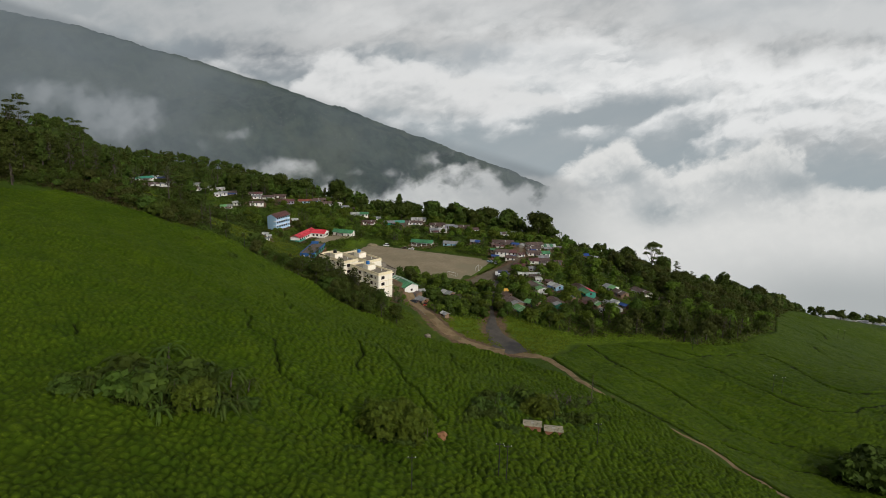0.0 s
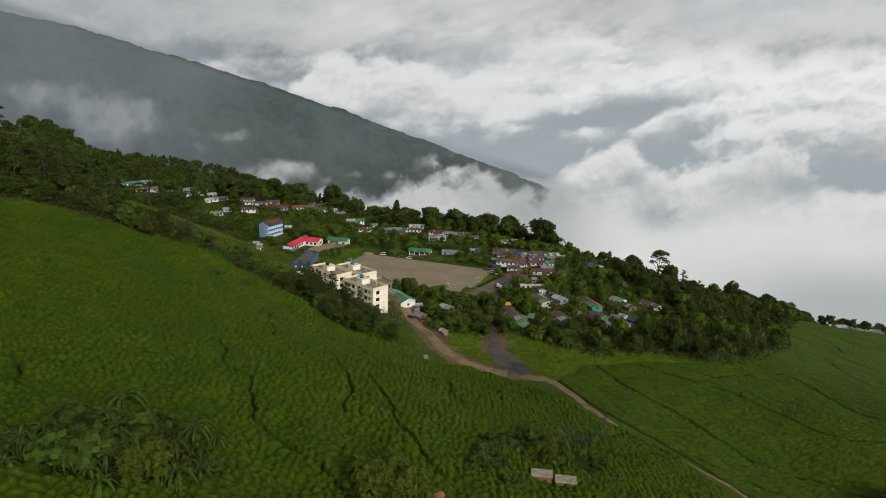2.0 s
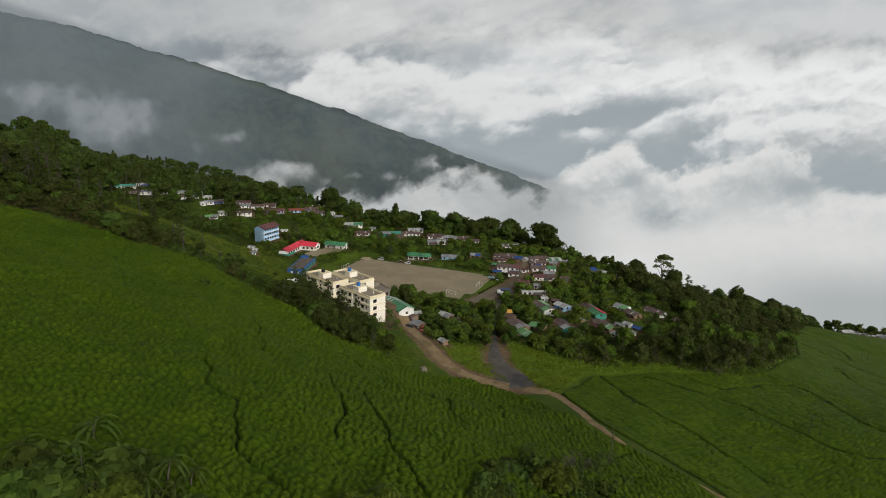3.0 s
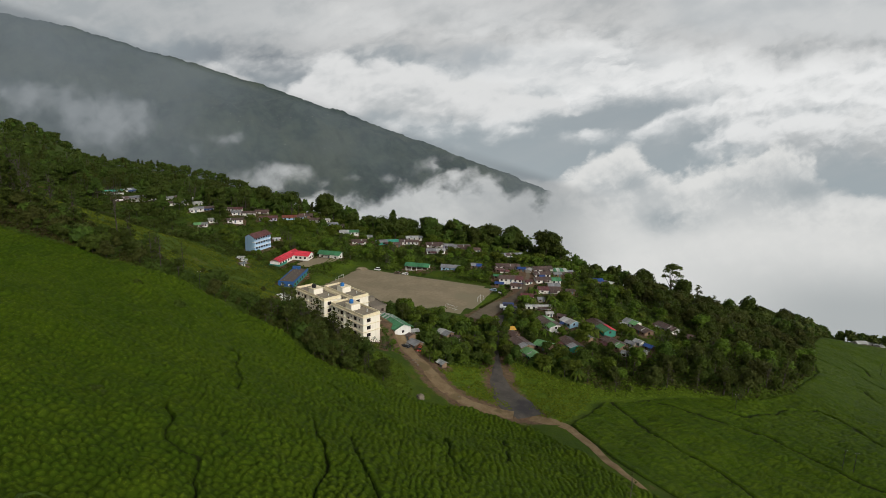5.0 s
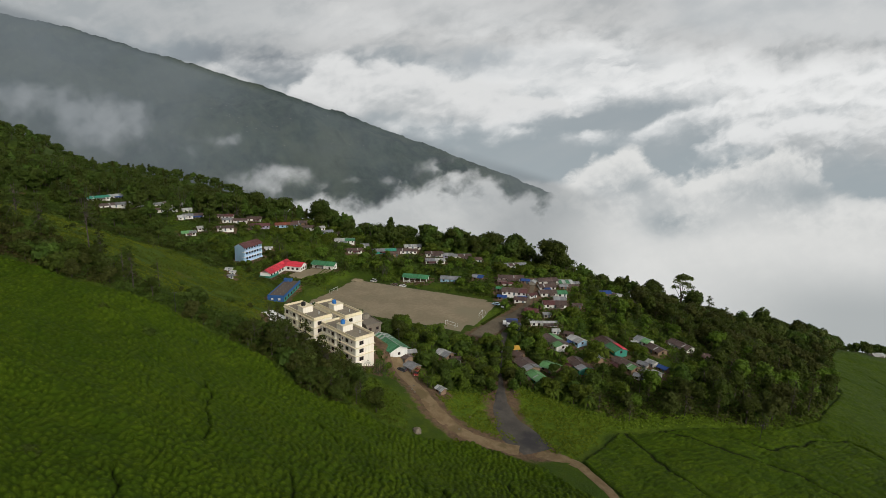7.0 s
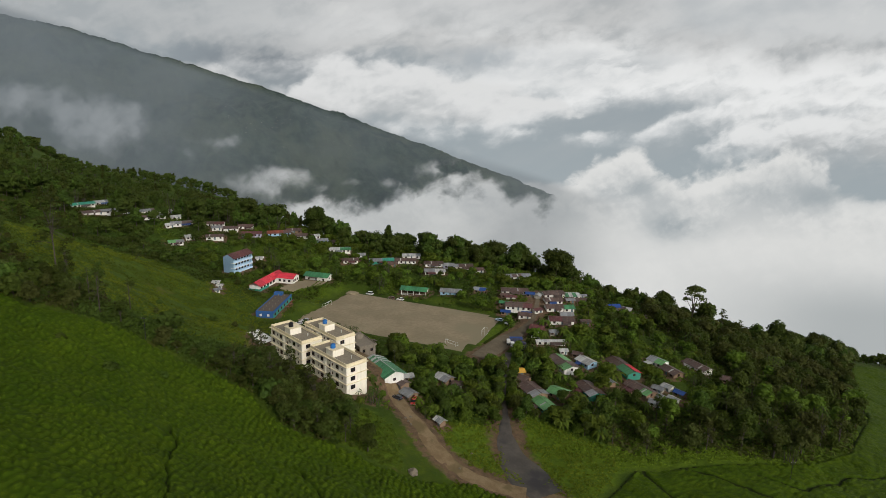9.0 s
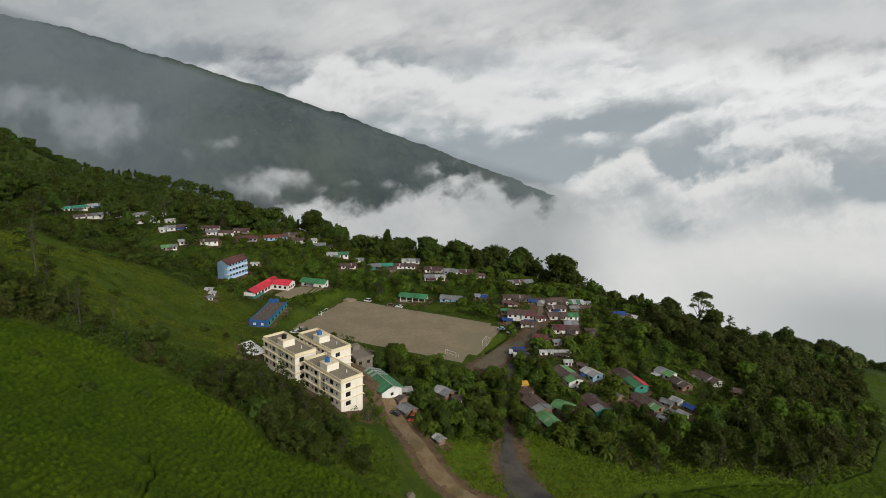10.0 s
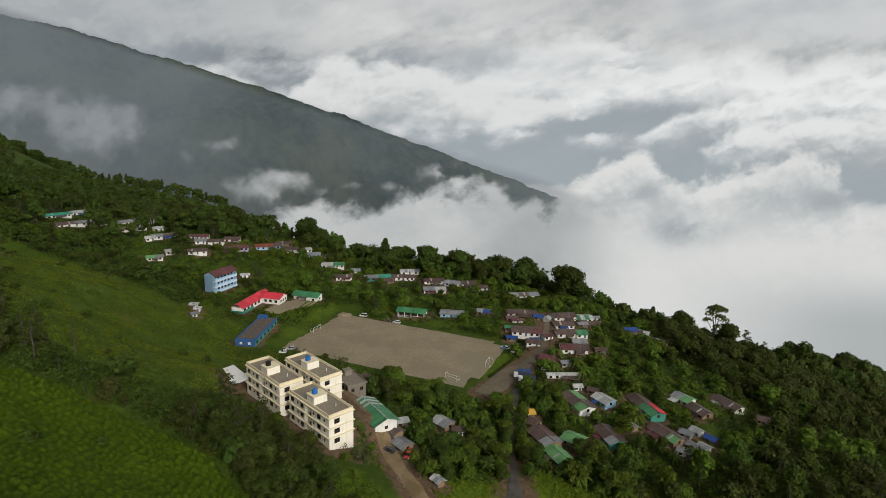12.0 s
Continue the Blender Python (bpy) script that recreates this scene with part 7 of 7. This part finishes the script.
sow(x, y, ((x < -200) | (y > 415)) & ~inside(x, y, GRASS_HILL) & (x < -120 - 0.28 * (y - 330) * (y < 470) + 20 * (y > 470)) & free(x, y, 3.5) & ~in_front(x, y, 24) & ~tea_any(x, y) & (y < 452 + (x < -120) * 220), r, ["round_b", "round_e", "round_b", "round_e", "tall"], 6, 12.0)
x, y, r = scatter(-300, -170, 225, 305, 7.0, 4)
sow(x, y, ~tea_any(x, y) & ~inside(x, y, GRASS_HILL), r, ["round_b", "round_e", "feathery_dark", "sparse", "feathery_dark", "tall"], 9, 19)
x, y, r = scatter(-205, -5, 210, 292, 3.9, 5)
sow(x, y, inside(x, y, STRIP) & free(x, y, 2.0) & (x + 0.6 * y < 114) & ((x < -104) | (x > -66) | (r.random(len(x)) < 0.3)), r, ["round_e", "bush_a", "round_c", "round_e", "round_b", "feathery_dark"], 2.8, 7.0)
x, y, r = scatter(-60, -18, 234, 262, 4.4, 15)
sow(x, y, inside(x, y, STRIP) & free(x, y, 2.5) & (x + 0.6 * y < 122), r, ["feathery_dark", "round_e", "feathery_dark", "round_c"], 5.5, 9.5)
x, y, r = scatter(-140, 130, 262, 455, 6.3, 6)
sow(x, y, free(x, y, 1.8) & ~in_front(x, y, 4.5) & ~tea_any(x, y) & ~inside(x, y, GRASS_HILL) & ~inside(x, y, MEADOW) & ~inside(x, y, FOREST_EAST) & ~inside(x, y, STRIP) & (r.random(len(x)) < 0.72) & ~((x < -60) & (y < 400)) & (in_rect(x, y, *FIELD) > 4 + 5 * (x < -40)),
    r, ["round_a", "round_d", "bush_b", "banana", "palm", "round_d", "bush_b", "bamboo", "banana", "round_a"], 3.2, 7.2)
x, y, r = scatter(-10, 60, 262, 325, 4.2, 8)
sow(x, y, free(x, y, 1.4) & ~in_front(x, y, 3.0) & ~inside(x, y, MEADOW) & (r.random(len(x)) < 0.7), r, ["round_a", "banana", "bush_b", "round_d", "bush_a", "round_e", "palm"], 3.5, 7.0)
x, y, r = scatter(-235, -75, 262, 400, 9.0, 9)
sow(x, y, inside(x, y, GRASS_HILL) & (r.random(len(x)) < 0.16), r, ["bush_a", "round_c", "bush_a"], 1.6, 3.2)
x, y, r = scatter(-205, -118, 300, 430, 7.0, 13)
sow(x, y, ~inside(x, y, GRASS_HILL) & (x < -120 - 0.28 * (y - 330)) & (x > -200) & (y < 415) & free(x, y, 3.0) & ~in_front(x, y, 10), r, ["round_c", "round_e", "bush_a", "round_b"], 3.5, 7.0)
# trees over the ridge to the east and the far hamlet
x, y, r = scatter(300, 520, 500, 760, 14.0, 10)
sow(x, y, ~inside(x, y, TEA_EAST), r, ["round_a", "round_c", "round_b"], 6, 11)

x, y, r = scatter(-760, -330, 640, 1180, 15.0, 12)
sow(x, y, (np.abs(x - np.interp(y, SPUR_Y, SPUR_X)) < 40), r, ["round_b", "round_e", "round_a"], 9, 15)

# the plants of the village and its edges stand singly, the deep woods are one mass
spots.sort(key=lambda s: (s[1] + 5) ** 2 * 0.45 + (s[2] - 262) ** 2)
counts = {}
rest = {}
for nm, x, y, h, tn in spots:
    fam = "bush" if nm in ("bush_a", "bush_b") else nm
    fam = fam if fam in ("bush", "banana", "bamboo") else "tree"
    if counts.get(fam, 0) < (255 if fam == "tree" else 240):
        counts[fam] = counts.get(fam, 0) + 1
        plant(nm, x, y, h / KINDS[nm]["h"], tn)
    else:
        rest.setdefault(nm, []).append((x, y, h, tn))


def joined(which, mat, items, k):
    v0, q0 = k[which]
    vs, qs = [], []
    zs = land([i[0] for i in items], [i[1] for i in items]) - 0.2
    for i, (x, y, h, tn) in enumerate(items):
        s = h / k["h"]
        c, sn = math.cos(radians(tn)) * s, math.sin(radians(tn)) * s
        vs.append(np.stack([x + v0[:, 0] * c - v0[:, 1] * sn, y + v0[:, 0] * sn + v0[:, 1] * c, zs[i] + v0[:, 2] * s], -1))
        qs.append(q0 + i * len(v0))
    return np.concatenate(vs), np.concatenate(qs)


for nm, items in rest.items():
    k = KINDS[nm]
    near = [i for i in items if (i[0] > -60 and i[1] < 430) or i[1] < 300]
    deep = [i for i in items if not ((i[0] > -60 and i[1] < 430) or i[1] < 300)]
    w = thing("woodland", pose(0, 0, 0), "distant mixed woodland covering the slope", "woodland", kind="stuff")
    for which, pn, mt, lot in (("crown", "crowns", M[k["leaf"]], near), ("deep", "crowns", M[k["leaf"]], deep), ("wood", "trunks", M["bark"], items)):
        if lot:
            o = new(pn, big_mesh(pn, *joined(which, mt, lot, k), mt))
            o.parent = w


# ---- undergrowth and rough grass ----
def undergrowth(name, x, y, rad, n, size, leaf, label, flat=0.55):
    """Low leafy growth that covers the ground between the houses."""
    cx, cy = np.repeat(x, n), np.repeat(y, n)
    rr = np.repeat(rad, n)
    d = rng.normal(size=(len(cx), 3))
    d /= np.linalg.norm(d, axis=1, keepdims=True)
    d[:, 2] = np.abs(d[:, 2])
    px_, py_ = cx + d[:, 0] * rr, cy + d[:, 1] * rr
    c = np.stack([px_, py_, land(px_, py_) + d[:, 2] * rr * flat], -1)
    nn = d + 0.6 * rng.normal(size=d.shape) + np.array([0, 0, 0.4])
    nn /= np.linalg.norm(nn, axis=1, keepdims=True)
    me = big_mesh(name, *leaf_quads(c, nn, size), M[leaf])
    return tagged(new(name, me), label, "undergrowth", kind="stuff")


x, y, r = scatter(-270, 200, 262, 520, 2.1, 20)
ok = free(x, y, 0.6) & ~tea_any(x, y) & ~inside(x, y, GRASS_HILL) & ~inside(x, y, MEADOW) & (in_rect(x, y, *FIELD) > 3 + 6 * (x < -40)) & ~((x < -62) & (x > -120) & (y < 372))
ok &= value_noise(x / 9, y / 9, 77) > -0.55
pick = value_noise(x / 14, y / 14, 78)
for cond, lf in ((pick > 0.15 + 0.45 * (x < -115), "leaf_bright"), ((pick <= 0.15 + 0.45 * (x < -115)) & (pick > -0.3 + 0.45 * (x < -115)), "leaf_mid"), (pick <= -0.3 + 0.45 * (x < -115), "leaf_dark")):
    o = ok & cond
    undergrowth("undergrowth", x[o], y[o], r.uniform(0.8, 1.9, o.sum()), 8, 0.85, lf, "dense green undergrowth between houses and trees")
x, y, r = scatter(-205, 0, 210, 300, 1.7, 21)
o = inside(x, y, STRIP) & free(x, y, 0.5) & (x + 0.6 * y > 112) & (x > -40)
undergrowth("grass_tufts", x[o], y[o], r.uniform(0.6, 1.5, o.sum()), 12, 0.5, "leaf_bright", "rough grass and scrub beside the dirt road", 0.7)
o = inside(x, y, STRIP) & free(x, y, 0.5) & ~o
for cond, lf in (((value_noise(x / 8, y / 8, 91) > 0.1) & (np.abs(x + 85) > 18), "leaf_dark"), ((value_noise(x / 8, y / 8, 91) <= 0.1) & (np.abs(x + 85) > 18), "leaf_olive"), (np.abs(x + 85) <= 18, "leaf_mid"), ((value_noise(x / 6, y / 6, 95) > 0.35) & (x < -98), "leaf_dry")):
    oo = o & cond
    undergrowth("undergrowth", x[oo], y[oo], r.uniform(0.9, 2.2, oo.sum()), 16, 0.6, lf, "rough dark scrub along the edge of the tea", 0.95)
x, y, r = scatter(50, 300, 250, 480, 3.0, 22)
o = inside(x, y, FOREST_EAST) & free(x, y, 1.0)
undergrowth("undergrowth", x[o], y[o], r.uniform(1.2, 2.4, o.sum()), 10, 0.9, "leaf_olive", "shaded scrub under the eastern trees")
x, y, r = scatter(-245, -62, 250, 402, 1.3, 23)
o = (inside(x, y, GRASS_HILL) | ((x > -125) & (x < -62) & (y > 290) & (y < 400) & free(x, y, 1.0))) & (value_noise(x / 5, y / 5, 79) > -0.45)
for cond, lf in ((value_noise(x / 7, y / 7, 92) > -0.1, "leaf_lime"), (value_noise(x / 7, y / 7, 92) <= -0.1, "leaf_bright")):
    oo = o & cond
    undergrowth("grass_tufts", x[oo], y[oo], r.uniform(0.3, 0.9, oo.sum()), 6, 0.45, lf, "tufts of rough grass on the hill", 0.6)
x, y, r = scatter(-12, 66, 224, 282, 1.1, 24)
o = inside(x, y, MEADOW) & free(x, y, 0.2) & (value_noise(x / 4, y / 4, 80) > -0.2)
undergrowth("grass_tufts", x[o], y[o], r.uniform(0.3, 0.6, o.sum()), 7, 0.45, "leaf_lime", "bright rough grass between the two roads", 0.5)

x, y, r = scatter(40, 138, 244, 278, 0.95, 26)
o = (line_distance(x, y, [(44, 258), (60, 254), (85, 259), (112, 265), (128, 268)]) < 7.0 * r.random(len(x))) & ~inside(x, y, TEA_EAST)
undergrowth("grass_tufts", x[o], y[o], r.uniform(0.3, 0.7, o.sum()), 9, 0.5, "leaf_lime", "bright green grass strip below the trees", 0.5)

# low leafy growth in the clearings of the tea
for cx, cy, rx, ry in CLEARINGS:
    x, y, r = scatter(cx - rx, cx + rx, cy - ry, cy + ry, 0.9, 27)
    o = np.hypot((x - cx) / rx, (y - cy) / ry) < 1.02
    undergrowth("undergrowth", x[o], y[o], r.uniform(0.7, 1.5, o.sum()), 12, 0.34, "leaf_mid", "rank green growth in a clearing among the tea", 0.9)

# planted terraces on the bank above the field
tx, ty = [], []
for i in range(5):
    a_ = np.linspace(0, 1, 60)
    tx.append(-73.5 - 0.5 * i + (15.5 - 2.2 * i) * a_)
    ty.append(367 + 0.8 * i + 37 * a_)
tx, ty = np.concatenate(tx), np.concatenate(ty)
undergrowth("terrace_plants", tx, ty, np.full(len(tx), 0.42), 9, 0.34, "leaf_bright", "rows of low bright green plants on a terraced bank", 0.9)

# hedges beside the field
hx = np.concatenate([np.linspace(10, 44, 40), np.linspace(21, 34, 22)])
hy = np.concatenate([np.linspace(383, 366.5, 40), np.linspace(331, 352, 22)])
hg = tagged(undergrowth("hedge", hx, hy, np.where(np.arange(62) < 40, 1.0, 0.5), 90, 0.42, "leaf_dark", "trimmed dark green hedge beside the field", 1.5), category="hedge")

# trees and bushes round the schools
for nm, x, y, h, tn in (("round_e", -99.5, 389, 5.0, 0), ("round_d", -112, 396, 4.5, 40), ("round_d", -114, 392, 4.0, 90), ("round_c", -104, 416, 6.0, 0), ("round_a", -118, 384, 5.0, 0), ("bush_b", -112, 379, 3.0, 0), ("round_c", -108, 384, 4.5, 0), ("round_d", -94, 421, 6.0, 20),
                        ("round_a", -23, 306, 9.0, 10), ("round_e", -27, 309, 7.0, 10), ("banana", -3, 318, 6.0, 0), ("banana", 0, 320, 6.5, 70), ("banana", -6, 316, 6.0, 130), ("palm", 37, 314, 7.0, 0), ("palm", 35, 318, 6.0, 60)):
    plant(nm, x, y, h / KINDS[nm]["h"], tn)

# trees that close in on the narrow road
for i, (x, y) in enumerate([(21, 268), (21.5, 275), (22.7, 279), (23.2, 283), (23.4, 287), (24, 291), (24.6, 295), (25.2, 299), (25.6, 303), (29.5, 270), (28.8, 277), (28.6, 283), (29, 289), (29.6, 296), (31, 303)]):
    plant(["round_a", "round_b", "round_d"][i % 3], x, y, (5.5 + 0.3 * (i % 4)) / KINDS[["round_a", "round_b", "round_d"][i % 3]]["h"], 50 * i)

# trodden earth round the houses
gm = bpy.data.objects["ground"].data
co = np.empty(len(gm.vertices) * 3, np.float32)
gm.vertices.foreach_get("co", co)
gxv, gyv = co[0::3].astype(float), co[1::3].astype(float)
bare = np.zeros(len(gxv))
for cx, cy, hl, hw, tn in FOOTPRINTS:
    near = np.where((np.abs(gxv - cx) < 25) & (np.abs(gyv - cy) < 25))[0]
    bare[near] = np.maximum(bare[near], smooth01(1 - in_rect(gxv[near], gyv[near], cx, cy, hl, hw, tn) / 4.5))
bare = np.maximum(bare, 0.75 * smooth01(1 - (line_distance(gxv, gyv, PAVED_ROAD[3:]) - 5) / 5))
for road in (DIRT_ROAD, STREET):
    bare = np.maximum(bare, 0.8 * smooth01(1 - (line_distance(gxv, gyv, road) - 4) / 5))
bare = np.maximum(bare, 0.9 * smooth01(1 - np.hypot(gxv + 21, gyv - 263) / 8))
lush = np.maximum(smooth01(1 - (line_distance(gxv, gyv, [(44, 258), (60, 254), (85, 259), (112, 265), (128, 268)]) - 5) / 3), 1.0 * inside(gxv, gyv, MEADOW))
lush = np.maximum(lush, 0.45 * inside(gxv, gyv, GRASS_HILL))
lush = np.maximum(lush, smooth01(1 - (line_distance(gxv, gyv, [(22, 334), (33, 352)]) - 4) / 3))
lush = np.maximum(lush, 0.7 * (inside(gxv, gyv, STRIP) & (gxv + 0.6 * gyv > 112) & (gxv > -40)))
lush = np.maximum(lush, 0.6 * smooth01(1 - (line_distance(gxv, gyv, [(-80, 378), (-64, 405)]) - 8) / 3))
la = gm.attributes.new("lush", "FLOAT", "POINT")
la.data.foreach_set("value", lush.astype(np.float32))
ba = gm.attributes.new("bare", "FLOAT", "POINT")
ba.data.foreach_set("value", bare.astype(np.float32))


# hamlets on the far mountain, too small to tell apart
r = np.random.default_rng(41)
vs, qs, k = [], [], 0
for hx_, hz_, sp, n in ((-950, 110, 90, 16), (-640, 20, 60, 12), (-560, 40, 80, 10), (-420, -40, 50, 8), (-1250, 150, 120, 10), (-760, 60, 60, 8)):
    for i in range(n):
        cx_, cy_ = hx_ + r.normal(0, sp), 2150 + r.normal(0, 60)
        sx_, sz_ = r.uniform(0.8, 1.8), r.uniform(0.5, 0.9)
        cz_ = hz_ + r.normal(0, sp * 0.18)
        c8 = np.array([(cx_ + a * sx_, cy_ + b * sx_, cz_ + c * sz_) for a in (-1, 1) for b in (-1, 1) for c in (-1, 1)])
        vs.append(c8)
        qs.append(np.array([(0, 1, 3, 2), (4, 6, 7, 5), (0, 4, 5, 1), (2, 3, 7, 6), (1, 5, 7, 3), (0, 2, 6, 4)]) + 8 * k)
        k += 1
far_v = np.concatenate(vs)
bpy.context.view_layer.update()
mo = bpy.data.objects["mountain_backdrop"]
for i in range(k):
    c8 = far_v[8 * i:8 * i + 8]
    hit, loc, _, _ = mo.ray_cast(Vector((float(c8[:, 0].mean()), 1000.0, float(c8[:, 2].mean()))), Vector((0, 1, 0)))
    if hit:
        c8 += np.array([loc.x, loc.y + 1.0, loc.z + 0.3]) - c8.mean(0)
tagged(new("far_houses", big_mesh("far_houses", far_v, np.concatenate(qs), M["concrete"])), "tiny pale houses scattered on the far mountain", "houses", kind="stuff")
